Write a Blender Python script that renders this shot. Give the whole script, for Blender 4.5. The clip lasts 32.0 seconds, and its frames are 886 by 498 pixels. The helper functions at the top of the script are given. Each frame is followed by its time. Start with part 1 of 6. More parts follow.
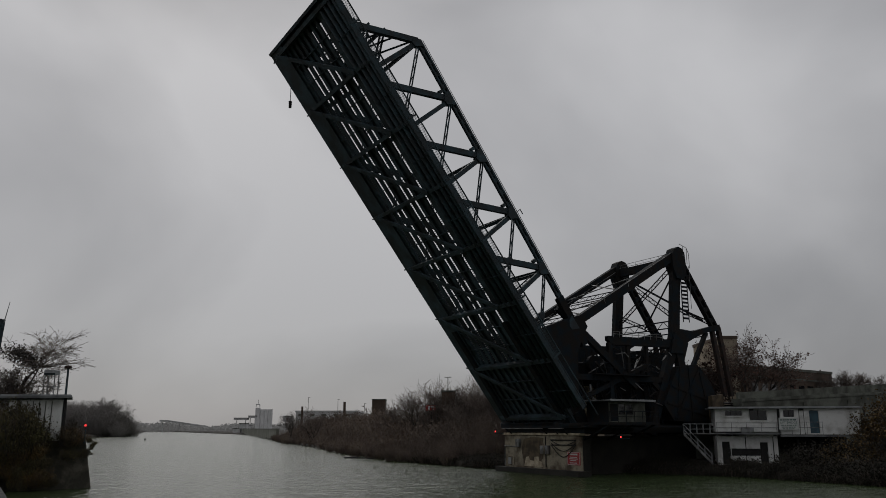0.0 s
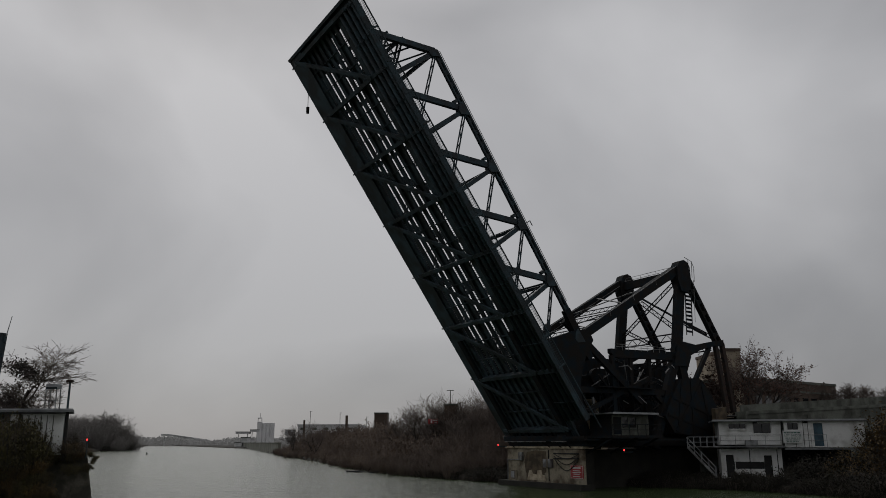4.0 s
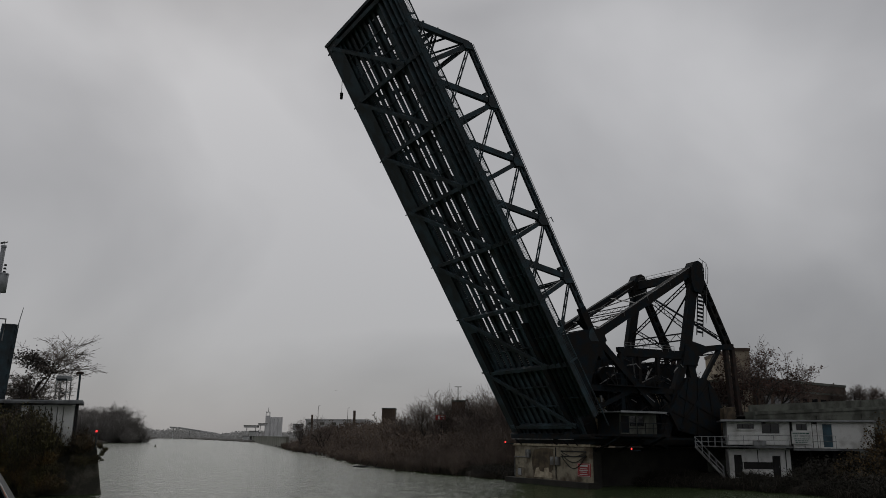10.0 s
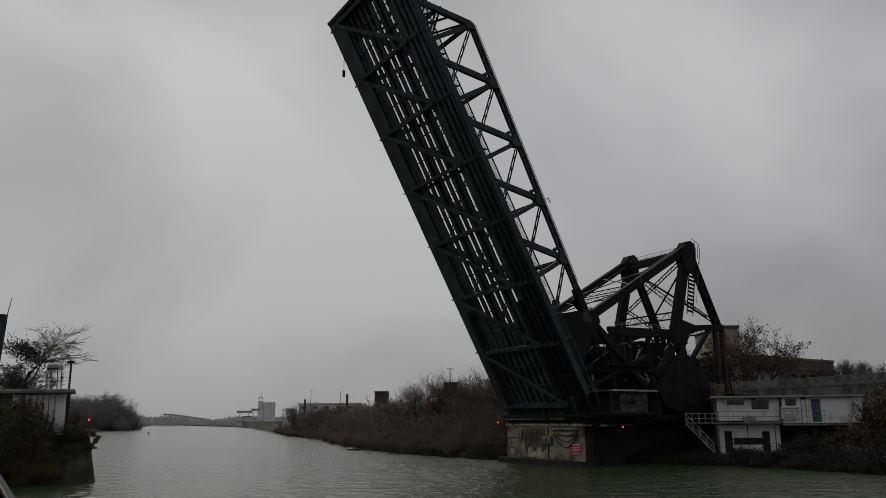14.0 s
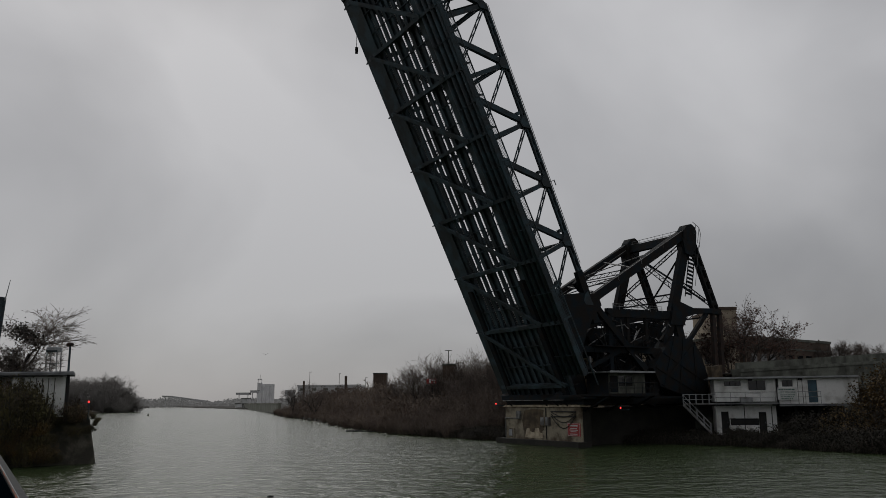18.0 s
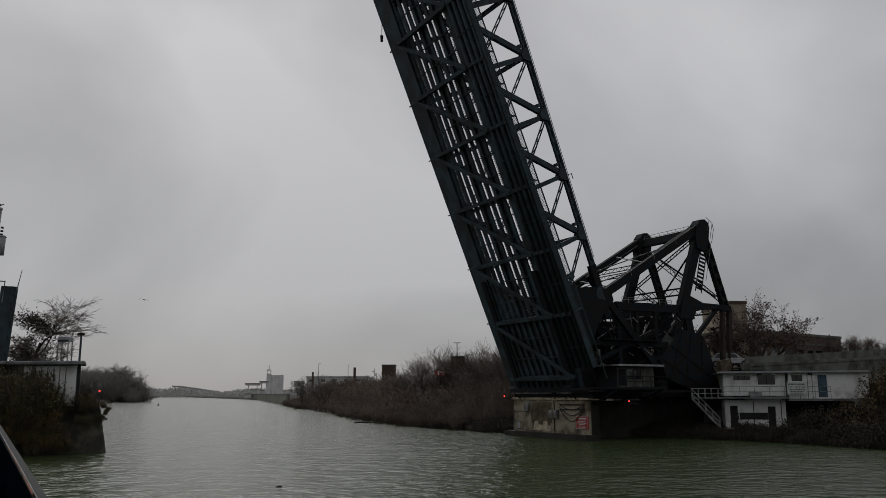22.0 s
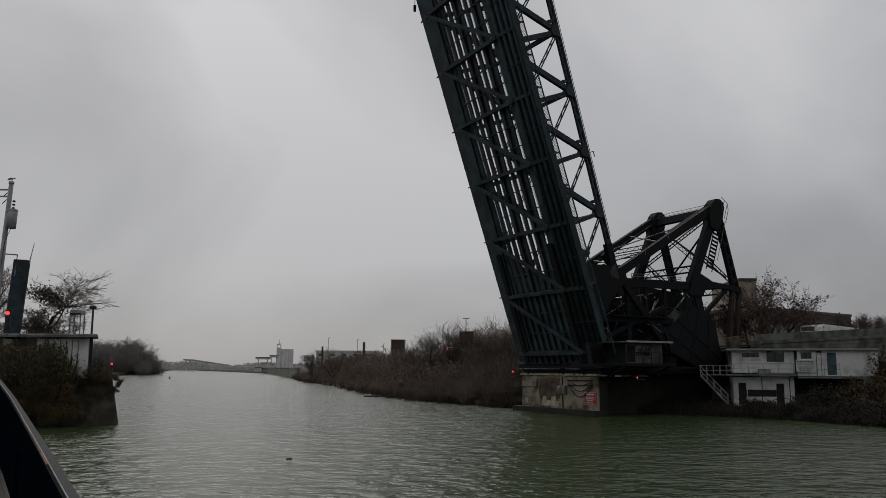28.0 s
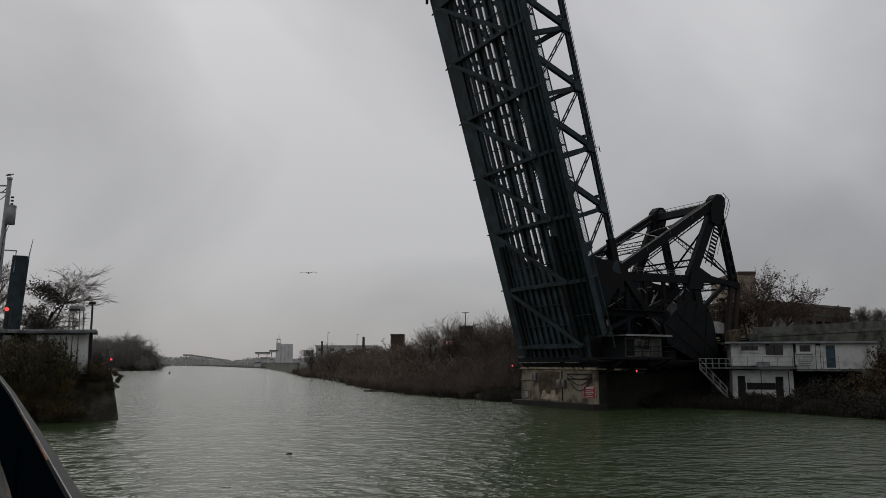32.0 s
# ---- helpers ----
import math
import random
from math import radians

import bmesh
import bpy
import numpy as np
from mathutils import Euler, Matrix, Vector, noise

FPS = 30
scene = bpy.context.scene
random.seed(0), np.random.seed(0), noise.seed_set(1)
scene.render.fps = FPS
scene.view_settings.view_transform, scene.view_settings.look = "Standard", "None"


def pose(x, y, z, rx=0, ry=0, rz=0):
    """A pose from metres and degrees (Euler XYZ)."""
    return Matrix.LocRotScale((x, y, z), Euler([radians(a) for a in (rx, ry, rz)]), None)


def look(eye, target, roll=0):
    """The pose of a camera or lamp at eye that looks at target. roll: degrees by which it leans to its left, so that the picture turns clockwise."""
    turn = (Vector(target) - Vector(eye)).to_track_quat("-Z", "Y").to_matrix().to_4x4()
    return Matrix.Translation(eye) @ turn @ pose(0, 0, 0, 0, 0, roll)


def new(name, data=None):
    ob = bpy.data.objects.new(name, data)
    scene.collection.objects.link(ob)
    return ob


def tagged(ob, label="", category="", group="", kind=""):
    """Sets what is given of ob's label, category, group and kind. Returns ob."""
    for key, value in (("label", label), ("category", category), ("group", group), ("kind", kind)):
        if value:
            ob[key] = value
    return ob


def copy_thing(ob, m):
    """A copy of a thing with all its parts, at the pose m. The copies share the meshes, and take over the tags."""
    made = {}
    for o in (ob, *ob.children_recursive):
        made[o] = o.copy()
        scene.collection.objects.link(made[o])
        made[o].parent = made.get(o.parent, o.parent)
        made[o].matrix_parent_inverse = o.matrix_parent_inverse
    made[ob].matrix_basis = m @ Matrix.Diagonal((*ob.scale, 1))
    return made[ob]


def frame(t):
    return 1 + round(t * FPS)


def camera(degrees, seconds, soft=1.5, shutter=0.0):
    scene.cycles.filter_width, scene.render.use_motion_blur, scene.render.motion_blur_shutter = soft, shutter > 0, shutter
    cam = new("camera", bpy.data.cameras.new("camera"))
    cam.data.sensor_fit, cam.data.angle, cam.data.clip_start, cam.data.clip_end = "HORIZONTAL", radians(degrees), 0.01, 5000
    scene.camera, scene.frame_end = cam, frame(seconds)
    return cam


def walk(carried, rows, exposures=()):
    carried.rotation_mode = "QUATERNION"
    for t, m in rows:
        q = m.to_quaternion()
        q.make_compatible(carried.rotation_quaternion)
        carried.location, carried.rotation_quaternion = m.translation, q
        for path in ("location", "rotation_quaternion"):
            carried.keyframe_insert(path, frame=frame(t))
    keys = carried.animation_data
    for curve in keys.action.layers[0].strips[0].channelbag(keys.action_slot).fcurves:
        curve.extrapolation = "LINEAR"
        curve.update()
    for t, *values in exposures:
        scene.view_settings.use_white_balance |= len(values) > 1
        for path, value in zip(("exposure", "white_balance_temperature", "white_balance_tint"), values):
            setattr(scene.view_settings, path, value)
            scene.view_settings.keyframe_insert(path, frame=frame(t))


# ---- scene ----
cam = camera(57.9, 32.0, soft=0.8)
EYE = (0.0, 0.0, 4.0)
# seconds, tilt, lean, turn of the hand-held camera on the foredeck
TURNS = [(0, 102.63, -0.01, 0.00), (0.5, 103.14, 0.13, 0.01), (1, 102.94, 0.25, 0.24), (1.5, 103.28, -0.01, 0.37), (2, 103.41, 0.11, -0.01), (2.5, 103.59, 0.12, 0.37), (4.5, 103.53, -0.03, -0.02), (5, 103.45, -0.25, -0.23), (5.5, 103.12, -0.03, -0.09), (6, 102.88, 0.08, 0.10), (6.5, 102.89, -0.29, -0.01), (7, 102.48, -0.24, 0.00), (7.5, 103.01, -0.56, -0.01), (8, 103.38, -0.61, 0.11), (8.5, 103.18, -0.06, 0.47), (9, 103.31, -0.36, 0.38), (9.5, 103.21, -0.51, 0.49), (10, 103.29, -0.63, 0.68), (10.5, 103.52, -0.73, 0.74), (11, 103.62, -0.67, 0.66), (11.5, 103.40, -0.82, 0.48), (12, 103.20, -0.55, 0.51), (12.5, 102.83, 0.22, 0.87), (13, 102.61, 0.47, 0.64), (13.5, 102.26, 0.25, 0.52), (14, 102.05, 0.42, 0.18), (14.5, 101.98, 0.47, 0.29), (16.5, 101.16, 0.56, -0.16), (17, 100.94, 0.42, -0.17), (17.5, 100.79, 0.65, 0.15), (18, 100.77, 0.53, 0.07), (18.5, 101.01, 0.23, 0.13), (19, 101.08, 0.48, -0.17), (19.5, 100.77, 0.48, 0.64), (20, 100.31, 0.71, 0.89), (20.5, 100.15, 0.77, 1.02), (21, 100.29, 0.27, 0.74), (21.5, 100.10, 0.23, 0.71), (22, 100.22, 0.10, 0.66), (22.5, 100.43, 0.08, 1.09), (23, 100.47, 0.06, 1.20), (23.5, 100.44, -0.04, 1.23), (24, 100.09, -0.34, 1.05), (24.5, 99.59, -0.11, 1.27), (25, 99.14, -0.02, 1.38), (25.5, 98.59, -0.22, 1.08), (27.5, 98.58, -0.24, 1.02), (28, 98.48, -0.29, 1.28), (28.5, 98.52, -0.10, 1.40), (29, 98.56, -0.22, 1.26), (29.5, 98.36, 0.11, 1.31), (30, 98.06, 0.13, 1.30), (30.5, 98.08, 0.16, 1.27), (31, 97.83, 0.28, 1.39), (31.5, 97.73, 0.07, 1.42), (32, 98.08, -0.07, 1.25)]
walk(cam, [(t, pose(*EYE, a, b, c)) for t, a, b, c in TURNS], exposures=[(0, -0.01), (14, 0.01), (24, 0.11), (32, 0.20)])

# ---- light: overcast late autumn day ----
world = bpy.data.worlds.new("overcast")
scene.world = world
world.use_nodes = True
wn, wl = world.node_tree.nodes, world.node_tree.links
wn.clear()


def wnode(kind, **sets):
    nd = wn.new(kind)
    for k, v in sets.items():
        nd.inputs[k].default_value = v
    return nd


sky = wn.new("ShaderNodeTexSky")
sky.sky_type, sky.sun_disc = "NISHITA", False
sky.sun_elevation, sky.sun_rotation = radians(38), radians(-20)
wgeo = wn.new("ShaderNodeTexCoord")
wmap = wn.new("ShaderNodeMapping")
wmap.inputs["Scale"].default_value = (1.0, 1.0, 1.5)
wmap.inputs["Rotation"].default_value = (0.2, 0.5, 0.3)
wl.new(wgeo.outputs["Generated"], wmap.inputs["Vector"])
cloud = wnode("ShaderNodeTexNoise", Scale=1.9, Detail=5.0, Roughness=0.42, Distortion=0.3)
wl.new(wmap.outputs[0], cloud.inputs["Vector"])
wramp = wn.new("ShaderNodeValToRGB")
wramp.color_ramp.elements[0].position, wramp.color_ramp.elements[0].color = 0.34, (0.250, 0.250, 0.260, 1)
wramp.color_ramp.elements[1].position, wramp.color_ramp.elements[1].color = 0.66, (0.505, 0.502, 0.512, 1)
wl.new(cloud.outputs["Fac"], wramp.inputs["Fac"])
wskym = wnode("ShaderNodeMix")
wskym.data_type = "RGBA"
wskym.inputs["Factor"].default_value = 0.004
wl.new(wramp.outputs["Color"], wskym.inputs["A"])
wl.new(sky.outputs["Color"], wskym.inputs["B"])
# thicker cloud low down and away from the sun's side
wsep = wn.new("ShaderNodeSeparateXYZ")
wl.new(wgeo.outputs["Generated"], wsep.inputs[0])
wlow = wnode("ShaderNodeMapRange")
wlow.inputs["From Min"].default_value, wlow.inputs["From Max"].default_value = 0.0, 0.40
wlow.inputs["To Min"].default_value, wlow.inputs["To Max"].default_value = 0.72, 1.0
wl.new(wsep.outputs["Z"], wlow.inputs["Value"])
wback = wnode("ShaderNodeMapRange")
wback.inputs["From Min"].default_value, wback.inputs["From Max"].default_value = -0.8, 0.6
wback.inputs["To Min"].default_value, wback.inputs["To Max"].default_value = 0.74, 1.0
wl.new(wsep.outputs["Y"], wback.inputs["Value"])
wmul = wn.new("ShaderNodeMath")
wmul.operation = "MULTIPLY"
wl.new(wlow.outputs["Result"], wmul.inputs[0])
wl.new(wback.outputs["Result"], wmul.inputs[1])
wbg = wnode("ShaderNodeBackground")
wl.new(wskym.outputs["Result"], wbg.inputs["Color"])
wl.new(wmul.outputs[0], wbg.inputs["Strength"])
wout = wn.new("ShaderNodeOutputWorld")
wl.new(wbg.outputs[0], wout.inputs["Surface"])

sun = new("sun", bpy.data.lights.new("sun", "SUN"))
sun.data.energy, sun.data.angle, sun.data.color = 0.5, radians(30), (1.0, 0.97, 0.93)
sun.matrix_world = look((0, 0, 0), (0.25, -0.75, -0.62))

# ---- materials ----
def material(name, colour, rough=0.8, metal=0.0, other=None, grain=3.0, fine=40.0, bump=0.15, vary=0.25, coat=0.0, spread=0.0, rim=(0.42, 0.62), spec=0.5):
    """A paint or stone: colour mixed with a second colour in patches, fine grain and relief, in metres; spread varies it from piece to piece."""
    m = bpy.data.materials.new(name)
    m.use_nodes = True
    nt = m.node_tree
    b = nt.nodes["Principled BSDF"]
    b.inputs["Metallic"].default_value = metal
    b.inputs["Coat Weight"].default_value = coat
    b.inputs["Specular IOR Level"].default_value = spec
    tc = nt.nodes.new("ShaderNodeTexCoord")
    n1 = nt.nodes.new("ShaderNodeTexNoise")
    n1.inputs["Scale"].default_value, n1.inputs["Detail"].default_value = 1.0 / grain, 6
    n2 = nt.nodes.new("ShaderNodeTexNoise")
    n2.inputs["Scale"].default_value, n2.inputs["Detail"].default_value = fine, 4
    for nn in (n1, n2):
        nt.links.new(tc.outputs["Object"], nn.inputs["Vector"])
    ramp = nt.nodes.new("ShaderNodeValToRGB")
    ramp.color_ramp.elements[0].position, ramp.color_ramp.elements[1].position = rim
    o = other or tuple(c * 0.6 for c in colour)
    ramp.color_ramp.elements[0].color, ramp.color_ramp.elements[1].color = (*o, 1), (*colour, 1)
    nt.links.new(n1.outputs["Fac"], ramp.inputs["Fac"])
    mul = nt.nodes.new("ShaderNodeMix")
    mul.data_type, mul.blend_type = "RGBA", "MULTIPLY"
    mul.inputs["Factor"].default_value = 1.0
    rng = nt.nodes.new("ShaderNodeMapRange")
    rng.inputs["To Min"].default_value, rng.inputs["To Max"].default_value = 1 - vary, 1 + vary
    nt.links.new(n2.outputs["Fac"], rng.inputs["Value"])
    nt.links.new(ramp.outputs["Color"], mul.inputs["A"])
    nt.links.new(rng.outputs["Result"], mul.inputs["B"])
    last = mul.outputs["Result"]
    if spread:
        info = nt.nodes.new("ShaderNodeObjectInfo")
        r2 = nt.nodes.new("ShaderNodeMapRange")
        r2.inputs["To Min"].default_value, r2.inputs["To Max"].default_value = 1 - spread, 1 + spread
        nt.links.new(info.outputs["Random"], r2.inputs["Value"])
        m2 = nt.nodes.new("ShaderNodeMix")
        m2.data_type, m2.blend_type = "RGBA", "MULTIPLY"
        m2.inputs["Factor"].default_value = 1.0
        nt.links.new(last, m2.inputs["A"])
        nt.links.new(r2.outputs["Result"], m2.inputs["B"])
        last = m2.outputs["Result"]
    nt.links.new(last, b.inputs["Base Color"])
    rr = nt.nodes.new("ShaderNodeMapRange")
    rr.inputs["To Min"].default_value, rr.inputs["To Max"].default_value = max(0.05, rough - 0.12), min(1, rough + 0.12)
    nt.links.new(n1.outputs["Fac"], rr.inputs["Value"])
    nt.links.new(rr.outputs["Result"], b.inputs["Roughness"])
    if bump:
        bp = nt.nodes.new("ShaderNodeBump")
        bp.inputs["Strength"].default_value, bp.inputs["Distance"].default_value = bump, 0.02
        nt.links.new(n2.outputs["Fac"], bp.inputs["Height"])
        nt.links.new(bp.outputs["Normal"], b.inputs["Normal"])
    return m


def glow(name, colour, strength):
    m = bpy.data.materials.new(name)
    m.use_nodes = True
    b = m.node_tree.nodes["Principled BSDF"]
    b.inputs["Base Color"].default_value = (*[c * 0.4 for c in colour], 1)
    b.inputs["Emission Color"].default_value = (*colour, 1)
    b.inputs["Emission Strength"].default_value = strength
    return m


def glass(name, colour, rough=0.05):
    m = bpy.data.materials.new(name)
    m.use_nodes = True
    b = m.node_tree.nodes["Principled BSDF"]
    b.inputs["Base Color"].default_value = (*colour, 1)
    b.inputs["Roughness"].default_value = rough
    b.inputs["Specular IOR Level"].default_value = 0.6
    return m


def water_material():
    m = bpy.data.materials.new("river_water")
    m.use_nodes = True
    nt = m.node_tree
    b = nt.nodes["Principled BSDF"]
    b.inputs["Base Color"].default_value = (0.047, 0.068, 0.028, 1)
    b.inputs["Roughness"].default_value = 0.15
    b.inputs["IOR"].default_value = 1.33
    b.inputs["Specular IOR Level"].default_value = 0.27
    tc = nt.nodes.new("ShaderNodeTexCoord")
    last = None
    for size, stretch, turn, dist in ((0.22, 1.2, 0.45, 0.035), (0.5, 1.25, -0.30, 0.17), (0.95, 1.3, 0.25, 0.31), (2.1, 1.25, -0.15, 0.28), (6.0, 1.2, 0.3, 0.25)):
        mp = nt.nodes.new("ShaderNodeMapping")
        mp.inputs["Scale"].default_value = (1 / (size * stretch), 1 / size, 1)
        mp.inputs["Rotation"].default_value = (0, 0, turn)
        nt.links.new(tc.outputs["Object"], mp.inputs["Vector"])
        ns = nt.nodes.new("ShaderNodeTexNoise")
        ns.inputs["Scale"].default_value, ns.inputs["Detail"].default_value = 1.0, 3
        ns.inputs["Distortion"].default_value = 0.2
        nt.links.new(mp.outputs["Vector"], ns.inputs["Vector"])
        bp = nt.nodes.new("ShaderNodeBump")
        bp.inputs["Strength"].default_value, bp.inputs["Distance"].default_value = 1.0, dist
        nt.links.new(ns.outputs["Fac"], bp.inputs["Height"])
        if last:
            nt.links.new(last.outputs["Normal"], bp.inputs["Normal"])
        last = bp
    nt.links.new(last.outputs["Normal"], b.inputs["Normal"])
    return m


# Same bridge steel: STEEL and STEEL_B lightened for glare, STEEL_T darkened for shade.
STEEL = material("bridge_steel_paint", (0.051, 0.080, 0.097), 0.65, 0.0, (0.034, 0.042, 0.046), 1.5, 14, 0.25, 0.3, spec=0.25)
STEEL_T = material("shade_dark_steel_paint", (0.014, 0.021, 0.027), 0.7, 0.0, (0.020, 0.018, 0.017), 0.8, 20, 0.2, 0.3, spec=0.08)
STEEL_B = material("bridge_side_steel_paint", (0.050, 0.078, 0.094), 0.6, 0.0, (0.042, 0.050, 0.056), 0.8, 20, 0.2, 0.3, spec=0.12)
GALV = material("weathered_galvanised_steel", (0.30, 0.31, 0.315), 0.55, 0.3, (0.11, 0.105, 0.10), 0.7, 30, 0.1, 0.2)
GRATING = material("open_steel_grating", (0.26, 0.27, 0.27), 0.6, 0.2, (0.16, 0.16, 0.155), 2.0, 30, 0.2, 0.3)
CONCRETE = material("stained_pier_concrete", (0.31, 0.275, 0.205), 0.92, 0.0, (0.085, 0.064, 0.043), 1.0, 9, 0.5, 0.35, rim=(0.36, 0.58))
OLDWALL = material("lichen_stained_old_concrete", (0.13, 0.118, 0.095), 0.92, 0.0, (0.045, 0.042, 0.032), 0.9, 9, 0.5, 0.35)
# Orange light caught on the boat's rail, put in as colour.
ORANGE = material("orange_glint_colour", (0.55, 0.17, 0.08), 0.6, 0.0, (0.12, 0.06, 0.04), 0.25, 30, 0.1, 0.3)
# Near-black colour serves wet concrete and stands in for shade under the bridge.
CONCRETE_D = material("dark_wet_and_shaded_concrete", (0.032, 0.029, 0.024), 0.85, 0.0, (0.016, 0.015, 0.012), 1.2, 9, 0.5, 0.35)
WALLGREY = material("weathered_retaining_concrete", (0.155, 0.165, 0.140), 0.92, 0.0, (0.065, 0.068, 0.056), 1.6, 8, 0.3, 0.3)
WHITE = material("weathered_white_siding_paint", (0.78, 0.785, 0.77), 0.75, 0.0, (0.48, 0.475, 0.45), 1.1, 18, 0.2, 0.12, rim=(0.28, 0.5))
ROOFING = material("grey_roof_edge", (0.20, 0.21, 0.215), 0.8, 0.0, (0.10, 0.105, 0.11), 1.0, 14, 0.2, 0.2)
DARKPANE = glass("dark_window_glass", (0.010, 0.012, 0.014))
DARKWOOD = material("dark_stained_boards", (0.022, 0.022, 0.022), 0.8, 0.0, (0.012, 0.012, 0.012), 0.6, 30, 0.3, 0.3)
BLUEDOOR = material("faded_blue_door_paint", (0.055, 0.11, 0.145), 0.7, 0.0, (0.04, 0.075, 0.10), 0.6, 25, 0.2, 0.2)
BRICK = material("brown_brick_wall", (0.105, 0.075, 0.055), 0.95, 0.0, (0.07, 0.05, 0.038), 2.5, 6, 0.4, 0.3)
BUFF = material("buff_masonry", (0.34, 0.29, 0.22), 0.92, 0.0, (0.22, 0.18, 0.13), 2.0, 7, 0.4, 0.25)
STAIN = material("brown_stained_render", (0.13, 0.10, 0.065), 0.92, 0.0, (0.06, 0.045, 0.03), 0.7, 9, 0.4, 0.3)
PALE = material("pale_old_render", (0.56, 0.49, 0.36), 0.92, 0.0, (0.34, 0.28, 0.2), 0.6, 9, 0.4, 0.25)
SOIL = material("bank_soil_and_litter", (0.030, 0.024, 0.016), 0.97, 0.0, (0.020, 0.016, 0.011), 1.3, 5, 0.8, 0.4)
LAND = material("far_land", (0.06, 0.056, 0.045), 0.97, 0.0, (0.04, 0.04, 0.032), 20, 0.4, 0.5, 0.3)
BARK = material("wet_grey_bark", (0.070, 0.060, 0.053), 0.92, 0.0, (0.04, 0.034, 0.03), 0.5, 22, 0.5, 0.3)
TWIG = material("thin_brown_twigs", (0.175, 0.142, 0.120), 0.9, 0.0, (0.11, 0.088, 0.076), 3, 9, 0, 0.3, spread=0.25)
# Paler copy of the twigs; haze over the west shore is in the colour.
FARTWIG = material("haze_paled_far_twigs", (0.30, 0.285, 0.272), 0.95, 0.0, (0.24, 0.226, 0.215), 6, 2, 0, 0.1, spec=0.0)
# Darker leaves than DRYLEAF, for brush by the house and along the shore.
DARKLEAF = material("dark_brush_leaves", (0.030, 0.027, 0.016), 0.9, 0.0, (0.019, 0.017, 0.011), 1.2, 4, 0, 0.3, spread=0.2)
DRYLEAF = material("dry_brown_leaves", (0.165, 0.120, 0.088), 0.9, 0.0, (0.110, 0.082, 0.062), 3.0, 1.5, 0, 0.25, spread=0.2)
REDLEAF = material("reddish_brown_leaves", (0.095, 0.042, 0.026), 0.85, 0.0, (0.055, 0.028, 0.02), 2.0, 4, 0, 0.4, spread=0.3)
GOLDLEAF = material("ochre_autumn_leaves", (0.135, 0.083, 0.026), 0.85, 0.0, (0.070, 0.048, 0.020), 1.6, 4, 0, 0.4, spread=0.3)
GREENLEAF = material("dull_green_leaves", (0.118, 0.104, 0.042), 0.8, 0.0, (0.068, 0.056, 0.026), 1.4, 4, 0, 0.4, spread=0.3)
SIGNRED = material("red_warning_board", (0.42, 0.035, 0.04), 0.6, 0.0, (0.32, 0.03, 0.03), 0.8, 20, 0.05, 0.1)
SIGNWHITE = material("white_sign_paint", (0.60, 0.62, 0.60), 0.6, 0.0, (0.5, 0.51, 0.5), 0.7, 20, 0.05, 0.08)
SIGNGREEN = material("dark_green_lettering", (0.05, 0.13, 0.10), 0.6, 0.0, None, 0.5, 20, 0, 0.1)
REDLAMP = glow("red_navigation_light", (1.0, 0.05, 0.05), 1.6)
BLACKPAINT = material("black_bulwark_paint", (0.002, 0.0058, 0.0095), 0.9, 0.0, (0.002, 0.005, 0.008), 0.5, 40, 0.1, 0.2, spec=0.0)
CAPRAIL = material("worn_grey_cap_rail", (0.017, 0.021, 0.022), 0.75, 0.0, (0.007, 0.009, 0.009), 0.12, 30, 0.3, 0.3, spec=0.25)
DECKWOOD = material("weathered_deck_planks", (0.24, 0.19, 0.14), 0.7, 0.0, (0.14, 0.11, 0.08), 0.5, 20, 0.4, 0.3, spread=0.2)
RUST = material("rusty_brown_steel", (0.042, 0.024, 0.018), 0.85, 0.0, (0.020, 0.015, 0.013), 0.6, 20, 0.3, 0.3)
GREYPAINT = material("light_grey_pole_paint", (0.34, 0.355, 0.37), 0.6, 0.0, (0.25, 0.26, 0.27), 0.6, 20, 0.1, 0.15)
# Silo and far cladding colours are lightened in place of haze.
SILO = material("silo_concrete_with_haze", (0.78, 0.78, 0.78), 0.9, 0.0, (0.68, 0.68, 0.68), 8, 1.5, 0.2, 0.1)
FARWALL = material("far_cladding_with_haze", (0.66, 0.66, 0.66), 0.9, 0.0, (0.5, 0.5, 0.5), 10, 1.2, 0.2, 0.15)
FEATHER = material("white_grey_feathers", (0.45, 0.45, 0.46), 0.9, 0.0, (0.25, 0.25, 0.26), 0.2, 30, 0.1, 0.1)
DARKFEATHER = material("dark_wing_feathers", (0.09, 0.09, 0.095), 0.9, 0.0, (0.05, 0.05, 0.05), 0.2, 30, 0.1, 0.1)
CABLE = material("black_rubber_cable", (0.014, 0.014, 0.014), 0.7, 0.0, None, 0.5, 30, 0, 0.1)
WATER = water_material()
# Faint emission stands in for haze over the far shore.
DISTANCE = glow("haze_glow", (0.200, 0.198, 0.195), 0.30)
# Quay concrete with the haze put into its colour.
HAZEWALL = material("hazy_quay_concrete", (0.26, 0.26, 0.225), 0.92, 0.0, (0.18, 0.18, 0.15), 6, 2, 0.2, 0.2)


# ---- mesh helpers ----
def part(name, bm, mat, parent=None, label="", smooth=False):
    me = bpy.data.meshes.new(name)
    bm.to_mesh(me)
    bm.free()
    me.materials.append(mat)
    if smooth:
        me.polygons.foreach_set("use_smooth", [True] * len(me.polygons))
    ob = new(name, me)
    if parent is not None:
        ob.parent = parent
    if label:
        ob["label"] = label
    return ob


def pieces(name, pairs, mat, parent, label=""):
    """Alike slabs, each a part of its own."""
    for pr in pairs:
        part(name, boxes(pr), mat, parent, label)


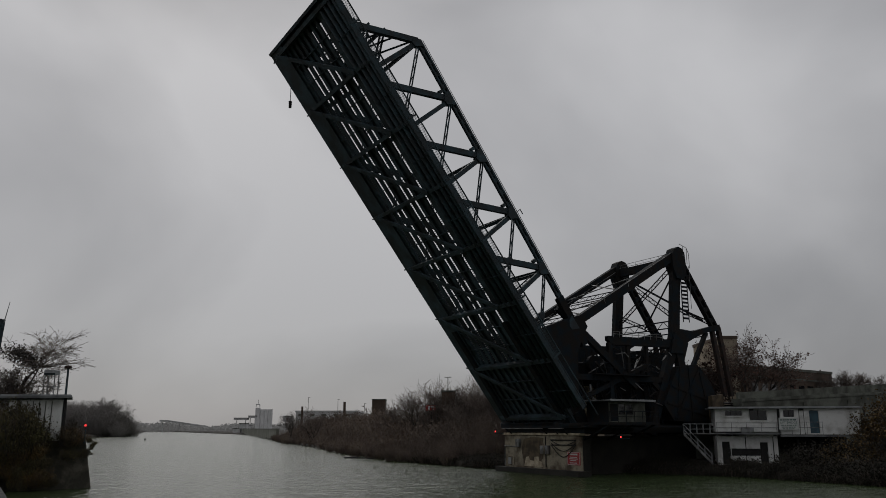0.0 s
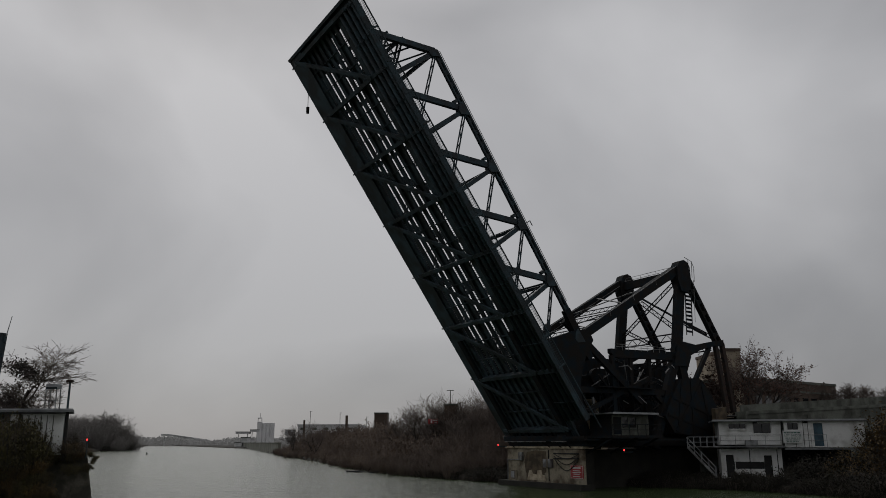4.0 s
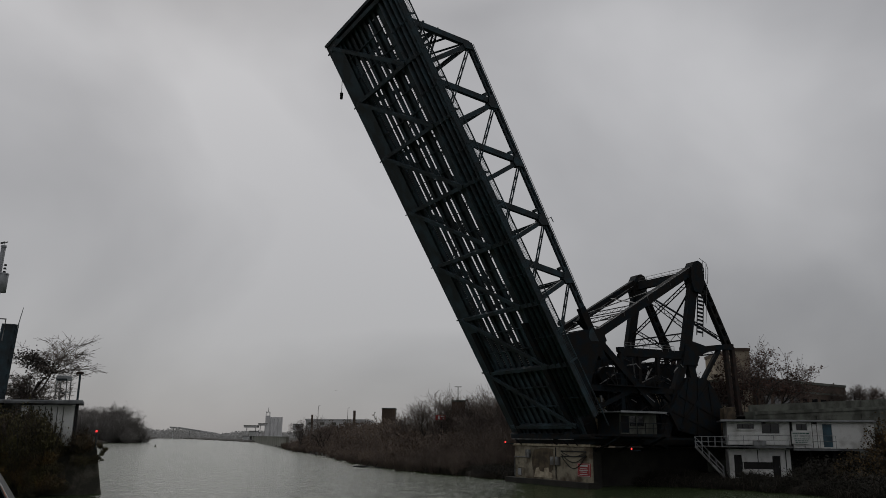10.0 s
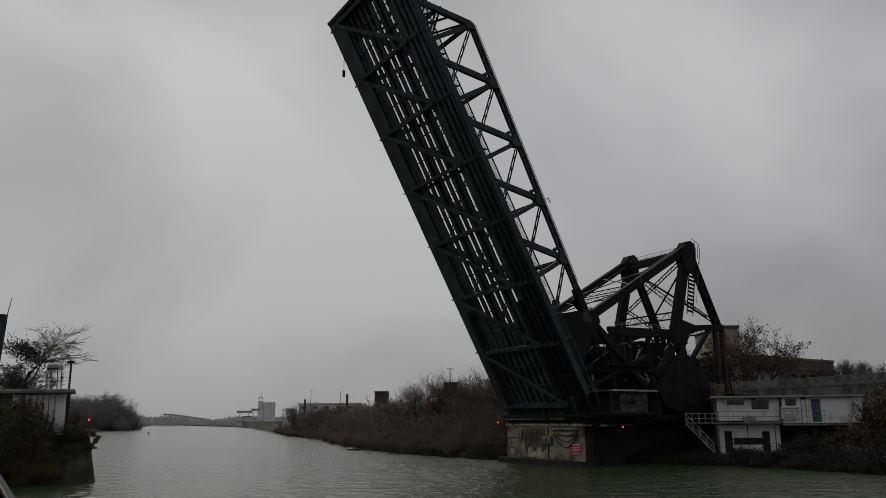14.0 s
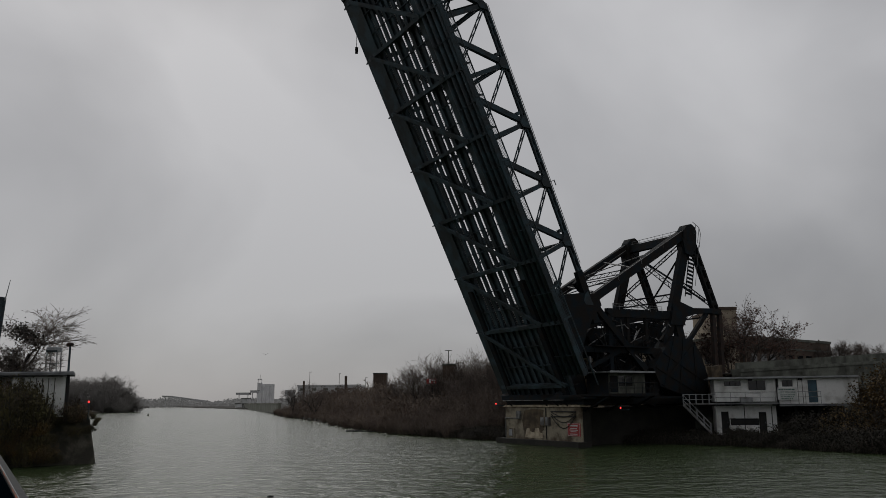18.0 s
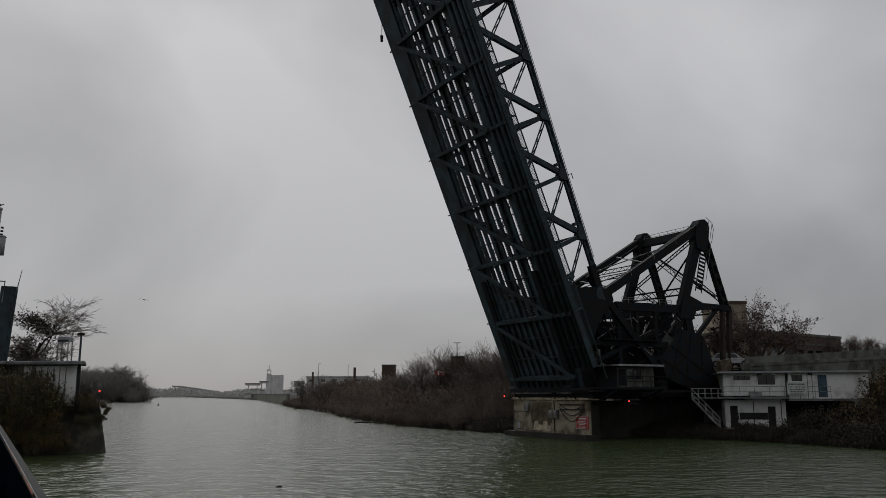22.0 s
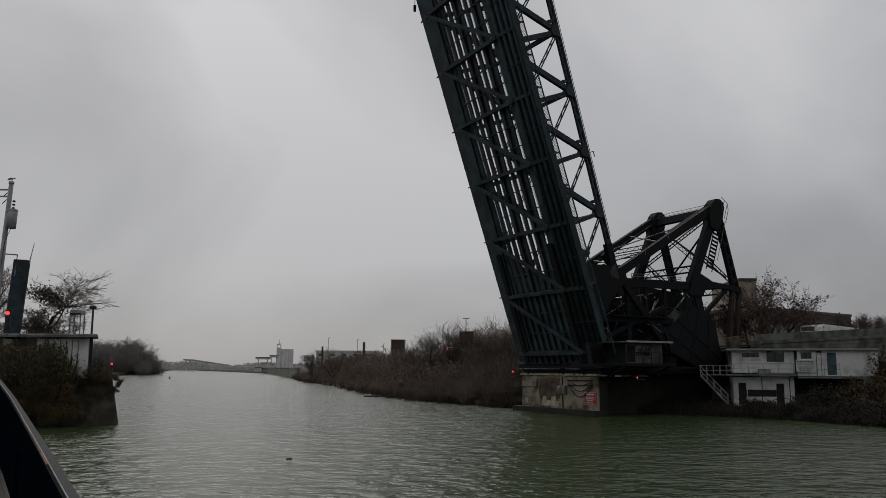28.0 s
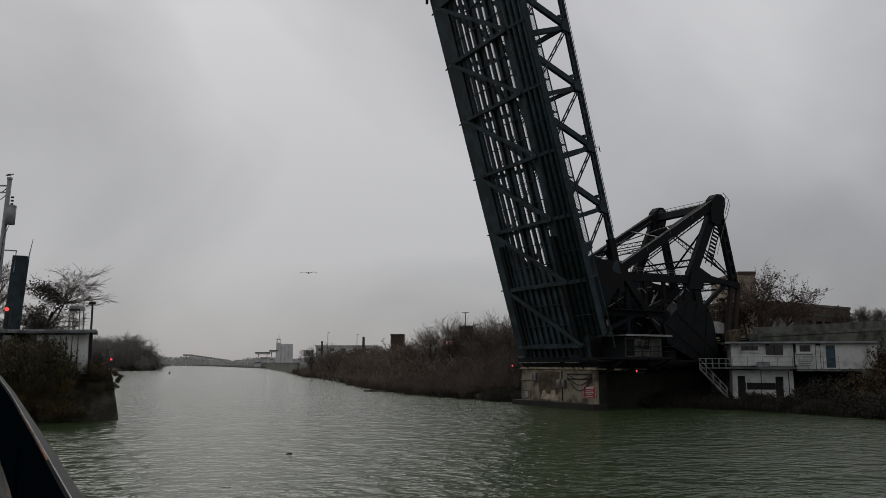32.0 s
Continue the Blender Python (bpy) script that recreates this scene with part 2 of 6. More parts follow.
def thing(name, m, label, category, group="", kind=""):
    ob = new(name)
    ob.empty_display_size = 0.3
    ob.matrix_basis = m
    return tagged(ob, label, category, group, kind)


def box(bm, lo, hi, bevel=0.0):
    lo, hi = Vector(lo), Vector(hi)
    r = bmesh.ops.create_cube(bm, size=1.0, matrix=Matrix.Translation((lo + hi) / 2) @ Matrix.Diagonal((*(hi - lo), 1)))
    if bevel:
        es = list({e for v in r["verts"] for e in v.link_edges})
        bmesh.ops.bevel(bm, geom=es, offset=bevel, segments=1, affect="EDGES")
    return bm


def boxes(*pairs, bevel=0.0):
    bm = bmesh.new()
    for lo, hi in pairs:
        box(bm, lo, hi, bevel)
    return bm


def bar(bm, p, q, wide, deep, up=(0, 1, 0)):
    """A bar from p to q; wide along up, deep across it."""
    p, q = Vector(p), Vector(q)
    a = (q - p).normalized()
    u = Vector(up)
    u = (u - a * u.dot(a))
    if u.length < 1e-4:
        u = Vector((1, 0, 0)) - a * a.x
    u.normalize()
    w = a.cross(u)
    vs = [bm.verts.new(e + u * (i * wide / 2) + w * (j * deep / 2)) for e in (p, q) for i, j in ((-1, -1), (1, -1), (1, 1), (-1, 1))]
    for f in ((3, 2, 1, 0), (4, 5, 6, 7), (0, 1, 5, 4), (1, 2, 6, 5), (2, 3, 7, 6), (3, 0, 4, 7)):
        bm.faces.new([vs[i] for i in f])
    return bm


def bars(items, up=(0, 1, 0)):
    bm = bmesh.new()
    for p, q, w, d in items:
        bar(bm, p, q, w, d, up)
    return bm


def tube(bm, pts, r0, r1=None, sides=6):
    """A round bar along points, tapering from r0 to r1."""
    pts = [Vector(p) for p in pts]
    r1 = r0 if r1 is None else r1
    rings = []
    for i, p in enumerate(pts):
        a = (pts[min(i + 1, len(pts) - 1)] - pts[max(i - 1, 0)]).normalized()
        u = a.orthogonal().normalized()
        w = a.cross(u)
        r = r0 + (r1 - r0) * i / max(1, len(pts) - 1)
        rings.append([bm.verts.new(p + (u * math.cos(6.2832 * k / sides) + w * math.sin(6.2832 * k / sides)) * r) for k in range(sides)])
    for a, b in zip(rings, rings[1:]):
        for k in range(sides):
            bm.faces.new((a[k], a[(k + 1) % sides], b[(k + 1) % sides], b[k]))
    bm.faces.new(rings[0][::-1])
    bm.faces.new(rings[-1])
    return bm


def plate(outline, y0, y1, bm=None):
    """A plate with an outline in x and z, from y0 to y1."""
    bm = bm or bmesh.new()
    a = [bm.verts.new((x, y0, z)) for x, z in outline]
    b = [bm.verts.new((x, y1, z)) for x, z in outline]
    bm.faces.new(a)
    bm.faces.new(b[::-1])
    for i in range(len(outline)):
        j = (i + 1) % len(outline)
        bm.faces.new((a[j], a[i], b[i], b[j]))
    bmesh.ops.recalc_face_normals(bm, faces=bm.faces)
    return bm


def laced(bm, p, q, gap, bar_w=0.09, flange=0.16, up=(0, 1, 0), step=None, sides=1):
    """A built-up member: two angles with zigzag lacing between them, in the plane across up."""
    p, q = Vector(p), Vector(q)
    a = (q - p).normalized()
    u = (Vector(up) - a * Vector(up).dot(a)).normalized()
    w = a.cross(u)
    for sgn in (-1, 1):
        bar(bm, p + w * sgn * gap / 2, q + w * sgn * gap / 2, flange, bar_w * 1.2, up)
    n = max(2, int((q - p).length / (step or gap * 1.1)))
    for i in range(n):
        s = 1 if i % 2 else -1
        bar(bm, p.lerp(q, i / n) - w * s * gap / 2, p.lerp(q, (i + 1) / n) + w * s * gap / 2, 0.03, bar_w * 0.8, up)
    return bm

# ---- bridge frame: x towards the far abutment, y towards the viewer, z up ----
HX, HY, HZ, AZ = 11.73, 72.48, 4.91, 210.47
BRIDGE = pose(HX, HY, 0, 0, 0, AZ)
A_START = 52.95
ANGLES = [(0, 52.95), (1, 53.66), (2, 54.28), (5, 56.38), (8, 58.38), (11, 60.36), (14, 62.42), (17, 64.45), (20, 66.40), (23, 68.36), (25, 69.68), (28, 71.70), (30, 72.90), (32, 74.15)]
PX, PZ = -13.51, 12.84
TX, TZ = -0.86, 8.6
NEAR_Y, FAR_Y = 0.0, -8.27
CW_N, CW_F = -0.64, -8.90
JOINT = [41.12 - 5.74 * k for k in range(8)]
SIDE = 3.6
EDGE = -10.4
TIP = 41.9
WORK = -0.4
SET = 0.75
VB = -1.33


def chord_v(u):
    return 5.30 + (u - 9.0) * 0.0420


def edge_y(u):
    """The far edge of the deck, which draws in a little towards the heel."""
    return EDGE + 0.5 * (1 - u / TIP)


def build_leaf():
    leaf = thing("bascule_leaf", pose(HX, HY, HZ, 0, -A_START, AZ), "black painted riveted steel truss bascule leaf, partly raised over the river", "bridge leaf")
    for y, side in ((NEAR_Y, 1), (FAR_Y, -1)):
        # top chord: two flanges and batten plates with slots between
        u1, u0 = JOINT[1], 8.2
        bm = bmesh.new()
        a, b = Vector((u0, y, chord_v(u0))), Vector((u1, y, chord_v(u1)))
        dz = Vector((0, 0, 0.23))
        bar(bm, a + dz, b + dz, 0.34, 0.17)
        bar(bm, a - dz * 0.55, b - dz * 0.55, 0.3, 0.15)
        n = 23
        for i in range(n):
            t0, t1 = (i + 0.0) / n, (i + 0.36) / n
            bar(bm, a.lerp(b, t0), a.lerp(b, t1), 0.24, 0.3)
        part("top_chord", bm, STEEL_B, leaf)
        part("bottom_chord", bars([((-0.5, y, -0.55), (41.3, y, -0.55), 0.6, 0.75)]), STEEL, leaf)
        part("end_post", bars([((JOINT[0] - SET, y, WORK), (JOINT[1], y, chord_v(JOINT[1]) - 0.05), 0.44, 0.5)]), STEEL_B, leaf)
        for k in range(1, 7):
            u = JOINT[k]
            top = chord_v(u)
            if k < 6:
                part("vertical_post", bars([((u - SET * 0.6, y, WORK), (u - 0.1, y, top - 0.2), 0.34, 0.4)]), STEEL_B, leaf)
            if k in (2, 3, 5) and side > 0:
                part("sway_lacing", laced(bmesh.new(), (u - SET * 0.6, -0.95, WORK), (u - 0.1, -0.6, top - 0.5), 1.0, 0.07, 0.1, up=(1, 0, 0), step=0.75), STEEL_B, leaf)
            if 1 < k < 6:
                part("diagonal", bars([((JOINT[k - 1] - SET, y, WORK), (u, y, top), 0.38, 0.5)]), STEEL_B, leaf)
            if k < 6:
                nxt = JOINT[k + 1]
                part("counter_brace", laced(bmesh.new(), (u - 0.1, y + 0.1, top), (nxt - SET, y + 0.1, WORK), 0.22, 0.08, 0.1, step=1.0), STEEL_B, leaf)
                if k > 3:
                    mid = (u + nxt) / 2 - SET / 2
                    mz = (top + WORK) / 2
                    part("gusset", plate([(mid - 0.34, mz), (mid - 0.1, mz + 0.34), (mid + 0.26, mz + 0.28), (mid + 0.34, mz - 0.12), (mid, mz - 0.36)], y - 0.18, y + 0.18), STEEL_B, leaf)
            part("gusset", plate([(u - 0.7, top + 0.1), (u + (0.05 if k == 1 else 0.7), top + 0.1), (u + (0.3 if k == 1 else 0.55), top - 0.4), (u + 0.1, top - 0.75), (u - 0.3, top - 0.7)], y - 0.3, y + 0.3), STEEL_B, leaf)
            part("gusset", plate([(u - 0.8, -0.5), (u + 0.8, -0.5), (u + 0.4, 0.2), (u - 0.4, 0.2)], y - 0.3, y + 0.3), STEEL_B, leaf)
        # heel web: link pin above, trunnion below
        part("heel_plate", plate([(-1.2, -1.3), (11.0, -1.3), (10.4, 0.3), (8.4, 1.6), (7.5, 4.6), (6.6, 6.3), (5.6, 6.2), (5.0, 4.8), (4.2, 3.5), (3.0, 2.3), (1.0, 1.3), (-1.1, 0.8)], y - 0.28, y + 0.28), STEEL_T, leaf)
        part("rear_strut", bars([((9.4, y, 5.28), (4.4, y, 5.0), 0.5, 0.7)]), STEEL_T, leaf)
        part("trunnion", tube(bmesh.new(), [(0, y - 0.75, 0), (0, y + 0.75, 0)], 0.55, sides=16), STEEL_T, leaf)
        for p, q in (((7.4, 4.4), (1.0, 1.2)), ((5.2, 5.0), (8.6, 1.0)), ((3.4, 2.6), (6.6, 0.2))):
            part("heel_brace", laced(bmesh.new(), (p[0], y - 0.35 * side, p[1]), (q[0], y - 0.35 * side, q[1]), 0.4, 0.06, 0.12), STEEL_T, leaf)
    # cross struts between the trusses, deep and doubly laced
    for k in range(1, 7):
        u = JOINT[k]
        v = chord_v(u)
        deep = 0.6 if k in (2, 5) else 0.45
        bm = laced(bmesh.new(), (u - 0.15, NEAR_Y, v - 0.2 - deep / 2), (u - 0.15, FAR_Y, v - 0.2 - deep / 2), deep, 0.07, 0.3, up=(1, 0, 0), step=0.5)
        part("top_strut", bm, STEEL_B, leaf)
    bm = bmesh.new()
    for f in (0.3, 0.45, 0.62):
        p, q = Vector((JOINT[0], 0, WORK)), Vector((JOINT[1], 0, chord_v(JOINT[1])))
        c = p.lerp(q, f)
        d = p.lerp(q, f + 0.35)
        laced(bm, (c.x, NEAR_Y, c.z), (c.x, FAR_Y, c.z), 0.5, 0.09, 0.2, up=(1, 0, 0))
        laced(bm, (c.x, NEAR_Y, c.z), (d.x, FAR_Y, d.z), 0.42, 0.09, 0.16, up=(1, 0, 0))
        laced(bm, (c.x, FAR_Y, c.z), (d.x, NEAR_Y, d.z), 0.42, 0.09, 0.16, up=(1, 0, 0))
    part("portal_bracing", bm, STEEL, leaf)
    # floor: beams, brackets, stringers, grating
    for k in range(8):
        u = JOINT[k]
        part("floor_beam", plate([(edge_y(u), -0.75), (edge_y(u), -1.0), (FAR_Y, VB), (NEAR_Y, VB), (SIDE if k < 7 else 0.5, -1.0), (SIDE if k < 7 else 0.5, -0.75)], u - 0.16, u + 0.16), STEEL, leaf).matrix_basis = Matrix(((0, 1, 0, 0), (1, 0, 0, 0), (0, 0, 1, 0), (0, 0, 0, 1)))
        if k < 7:
            for f in (1 / 3, 2 / 3):
                part("cross_beam", bars([((u - 5.74 * f, edge_y(u) + 0.6, -0.9), (u - 5.74 * f, 0.7, -0.9), 0.08, 0.14)], up=(1, 0, 0)), STEEL, leaf)
            part("bottom_lateral", bars([((u, FAR_Y - 0.8, -1.28), (u - 5.74, NEAR_Y + 0.6, -1.28), 0.16, 0.36)], up=(0, 0, 1)), STEEL, leaf)
    for i in range(10):
        y = 0.7 - i * 0.92
        part("stringer", boxes(((-0.6, y - 0.05, -0.86), (41.3, y + 0.05, -0.6)), ((-0.6, y - 0.21, -0.88), (41.3, y + 0.21, -0.84))), STEEL, leaf)
    for i in range(9):
        y = 0.7 - i * 0.92 - 0.46
        if i in (2, 5):
            part("cover_plate", boxes(((7.0, y - 0.45, -0.62), (38.55 if i > 3 else 40.4, y + 0.45, -0.56))), STEEL, leaf)
            continue
        bm = bmesh.new()
        u = 7.0
        end = 38.6 if i > 3 else 40.4
        while u < end:
            bar(bm, (u, y - 0.4, -0.585), (u, y + 0.4, -0.585), 0.034, 0.03, up=(1, 0, 0))
            u += 0.19
        for o in (-0.2, -0.1, 0.0, 0.1, 0.2):
            box(bm, (7.0, y + o - 0.011, -0.60), (end, y + o + 0.011, -0.57))
        part("deck_grating", bm, GRATING, leaf, "open steel roadway grating with daylight through it")
    walkway = boxes(((-0.6, EDGE, -0.75), (TIP - 0.25, -7.6, -0.58)), ((-0.6, EDGE, -1.05), (TIP - 0.25, EDGE + 0.25, -0.45)))
    soffit = boxes(((-0.4, EDGE + 0.3, -1.06), (TIP - 0.25, -7.8, -1.0)))
    for shape in (walkway, soffit):
        for vert in shape.verts:
            if vert.co.y < EDGE + 0.4:
                vert.co.y = vert.co.y - EDGE + edge_y(vert.co.x)
    part("far_walkway", walkway, STEEL, leaf)
    part("walkway_soffit", soffit, STEEL, leaf)
    part("deck_plate", boxes(((38.6, -7.6, -0.62), (TIP - 0.25, -2.95, -0.52))), STEEL, leaf)
    part("deck_plate", boxes(((40.45, -2.94, -0.62), (TIP - 0.25, 0.6, -0.52))), STEEL, leaf)
    part("end_beam", boxes(((TIP - 0.25, EDGE, -1.15), (TIP, SIDE, -0.45))), STEEL, leaf)
    part("deck_plate", boxes(((-0.6, -7.6, -0.62), (7.0, 0.6, -0.52))), STEEL, leaf)
    # footway on the near side
    part("footway_deck", boxes(((1.8, 0.3, -0.86), (TIP - 0.25, SIDE, -0.76)), ((1.8, SIDE - 0.12, -1.3), (TIP - 0.25, SIDE, -0.9))), STEEL_B, leaf)
    for y in (0.75, 1.55, 2.3, 3.05):
        part("footway_pipe", tube(bmesh.new(), [(1.8, y, -1.05), (41.2, y, -1.05)], 0.17, sides=8), STEEL_B, leaf, smooth=True)
    for k in range(28):
        u = 41.0 - k * 1.435
        if k % 2 == 0:
            part("pipe_hanger", bars([((u, 0.5, -1.22), (u, SIDE - 0.1, -1.22), 0.05, 0.05)], up=(1, 0, 0)), STEEL_B, leaf)
    for k in range(21):
        u = JOINT[0] - k * 5.74 / 3
        part("edge_bracket", bars([((u, edge_y(u), -0.9), (u, edge_y(u) - (0.75 if k % 3 == 0 else 0.42), -0.72), 0.10, 0.14)], up=(1, 0, 0)), STEEL, leaf)
    # mesh railing
    mesh_bm = bmesh.new()
    w, h, st = 2.75, 0.94, 0.17
    n = int((w + h) / st) + 1
    for i in range(n):
        c = i * st
        for flip in (0, 1):
            x0, z0, x1, z1 = (c, 0, c - h, h)
            if x0 > w:
                z0, x0 = c - w, w
            if x1 < 0:
                z1, x1 = c, 0
            if z1 - z0 < 0.05:
                continue
            if flip:
                x0, x1 = w - x0, w - x1
            bar(mesh_bm, (x0, 0, z0), (x1, 0, z1), 0.013, 0.02)
    first = None
    for k in range(12):
        u = 41.3 - (k + 1) * 2.87
        if first is None:
            first = part("railing_mesh", mesh_bm, STEEL, leaf, "dark wire mesh railing panel")
            first.location = (u + 0.06, SIDE, -1.25)
        else:
            o = first.copy()
            scene.collection.objects.link(o)
            o.location = (u + 0.06, SIDE, -1.25)
        part("railing_post", bars([((u, SIDE, -1.2), (u, SIDE, -0.28), 0.09, 0.14), ((u + 0.5, SIDE - 0.5, -0.9), (u, SIDE, -0.5), 0.06, 0.08)]), STEEL, leaf)
    part("handrail", tube(bmesh.new(), [(0.5, SIDE, -0.3), (TIP, SIDE, -0.3)], 0.06), STEEL, leaf)
    part("far_handrail", tube(bmesh.new(), [(0.5, edge_y(0.5) + 0.1, 0.4), (TIP, EDGE + 0.1, 0.4)], 0.04), STEEL, leaf)
    # span lights and a lamp hung from the edge
    for u in (30.6, 24.9, 19.2, 13.5):
        part("chord_fitting", boxes(((u - 0.15, -0.1, chord_v(u) - 0.75), (u + 0.15, 0.2, chord_v(u) - 0.35))), STEEL, leaf)
    part("chord_arm", bars([((18.0, 0, chord_v(18) + 0.3), (18.0, 0, chord_v(18) + 1.0), 0.06, 0.06), ((18.0, 0, chord_v(18) + 0.95), (17.5, 0, chord_v(18) + 0.95), 0.06, 0.06)]), STEEL, leaf)
    part("chord_walk_rail", tube(bmesh.new(), [(10.0, 0.15, chord_v(10) + 0.42), (35.2, 0.15, chord_v(35.2) + 0.42)], 0.03, sides=4), GALV, leaf)
    return leaf


def build_link():
    """The pair of arms from the leaf's link pins up to the counterweight frames; it keeps its slope as it moves."""
    link = thing("connecting_link", pose(0, 0, 0, 0, 0, AZ), "black steel connecting arms with railed walkway, between leaf and counterweight frame", "bridge arm")
    e = Vector((PX, 0, PZ - HZ))
    for y in (CW_N, CW_F):
        part("arm", bars([((0, y, 0), e + Vector((0, y, 0)), 0.6, 0.8)]), STEEL_T, link)
        part("pin_cap", tube(bmesh.new(), [(0, y - 0.5, 0), (0, y + 0.5, 0)], 0.6, sides=16), STEEL_T, link)
        if y == CW_F:
            continue
        bm = bmesh.new()
        off = Vector((0.1, 0, 0.45))
        tube(bm, [off + e * 0.02 + Vector((0, y + 0.3, 0)), off + e * 0.97 + Vector((0, y + 0.3, 0))], 0.03, sides=4)
        for f in range(5):
            c = e * (0.03 + f * 0.23) + Vector((0, y + 0.3, 0))
            tube(bm, [c, c + off], 0.022, sides=4)
        part("walk_rail", bm, GALV, link, "thin galvanised walkway handrail")
    for f in (0.1, 0.3, 0.42):
        c = e * f
        part("cross_strut", laced(bmesh.new(), c + Vector((0, CW_N, 0)), c + Vector((0, CW_F, 0)), 0.5, 0.05, 0.08, up=(1, 0, 0.6)), STEEL_T, link)
    for f, g in ((0.08, 0.3), (0.42, 0.68)):
        for ya, yb in ((CW_N, CW_F), (CW_F, CW_N)):
            part("cross_brace", bars([(e * f + Vector((0, ya, 0.2)), e * g + Vector((0, yb, 0.2)), 0.07, 0.1)]), GALV, link, "pale galvanised cross brace")
    part("far_rail", tube(bmesh.new(), [e * 0.02 + Vector((0.1, CW_F + 0.3, -0.2)), e * 0.97 + Vector((0.1, CW_F + 0.3, -0.2))], 0.04, sides=4), GALV, link, "thin galvanised handrail")
    part("walkway", bars([(e * 0.55 + Vector((0, CW_N - 0.5, 0.4)), e * 0.97 + Vector((0, CW_N - 0.5, 0.4)), 0.7, 0.06)]), STEEL_T, link)
    return link


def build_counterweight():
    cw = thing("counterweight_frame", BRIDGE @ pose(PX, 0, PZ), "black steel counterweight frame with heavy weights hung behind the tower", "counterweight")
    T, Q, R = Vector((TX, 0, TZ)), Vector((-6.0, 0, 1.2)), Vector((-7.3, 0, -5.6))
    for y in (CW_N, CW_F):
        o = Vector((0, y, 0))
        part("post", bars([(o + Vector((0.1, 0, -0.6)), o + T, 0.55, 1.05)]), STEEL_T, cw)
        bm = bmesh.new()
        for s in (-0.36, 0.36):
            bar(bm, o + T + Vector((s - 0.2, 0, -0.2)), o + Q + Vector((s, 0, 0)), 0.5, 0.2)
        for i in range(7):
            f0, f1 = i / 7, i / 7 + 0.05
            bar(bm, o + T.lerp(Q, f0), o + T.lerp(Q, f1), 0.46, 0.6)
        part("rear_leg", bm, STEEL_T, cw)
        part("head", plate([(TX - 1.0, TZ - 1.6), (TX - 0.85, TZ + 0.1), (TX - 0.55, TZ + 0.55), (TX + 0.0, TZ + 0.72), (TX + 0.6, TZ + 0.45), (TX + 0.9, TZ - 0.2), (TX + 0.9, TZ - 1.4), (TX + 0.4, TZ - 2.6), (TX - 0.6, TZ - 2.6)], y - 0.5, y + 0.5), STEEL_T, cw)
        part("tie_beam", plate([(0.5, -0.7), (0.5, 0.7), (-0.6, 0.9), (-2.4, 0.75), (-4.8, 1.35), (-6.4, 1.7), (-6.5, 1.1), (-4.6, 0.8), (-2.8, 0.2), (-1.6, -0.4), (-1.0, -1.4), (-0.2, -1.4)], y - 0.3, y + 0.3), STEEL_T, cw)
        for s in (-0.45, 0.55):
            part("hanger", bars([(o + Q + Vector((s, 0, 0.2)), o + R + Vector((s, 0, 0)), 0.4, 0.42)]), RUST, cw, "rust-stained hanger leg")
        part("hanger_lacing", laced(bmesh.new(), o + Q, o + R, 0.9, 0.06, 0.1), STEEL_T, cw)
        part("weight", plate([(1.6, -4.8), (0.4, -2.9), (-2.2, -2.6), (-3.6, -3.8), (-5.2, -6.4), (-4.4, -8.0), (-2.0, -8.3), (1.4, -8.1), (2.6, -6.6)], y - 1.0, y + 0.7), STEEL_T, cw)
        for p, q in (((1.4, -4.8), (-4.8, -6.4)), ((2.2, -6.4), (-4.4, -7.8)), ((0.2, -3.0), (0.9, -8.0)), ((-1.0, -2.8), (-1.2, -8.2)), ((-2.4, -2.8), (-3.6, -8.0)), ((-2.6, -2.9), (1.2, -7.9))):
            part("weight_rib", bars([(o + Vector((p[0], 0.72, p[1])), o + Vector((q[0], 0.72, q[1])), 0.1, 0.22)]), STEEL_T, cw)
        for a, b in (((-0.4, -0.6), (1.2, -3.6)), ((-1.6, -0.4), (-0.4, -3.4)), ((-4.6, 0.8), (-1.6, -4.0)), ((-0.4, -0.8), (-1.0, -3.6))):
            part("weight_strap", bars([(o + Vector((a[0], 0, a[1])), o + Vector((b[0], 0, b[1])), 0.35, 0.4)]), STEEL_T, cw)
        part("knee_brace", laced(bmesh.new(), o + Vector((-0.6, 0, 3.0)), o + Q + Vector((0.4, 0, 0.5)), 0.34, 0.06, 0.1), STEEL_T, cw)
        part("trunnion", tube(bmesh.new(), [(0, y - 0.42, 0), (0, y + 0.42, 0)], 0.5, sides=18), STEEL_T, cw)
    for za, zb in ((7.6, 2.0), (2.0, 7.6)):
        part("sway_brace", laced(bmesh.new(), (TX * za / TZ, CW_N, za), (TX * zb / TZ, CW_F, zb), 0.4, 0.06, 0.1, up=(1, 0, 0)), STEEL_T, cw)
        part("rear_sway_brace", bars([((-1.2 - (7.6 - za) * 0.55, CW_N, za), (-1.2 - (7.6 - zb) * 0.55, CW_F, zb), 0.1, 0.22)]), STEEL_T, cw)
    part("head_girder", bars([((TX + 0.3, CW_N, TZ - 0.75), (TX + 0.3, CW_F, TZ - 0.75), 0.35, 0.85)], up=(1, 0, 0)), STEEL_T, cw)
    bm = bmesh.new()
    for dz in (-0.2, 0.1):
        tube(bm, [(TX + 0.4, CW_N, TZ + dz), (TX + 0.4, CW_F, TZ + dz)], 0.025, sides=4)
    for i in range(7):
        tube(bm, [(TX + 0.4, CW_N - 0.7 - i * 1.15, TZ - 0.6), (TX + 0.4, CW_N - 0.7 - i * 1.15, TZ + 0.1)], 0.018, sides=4)
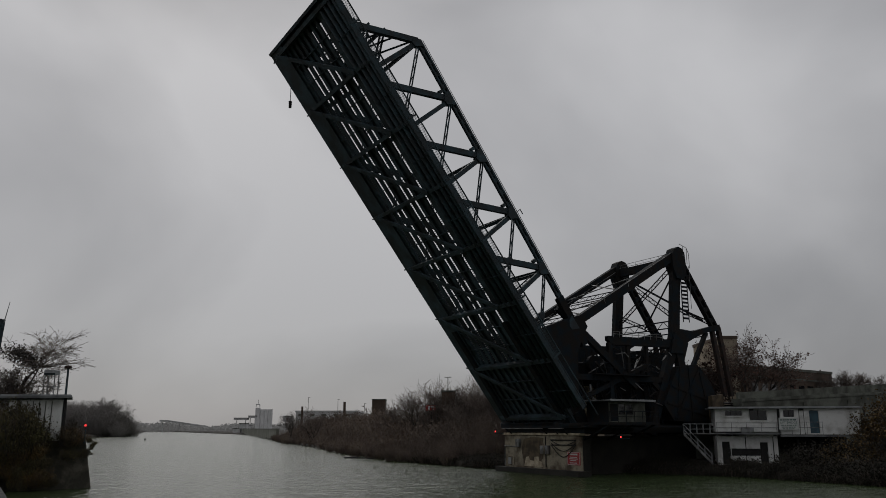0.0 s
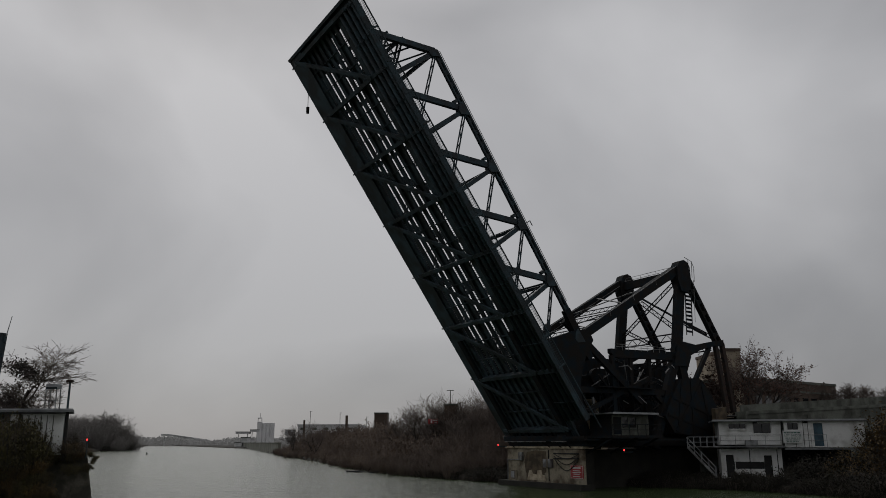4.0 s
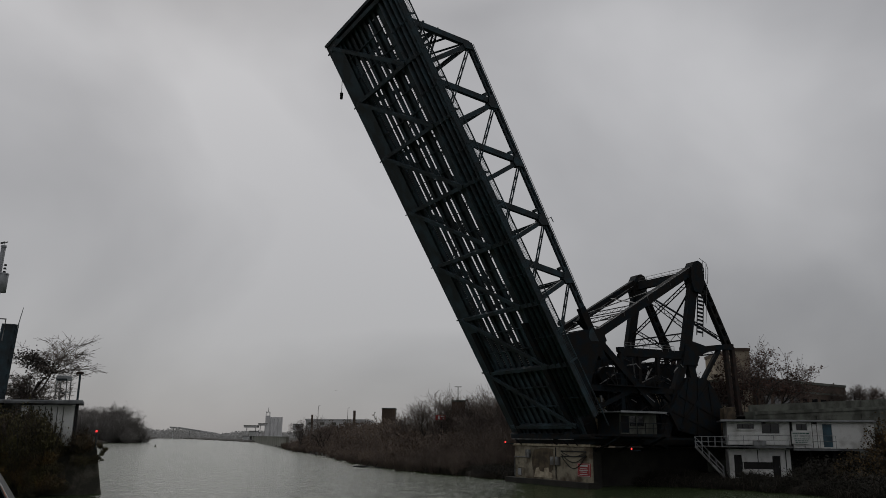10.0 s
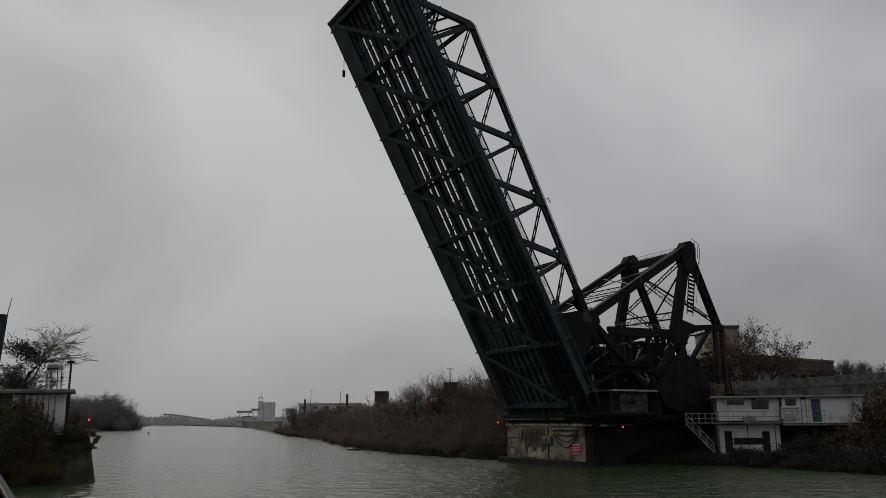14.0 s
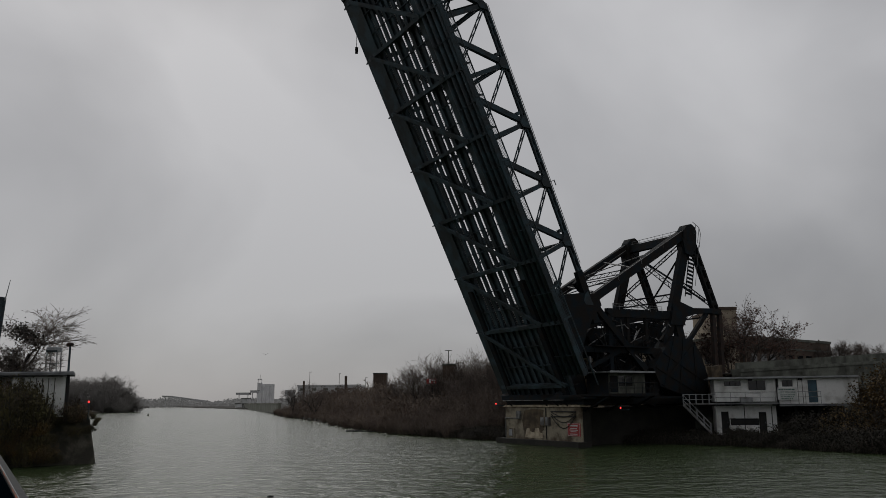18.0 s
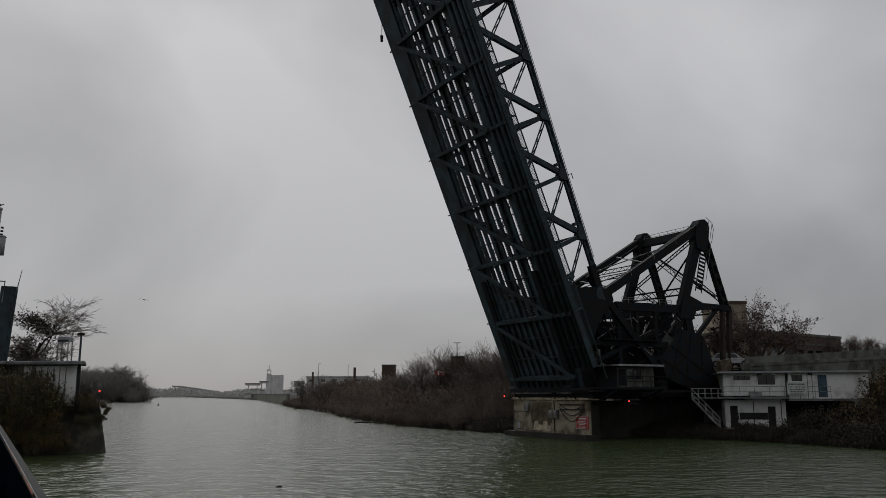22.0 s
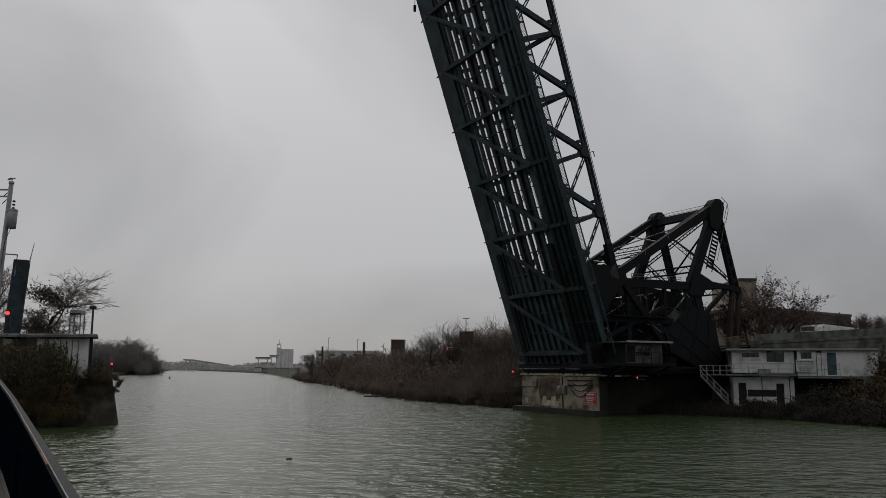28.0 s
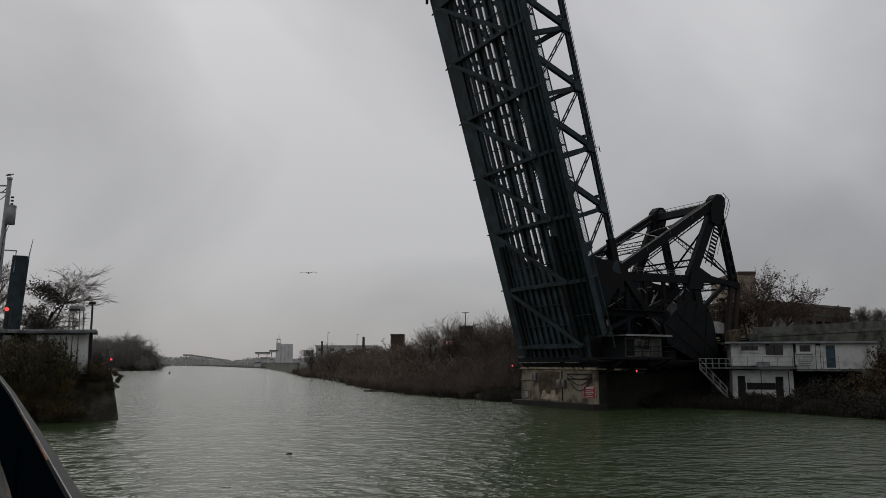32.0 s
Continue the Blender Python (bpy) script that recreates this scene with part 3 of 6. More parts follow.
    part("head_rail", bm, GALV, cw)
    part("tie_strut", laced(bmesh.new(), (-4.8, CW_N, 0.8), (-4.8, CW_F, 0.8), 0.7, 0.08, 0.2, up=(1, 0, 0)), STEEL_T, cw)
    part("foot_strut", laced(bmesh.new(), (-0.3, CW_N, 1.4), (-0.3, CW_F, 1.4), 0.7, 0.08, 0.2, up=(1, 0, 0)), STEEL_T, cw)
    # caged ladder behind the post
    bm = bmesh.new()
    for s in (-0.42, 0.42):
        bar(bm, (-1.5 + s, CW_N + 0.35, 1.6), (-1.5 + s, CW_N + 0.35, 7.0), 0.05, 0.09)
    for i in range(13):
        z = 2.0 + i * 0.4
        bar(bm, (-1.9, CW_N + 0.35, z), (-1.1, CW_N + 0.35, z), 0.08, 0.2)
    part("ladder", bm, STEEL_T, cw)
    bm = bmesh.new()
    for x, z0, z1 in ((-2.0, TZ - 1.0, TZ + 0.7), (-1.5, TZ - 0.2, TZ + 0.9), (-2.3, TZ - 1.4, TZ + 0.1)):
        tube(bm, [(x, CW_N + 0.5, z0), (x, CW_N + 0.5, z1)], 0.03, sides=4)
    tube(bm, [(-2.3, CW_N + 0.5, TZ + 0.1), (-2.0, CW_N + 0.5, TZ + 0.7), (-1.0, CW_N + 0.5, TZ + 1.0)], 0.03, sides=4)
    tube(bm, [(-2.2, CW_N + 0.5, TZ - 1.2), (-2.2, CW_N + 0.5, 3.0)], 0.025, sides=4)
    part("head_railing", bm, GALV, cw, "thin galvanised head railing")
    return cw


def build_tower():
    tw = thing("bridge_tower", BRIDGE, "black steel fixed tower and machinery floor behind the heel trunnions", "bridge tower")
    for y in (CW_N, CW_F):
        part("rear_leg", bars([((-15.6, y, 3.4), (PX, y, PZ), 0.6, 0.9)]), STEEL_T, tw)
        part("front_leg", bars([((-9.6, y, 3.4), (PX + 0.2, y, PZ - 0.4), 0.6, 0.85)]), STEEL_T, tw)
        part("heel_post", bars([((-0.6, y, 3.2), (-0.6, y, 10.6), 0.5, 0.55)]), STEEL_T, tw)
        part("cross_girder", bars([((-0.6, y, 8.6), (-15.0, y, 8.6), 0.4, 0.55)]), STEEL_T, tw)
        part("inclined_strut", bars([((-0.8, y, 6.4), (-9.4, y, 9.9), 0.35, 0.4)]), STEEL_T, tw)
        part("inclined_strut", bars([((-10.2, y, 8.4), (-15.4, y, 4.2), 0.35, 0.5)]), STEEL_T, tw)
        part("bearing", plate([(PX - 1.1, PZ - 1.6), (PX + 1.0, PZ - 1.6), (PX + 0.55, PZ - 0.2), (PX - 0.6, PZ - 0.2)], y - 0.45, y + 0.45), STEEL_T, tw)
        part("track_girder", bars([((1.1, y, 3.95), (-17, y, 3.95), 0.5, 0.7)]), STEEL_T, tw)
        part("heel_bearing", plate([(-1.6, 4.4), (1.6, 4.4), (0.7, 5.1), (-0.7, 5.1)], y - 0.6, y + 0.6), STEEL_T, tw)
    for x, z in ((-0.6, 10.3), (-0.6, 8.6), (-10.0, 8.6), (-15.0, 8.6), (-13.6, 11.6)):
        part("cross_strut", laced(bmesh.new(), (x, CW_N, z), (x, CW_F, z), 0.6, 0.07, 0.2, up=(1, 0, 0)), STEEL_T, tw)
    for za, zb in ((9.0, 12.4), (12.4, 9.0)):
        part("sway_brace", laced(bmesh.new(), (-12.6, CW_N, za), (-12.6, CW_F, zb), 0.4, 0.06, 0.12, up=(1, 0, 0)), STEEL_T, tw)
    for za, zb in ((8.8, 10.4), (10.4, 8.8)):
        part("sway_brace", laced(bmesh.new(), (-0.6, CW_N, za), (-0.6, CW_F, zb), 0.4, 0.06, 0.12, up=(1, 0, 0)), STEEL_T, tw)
    # deep upper girders with a railed walk; added backing boards fill dark between them
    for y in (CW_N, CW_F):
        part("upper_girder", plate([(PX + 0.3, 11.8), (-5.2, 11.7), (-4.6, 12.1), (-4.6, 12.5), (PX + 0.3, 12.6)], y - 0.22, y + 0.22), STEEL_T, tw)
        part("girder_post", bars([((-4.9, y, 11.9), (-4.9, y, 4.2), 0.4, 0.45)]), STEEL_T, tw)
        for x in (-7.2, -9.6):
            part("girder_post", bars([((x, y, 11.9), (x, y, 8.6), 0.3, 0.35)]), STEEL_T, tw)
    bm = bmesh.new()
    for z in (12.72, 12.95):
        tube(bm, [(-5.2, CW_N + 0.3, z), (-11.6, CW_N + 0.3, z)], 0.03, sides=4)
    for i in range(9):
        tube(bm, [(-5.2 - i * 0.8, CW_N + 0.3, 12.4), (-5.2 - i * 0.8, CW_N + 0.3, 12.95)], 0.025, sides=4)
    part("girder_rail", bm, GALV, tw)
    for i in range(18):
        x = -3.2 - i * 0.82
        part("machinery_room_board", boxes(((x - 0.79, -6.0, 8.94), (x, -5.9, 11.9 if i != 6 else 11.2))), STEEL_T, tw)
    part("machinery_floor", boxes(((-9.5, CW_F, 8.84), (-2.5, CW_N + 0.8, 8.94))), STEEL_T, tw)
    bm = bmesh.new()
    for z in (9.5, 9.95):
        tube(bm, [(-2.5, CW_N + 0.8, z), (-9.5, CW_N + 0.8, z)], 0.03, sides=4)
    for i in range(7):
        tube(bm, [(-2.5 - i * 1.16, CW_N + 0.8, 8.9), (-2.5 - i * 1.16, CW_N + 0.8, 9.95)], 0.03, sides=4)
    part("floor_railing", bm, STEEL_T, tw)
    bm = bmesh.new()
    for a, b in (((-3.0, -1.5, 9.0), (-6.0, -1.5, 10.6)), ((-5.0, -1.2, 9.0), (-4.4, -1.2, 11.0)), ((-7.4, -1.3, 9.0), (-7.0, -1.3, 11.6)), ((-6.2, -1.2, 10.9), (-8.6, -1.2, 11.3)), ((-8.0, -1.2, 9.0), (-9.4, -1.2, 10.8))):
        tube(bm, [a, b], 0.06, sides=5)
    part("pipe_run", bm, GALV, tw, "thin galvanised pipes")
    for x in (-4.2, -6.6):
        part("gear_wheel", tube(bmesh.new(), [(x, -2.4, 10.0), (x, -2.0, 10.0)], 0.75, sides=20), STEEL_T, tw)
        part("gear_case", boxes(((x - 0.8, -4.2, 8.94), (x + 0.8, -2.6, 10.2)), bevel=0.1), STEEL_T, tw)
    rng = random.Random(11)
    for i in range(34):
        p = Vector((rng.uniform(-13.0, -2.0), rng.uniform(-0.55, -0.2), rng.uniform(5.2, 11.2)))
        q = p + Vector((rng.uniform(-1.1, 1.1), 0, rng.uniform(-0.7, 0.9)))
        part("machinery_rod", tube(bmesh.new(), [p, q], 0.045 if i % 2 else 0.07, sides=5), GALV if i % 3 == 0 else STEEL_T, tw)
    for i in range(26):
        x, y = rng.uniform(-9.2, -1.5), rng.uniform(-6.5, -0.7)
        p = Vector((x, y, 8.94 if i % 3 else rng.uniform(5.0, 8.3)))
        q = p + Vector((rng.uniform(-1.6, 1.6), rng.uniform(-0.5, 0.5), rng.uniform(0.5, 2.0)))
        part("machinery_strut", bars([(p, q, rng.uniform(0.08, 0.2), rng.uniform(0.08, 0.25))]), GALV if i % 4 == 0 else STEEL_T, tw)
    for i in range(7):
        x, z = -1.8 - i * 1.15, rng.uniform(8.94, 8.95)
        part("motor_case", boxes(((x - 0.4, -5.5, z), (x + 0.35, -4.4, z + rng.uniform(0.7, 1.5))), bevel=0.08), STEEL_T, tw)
    for i in range(5):
        x = -1.4 - i * 2.1
        part("hanging_pipe", tube(bmesh.new(), [(x, -0.9, 8.4), (x + rng.uniform(-0.4, 0.4), -0.9, 5.0)], 0.07), STEEL_T, tw)
        part("lower_brace", laced(bmesh.new(), (x, -1.0, 8.3), (x - 2.0, -1.0, 4.6), 0.3, 0.05, 0.1), STEEL_T, tw)
    part("roadway", boxes(((1.6, CW_F + 0.5, 4.25), (-30, CW_N - 0.5, 4.45)), ((1.6, 0.2, 4.1), (-18, 3.2, 4.25))), STEEL_T, tw)
    return tw


def build_operating_strut():
    st = thing("operating_strut", BRIDGE, "black steel operating struts reaching down into the machinery floor", "bridge strut")
    for y in (CW_N + 0.2, CW_F + 0.2):
        part("strut", bars([((0, y, 0), (11.5, y, 0), 0.42, 0.62)]), STEEL_T, st)
    return st


LEAF = build_leaf()
LINK = build_link()
COUNTER = build_counterweight()
build_tower()
STRUT = build_operating_strut()
LAMP = thing("span_lamp", Matrix(), "small dark span light hanging from the leaf's edge", "lamp")
part("rod", tube(bmesh.new(), [(0, 0, 0.1), (0, 0, -1.75)], 0.03), STEEL_T, LAMP)
part("housing", tube(bmesh.new(), [(0, 0, -1.7), (0, 0, -1.85), (0, 0, -2.3)], 0.17, 0.14, 8), STEEL_T, LAMP)


def leaf_point(angle, u, v):
    a = radians(angle)
    return Vector((u * math.cos(a) - v * math.sin(a), 0, HZ + u * math.sin(a) + v * math.cos(a)))


PIN = ((TX * math.cos(radians(A_START)) + TZ * math.sin(radians(A_START))), (-TX * math.sin(radians(A_START)) + TZ * math.cos(radians(A_START))))


MOVERS = []


def motions():
    walk(LEAF, [(t, pose(HX, HY, HZ, 0, -a, AZ)) for t, a in ANGLES])
    walk(COUNTER, [(t, BRIDGE @ pose(PX, 0, PZ, 0, A_START - a, 0)) for t, a in ANGLES])
    rows, rows2, lamp_rows = [], [], []
    for t, a in ANGLES:
        p = leaf_point(a, *PIN)
        rows.append((t, BRIDGE @ Matrix.Translation(p)))
        q = leaf_point(a, 8.6, 4.9)
        lamp_rows.append((t, BRIDGE @ Matrix.Translation(leaf_point(a, 38.6, -0.75) + Vector((0, EDGE - 0.1, 0)))))
        to = Vector((-8.2, 0, 7.6)) - q
        rows2.append((t, BRIDGE @ Matrix.Translation(q) @ pose(0, 0, 0, 0, math.degrees(math.atan2(-to.z, to.x)), 0)))
    for ob, rows3 in MOVERS:
        walk(ob, rows3)
    walk(LINK, rows)
    walk(STRUT, rows2)
    walk(LAMP, lamp_rows)

# ---- water and land ----
def sheet(name, outline, z, mat, label, category, kind="structure"):
    bm = bmesh.new()
    f = bm.faces.new([bm.verts.new((x, y, z)) for x, y in outline])
    if f.normal.z < 0:
        f.normal_flip()
    bmesh.ops.recalc_face_normals(bm, faces=bm.faces)
    ob = part(name, bm, mat)
    return tagged(ob, label, category, kind=kind)


tagged(part("water", boxes(((-4000, -4000, -3.0), (4000, 4000, 0.0))), WATER), "grey-green rippled river water under an overcast sky", "water", kind="structure")


def bank(name, edge, back, top, label):
    """A bank that rises from the waterline points to the height top within a few metres, then runs back."""
    bm = bmesh.new()
    n = len(edge)
    rows = []
    for k, (f, z) in enumerate(((0.0, -1.0), (0.0, 0.25), (0.03, 0.5), (0.10, 0.62), (0.2, 0.85), (0.5, 1.0), (1.0, 1.0))):
        row = []
        for (x, y), (bx, by) in zip(edge, back):
            jx, jy = noise.noise((x * 0.2, y * 0.2, k)) * 0.6, noise.noise((x * 0.2, y * 0.2, k + 9)) * 0.6
            zz = z if k == 0 else z * top * (1 + 0.12 * noise.noise((x * 0.15, y * 0.15, 4 + k)))
            row.append(bm.verts.new((x + (bx - x) * f + jx, y + (by - y) * f + jy, zz)))
        rows.append(row)
    for a, b in zip(rows, rows[1:]):
        for i in range(n - 1):
            bm.faces.new((a[i], a[i + 1], b[i + 1], b[i]))
    bmesh.ops.recalc_face_normals(bm, faces=bm.faces)
    if bm.faces[len(bm.faces) - 1].normal.z < 0:
        bmesh.ops.reverse_faces(bm, faces=bm.faces)
    return tagged(part(name, bm, SOIL, smooth=True), label, "river bank", kind="structure")


def dense(pts, step):
    out = []
    for (ax, ay), (bx, by) in zip(pts, pts[1:]):
        n = max(1, int(math.hypot(bx - ax, by - ay) / step))
        out += [(ax + (bx - ax) * i / n, ay + (by - ay) * i / n) for i in range(n)]
    return out + [pts[-1]]


EAST = dense([(-700, 1900), (-330, 1000), (-123, 521), (-60, 290), (-29, 181), (-14.6, 130), (-3.2, 99), (4.0, 86), (15, 78.6), (24.5, 71.4), (29.8, 61.8), (42, 47), (70, 20), (120, -60), (200, -300)], 7)
bank("ground_east_bank", EAST, [(x + 160, y + 60) for x, y in EAST], 2.0, "dark brushy river bank rising from the water")
WEST = dense([(-360, 1000), (-260, 700), (-166, 400), (-126, 250), (-76, 120), (-40, 66), (-40, 46), (-60, 10), (-120, -60), (-250, -300)], 7)
bank("ground_west_bank", WEST, [(x - 160, y + 10) for x, y in WEST], 3.0, "dark overgrown river bank")


def pier_block(name, corners, z0, z1, mat, batter=0.06):
    bm = bmesh.new()
    cx = sum(c[0] for c in corners) / len(corners)
    cy = sum(c[1] for c in corners) / len(corners)
    lo = [bm.verts.new((x, y, z0)) for x, y in corners]
    hi = [bm.verts.new((x + (cx - x) * batter, y + (cy - y) * batter, z1)) for x, y in corners]
    n = len(corners)
    bm.faces.new(hi)
    for i in range(n):
        bm.faces.new((lo[i], lo[(i + 1) % n], hi[(i + 1) % n], hi[i]))
    bmesh.ops.recalc_face_normals(bm, faces=bm.faces)
    bmesh.ops.bevel(bm, geom=list(bm.edges), offset=0.08, segments=1, affect="EDGES")
    return part(name, bm, mat)


def local(x, y):
    v = BRIDGE @ Vector((x, y, 0))
    return v.x, v.y


tagged(pier_block("abutment_pier", [local(1.0, 1.75), local(1.0, -9.6), local(0.7, -9.6), local(0.7, 1.75)], -2, 3.4, CONCRETE, 0.0), "stained weathered concrete bridge pier standing in the river", "bridge pier", kind="structure")
# Set-back block whose dark colour stands in for shade beside the pier.
tagged(pier_block("pier_core", [local(0.69, 1.3), local(0.69, -9.4), local(-0.6, -9.4), local(-0.6, 1.3)], -2, 3.38, CONCRETE_D, 0.0), "set-back core of the bridge pier, coloured dark as shade", "bridge pier", kind="structure")
tagged(pier_block("west_pier", [(-23.75, 57.2), (-38, 47), (-46, 56), (-31, 70)], -2, 3.3, OLDWALL, 0.10), "dark overgrown concrete pier at the water's edge", "bridge pier", kind="structure")


# ---- plants ----
def mesh_from(name, verts, faces, mat):
    me = bpy.data.meshes.new(name)
    me.from_pydata(verts, [], faces)
    me.materials.append(mat)
    return me


class Twigs:
    """Collects tapered stems and leaves as plain lists."""

    def __init__(self):
        self.v, self.f = [], []

    def stem(self, pts, r0, r1, sides=3):
        base = len(self.v)
        n = len(pts)
        for i, p in enumerate(pts):
            a = (pts[min(i + 1, n - 1)] - pts[max(i - 1, 0)]).normalized()
            u = a.orthogonal().normalized()
            w = a.cross(u)
            r = r0 + (r1 - r0) * i / (n - 1)
            for k in range(sides):
                c = 6.2832 * k / sides
                self.v.append(p + (u * math.cos(c) + w * math.sin(c)) * r)
        for i in range(n - 1):
            for k in range(sides):
                a, b = base + i * sides, base + (i + 1) * sides
                self.f.append((a + k, a + (k + 1) % sides, b + (k + 1) % sides, b + k))

    def leaf(self, p, size, rng):
        a = Vector((rng.uniform(-1, 1), rng.uniform(-1, 1), rng.uniform(-1, 0.6))).normalized()
        u = a.orthogonal().normalized() * size * rng.uniform(0.3, 0.5)
        base = len(self.v)
        tip = p + a * size
        self.v += [p, p + a * size * 0.5 + u, tip, p + a * size * 0.5 - u]
        self.f.append((base, base + 1, base + 2, base + 3))


def grow(rng, limbs, twigs, tips, p, a, length, r, level, top, wander, lift, least):
    pts = [p]
    n = 5 if level < 2 else 4
    for i in range(n):
        a = (a + Vector((rng.gauss(0, wander), rng.gauss(0, wander), rng.gauss(0, wander) + lift))).normalized()
        pts.append(pts[-1] + a * length / n)
    r = max(r, least)
    end = max(r * (0.55 if level == 0 else 0.35), least * 0.7)
    (limbs if level < 2 else twigs).stem(pts, r, end, 6 if level == 0 else 4 if level == 1 else 3)
    if level >= top:
        tips.extend(pts[1:])
        return
    kids = (rng.randint(6, 8), rng.randint(6, 7), rng.randint(5, 7), rng.randint(6, 7))[min(level, 3)]
    for k in range(kids):
        f = rng.uniform(0.35 if level == 0 else 0.2, 1.0)
        i = min(n - 1, int(f * n))
        q = pts[i].lerp(pts[i + 1], f * n - i if f < 1 else 1)
        side = Vector((rng.uniform(-1, 1), rng.uniform(-1, 1), rng.uniform(-0.2, 0.5))).normalized()
        b = (a * rng.uniform(0.6, 1.15) + side).normalized()
        grow(rng, limbs, twigs, tips, q, b, length * rng.uniform(0.42, 0.68), end * 0.75 + 0.004, level + 1, top, wander * 0.95, lift, least)


def make_tree(seed, height, label, levels=4, leaves=0, leafmat=None, lean=(0, 0), wander=0.16, lift=0.05, stems=1, thick=1.0, name="tree"):
    rng = random.Random(seed)
    limbs, twigs, crown, tips = Twigs(), Twigs(), Twigs(), []
    for s in range(stems):
        o = Vector((rng.uniform(-0.4, 0.4), rng.uniform(-0.4, 0.4), 0)) * (stems > 1)
        d = Vector((lean[0] + rng.uniform(-0.35, 0.35) * (stems > 1), lean[1] + rng.uniform(-0.35, 0.35) * (stems > 1), 1)).normalized()
        grow(rng, limbs, twigs, tips, o + Vector((0, 0, -0.2)), d, height * 0.55, height * 0.016 / (1 if stems == 1 else 1.5), 0, levels, wander, lift, 0.009 * thick)
    k = height / max(p.z for p in tips)
    for t in (limbs, twigs):
        t.v = [v * k for v in t.v]
    tips = [p * k for p in tips]
    tree = thing(name, Matrix(), label, "tree" if name == "tree" else name)
    for nm, t, mat in (("trunk", limbs, BARK), ("crown", twigs, TWIG)):
        ob = new(nm, mesh_from(nm, t.v, t.f, mat))
        ob.parent = tree
    if leaves:
        for i in range(leaves):
            crown.leaf(rng.choice(tips) + Vector((rng.gauss(0, 0.08), rng.gauss(0, 0.08), rng.gauss(0, 0.08))), rng.uniform(0.1, 0.2), rng)
        ob = new("foliage", mesh_from("foliage", crown.v, crown.f, leafmat))
        ob.parent = tree
    return tree


def make_shrub(seed, height, width, label, leaves, leafmat, size=0.2, stems=60, sub=7, thick=1.0, name="shrub"):
    """A bush of many arching stems with side twigs and small leaves through its whole body."""
    rng = random.Random(seed)
    twigs, crown = Twigs(), Twigs()
    pts_all = []
    for s in range(stems):
        c = rng.uniform(0, 6.2832)
        rad = width * 0.5 * math.sqrt(rng.random())
        p = Vector((math.cos(c) * rad * 0.6, math.sin(c) * rad * 0.6, -0.3))
        a = Vector((math.cos(c) * rad / width, math.sin(c) * rad / width, 1.0)).normalized()
        ln = height * rng.uniform(0.5, 1.1) * (1 - 0.35 * rad / (width * 0.5))
        pts = [p]
        for i in range(4):
            a = (a + Vector((rng.gauss(0, 0.14), rng.gauss(0, 0.14), rng.gauss(0, 0.1)))).normalized()
            pts.append(pts[-1] + a * ln / 4)
        twigs.stem(pts, 0.034 * thick, 0.012 * thick)
        for k in range(sub):
            f = rng.uniform(0.15, 1.0) * 3.99
            q = pts[int(f)].lerp(pts[int(f) + 1], f - int(f))
            b = (a + Vector((rng.uniform(-1, 1), rng.uniform(-1, 1), rng.uniform(-0.3, 0.9)))).normalized()
            e = q + b * height * rng.uniform(0.1, 0.26)
            m = (q + e) / 2 + Vector((0, 0, 0.05))
            twigs.stem([q, m, e], 0.016 * thick, 0.008 * thick)
            pts_all += [m, e, q]
    for i in range(leaves):
        p = rng.choice(pts_all)
        crown.leaf(p + Vector((rng.gauss(0, 0.16), rng.gauss(0, 0.16), rng.gauss(0, 0.16))), size * rng.uniform(0.6, 1.3), rng)
    sh = thing(name, Matrix(), label, "shrub", "plants along the river")
    for nm, t, mat in (("crown", twigs, TWIG), ("foliage", crown, leafmat)):
        ob = new(nm, mesh_from(nm, t.v, t.f, mat))
        ob.parent = sh
    return sh


def placed(x, y, z, turn=0.0, size=1.0, tall=None):
    return Matrix.LocRotScale((x, y, z), Euler((0, 0, turn)), (size, size, tall or size))


def put(ob, *where):
    return copy_thing(ob, placed(*where))


def joined(name, items, label):
    """Many plants as one object of stuff; every face of theirs has four corners."""
    mats, vs, fs, ms, n = [], [], [], [], 0
    for ob, m in items:
        mm = np.array(m)
        for c in ob.children:
            me = c.data
            co = np.empty(len(me.vertices) * 3)
            me.vertices.foreach_get("co", co)
            co = co.reshape(-1, 3) @ mm[:3, :3].T + mm[:3, 3]
            ix = np.empty(len(me.loops), dtype=np.int64)
            me.loops.foreach_get("vertex_index", ix)
            mat = me.materials[0]
            if mat not in mats:
                mats.append(mat)
            vs.append(co)
            fs.append(ix + n)
            ms.append(np.full(len(ix) // 4, mats.index(mat)))
            n += len(co)
    co, ix, mi = np.concatenate(vs), np.concatenate(fs), np.concatenate(ms)
    me = bpy.data.meshes.new(name)
    me.vertices.add(len(co))
    me.vertices.foreach_set("co", co.ravel())
    me.loops.add(len(ix))
    me.loops.foreach_set("vertex_index", ix)
    me.polygons.add(len(mi))
    me.polygons.foreach_set("loop_start", np.arange(len(mi)) * 4)
    for mat in mats:
        me.materials.append(mat)
    me.polygons.foreach_set("material_index", mi)
    me.update(calc_edges=True)
    me.validate()
    return tagged(new(name, me), label, "woods", kind="stuff")


def remove(ob):
    for o in (*ob.children_recursive, ob):
        bpy.data.objects.remove(o)


SHORE_X, SHORE_Y = (-6, -3.2, 4, 15, 24.5, 29.8, 42, 60), (106, 99, 86, 78.6, 71.4, 61.8, 47, 30)


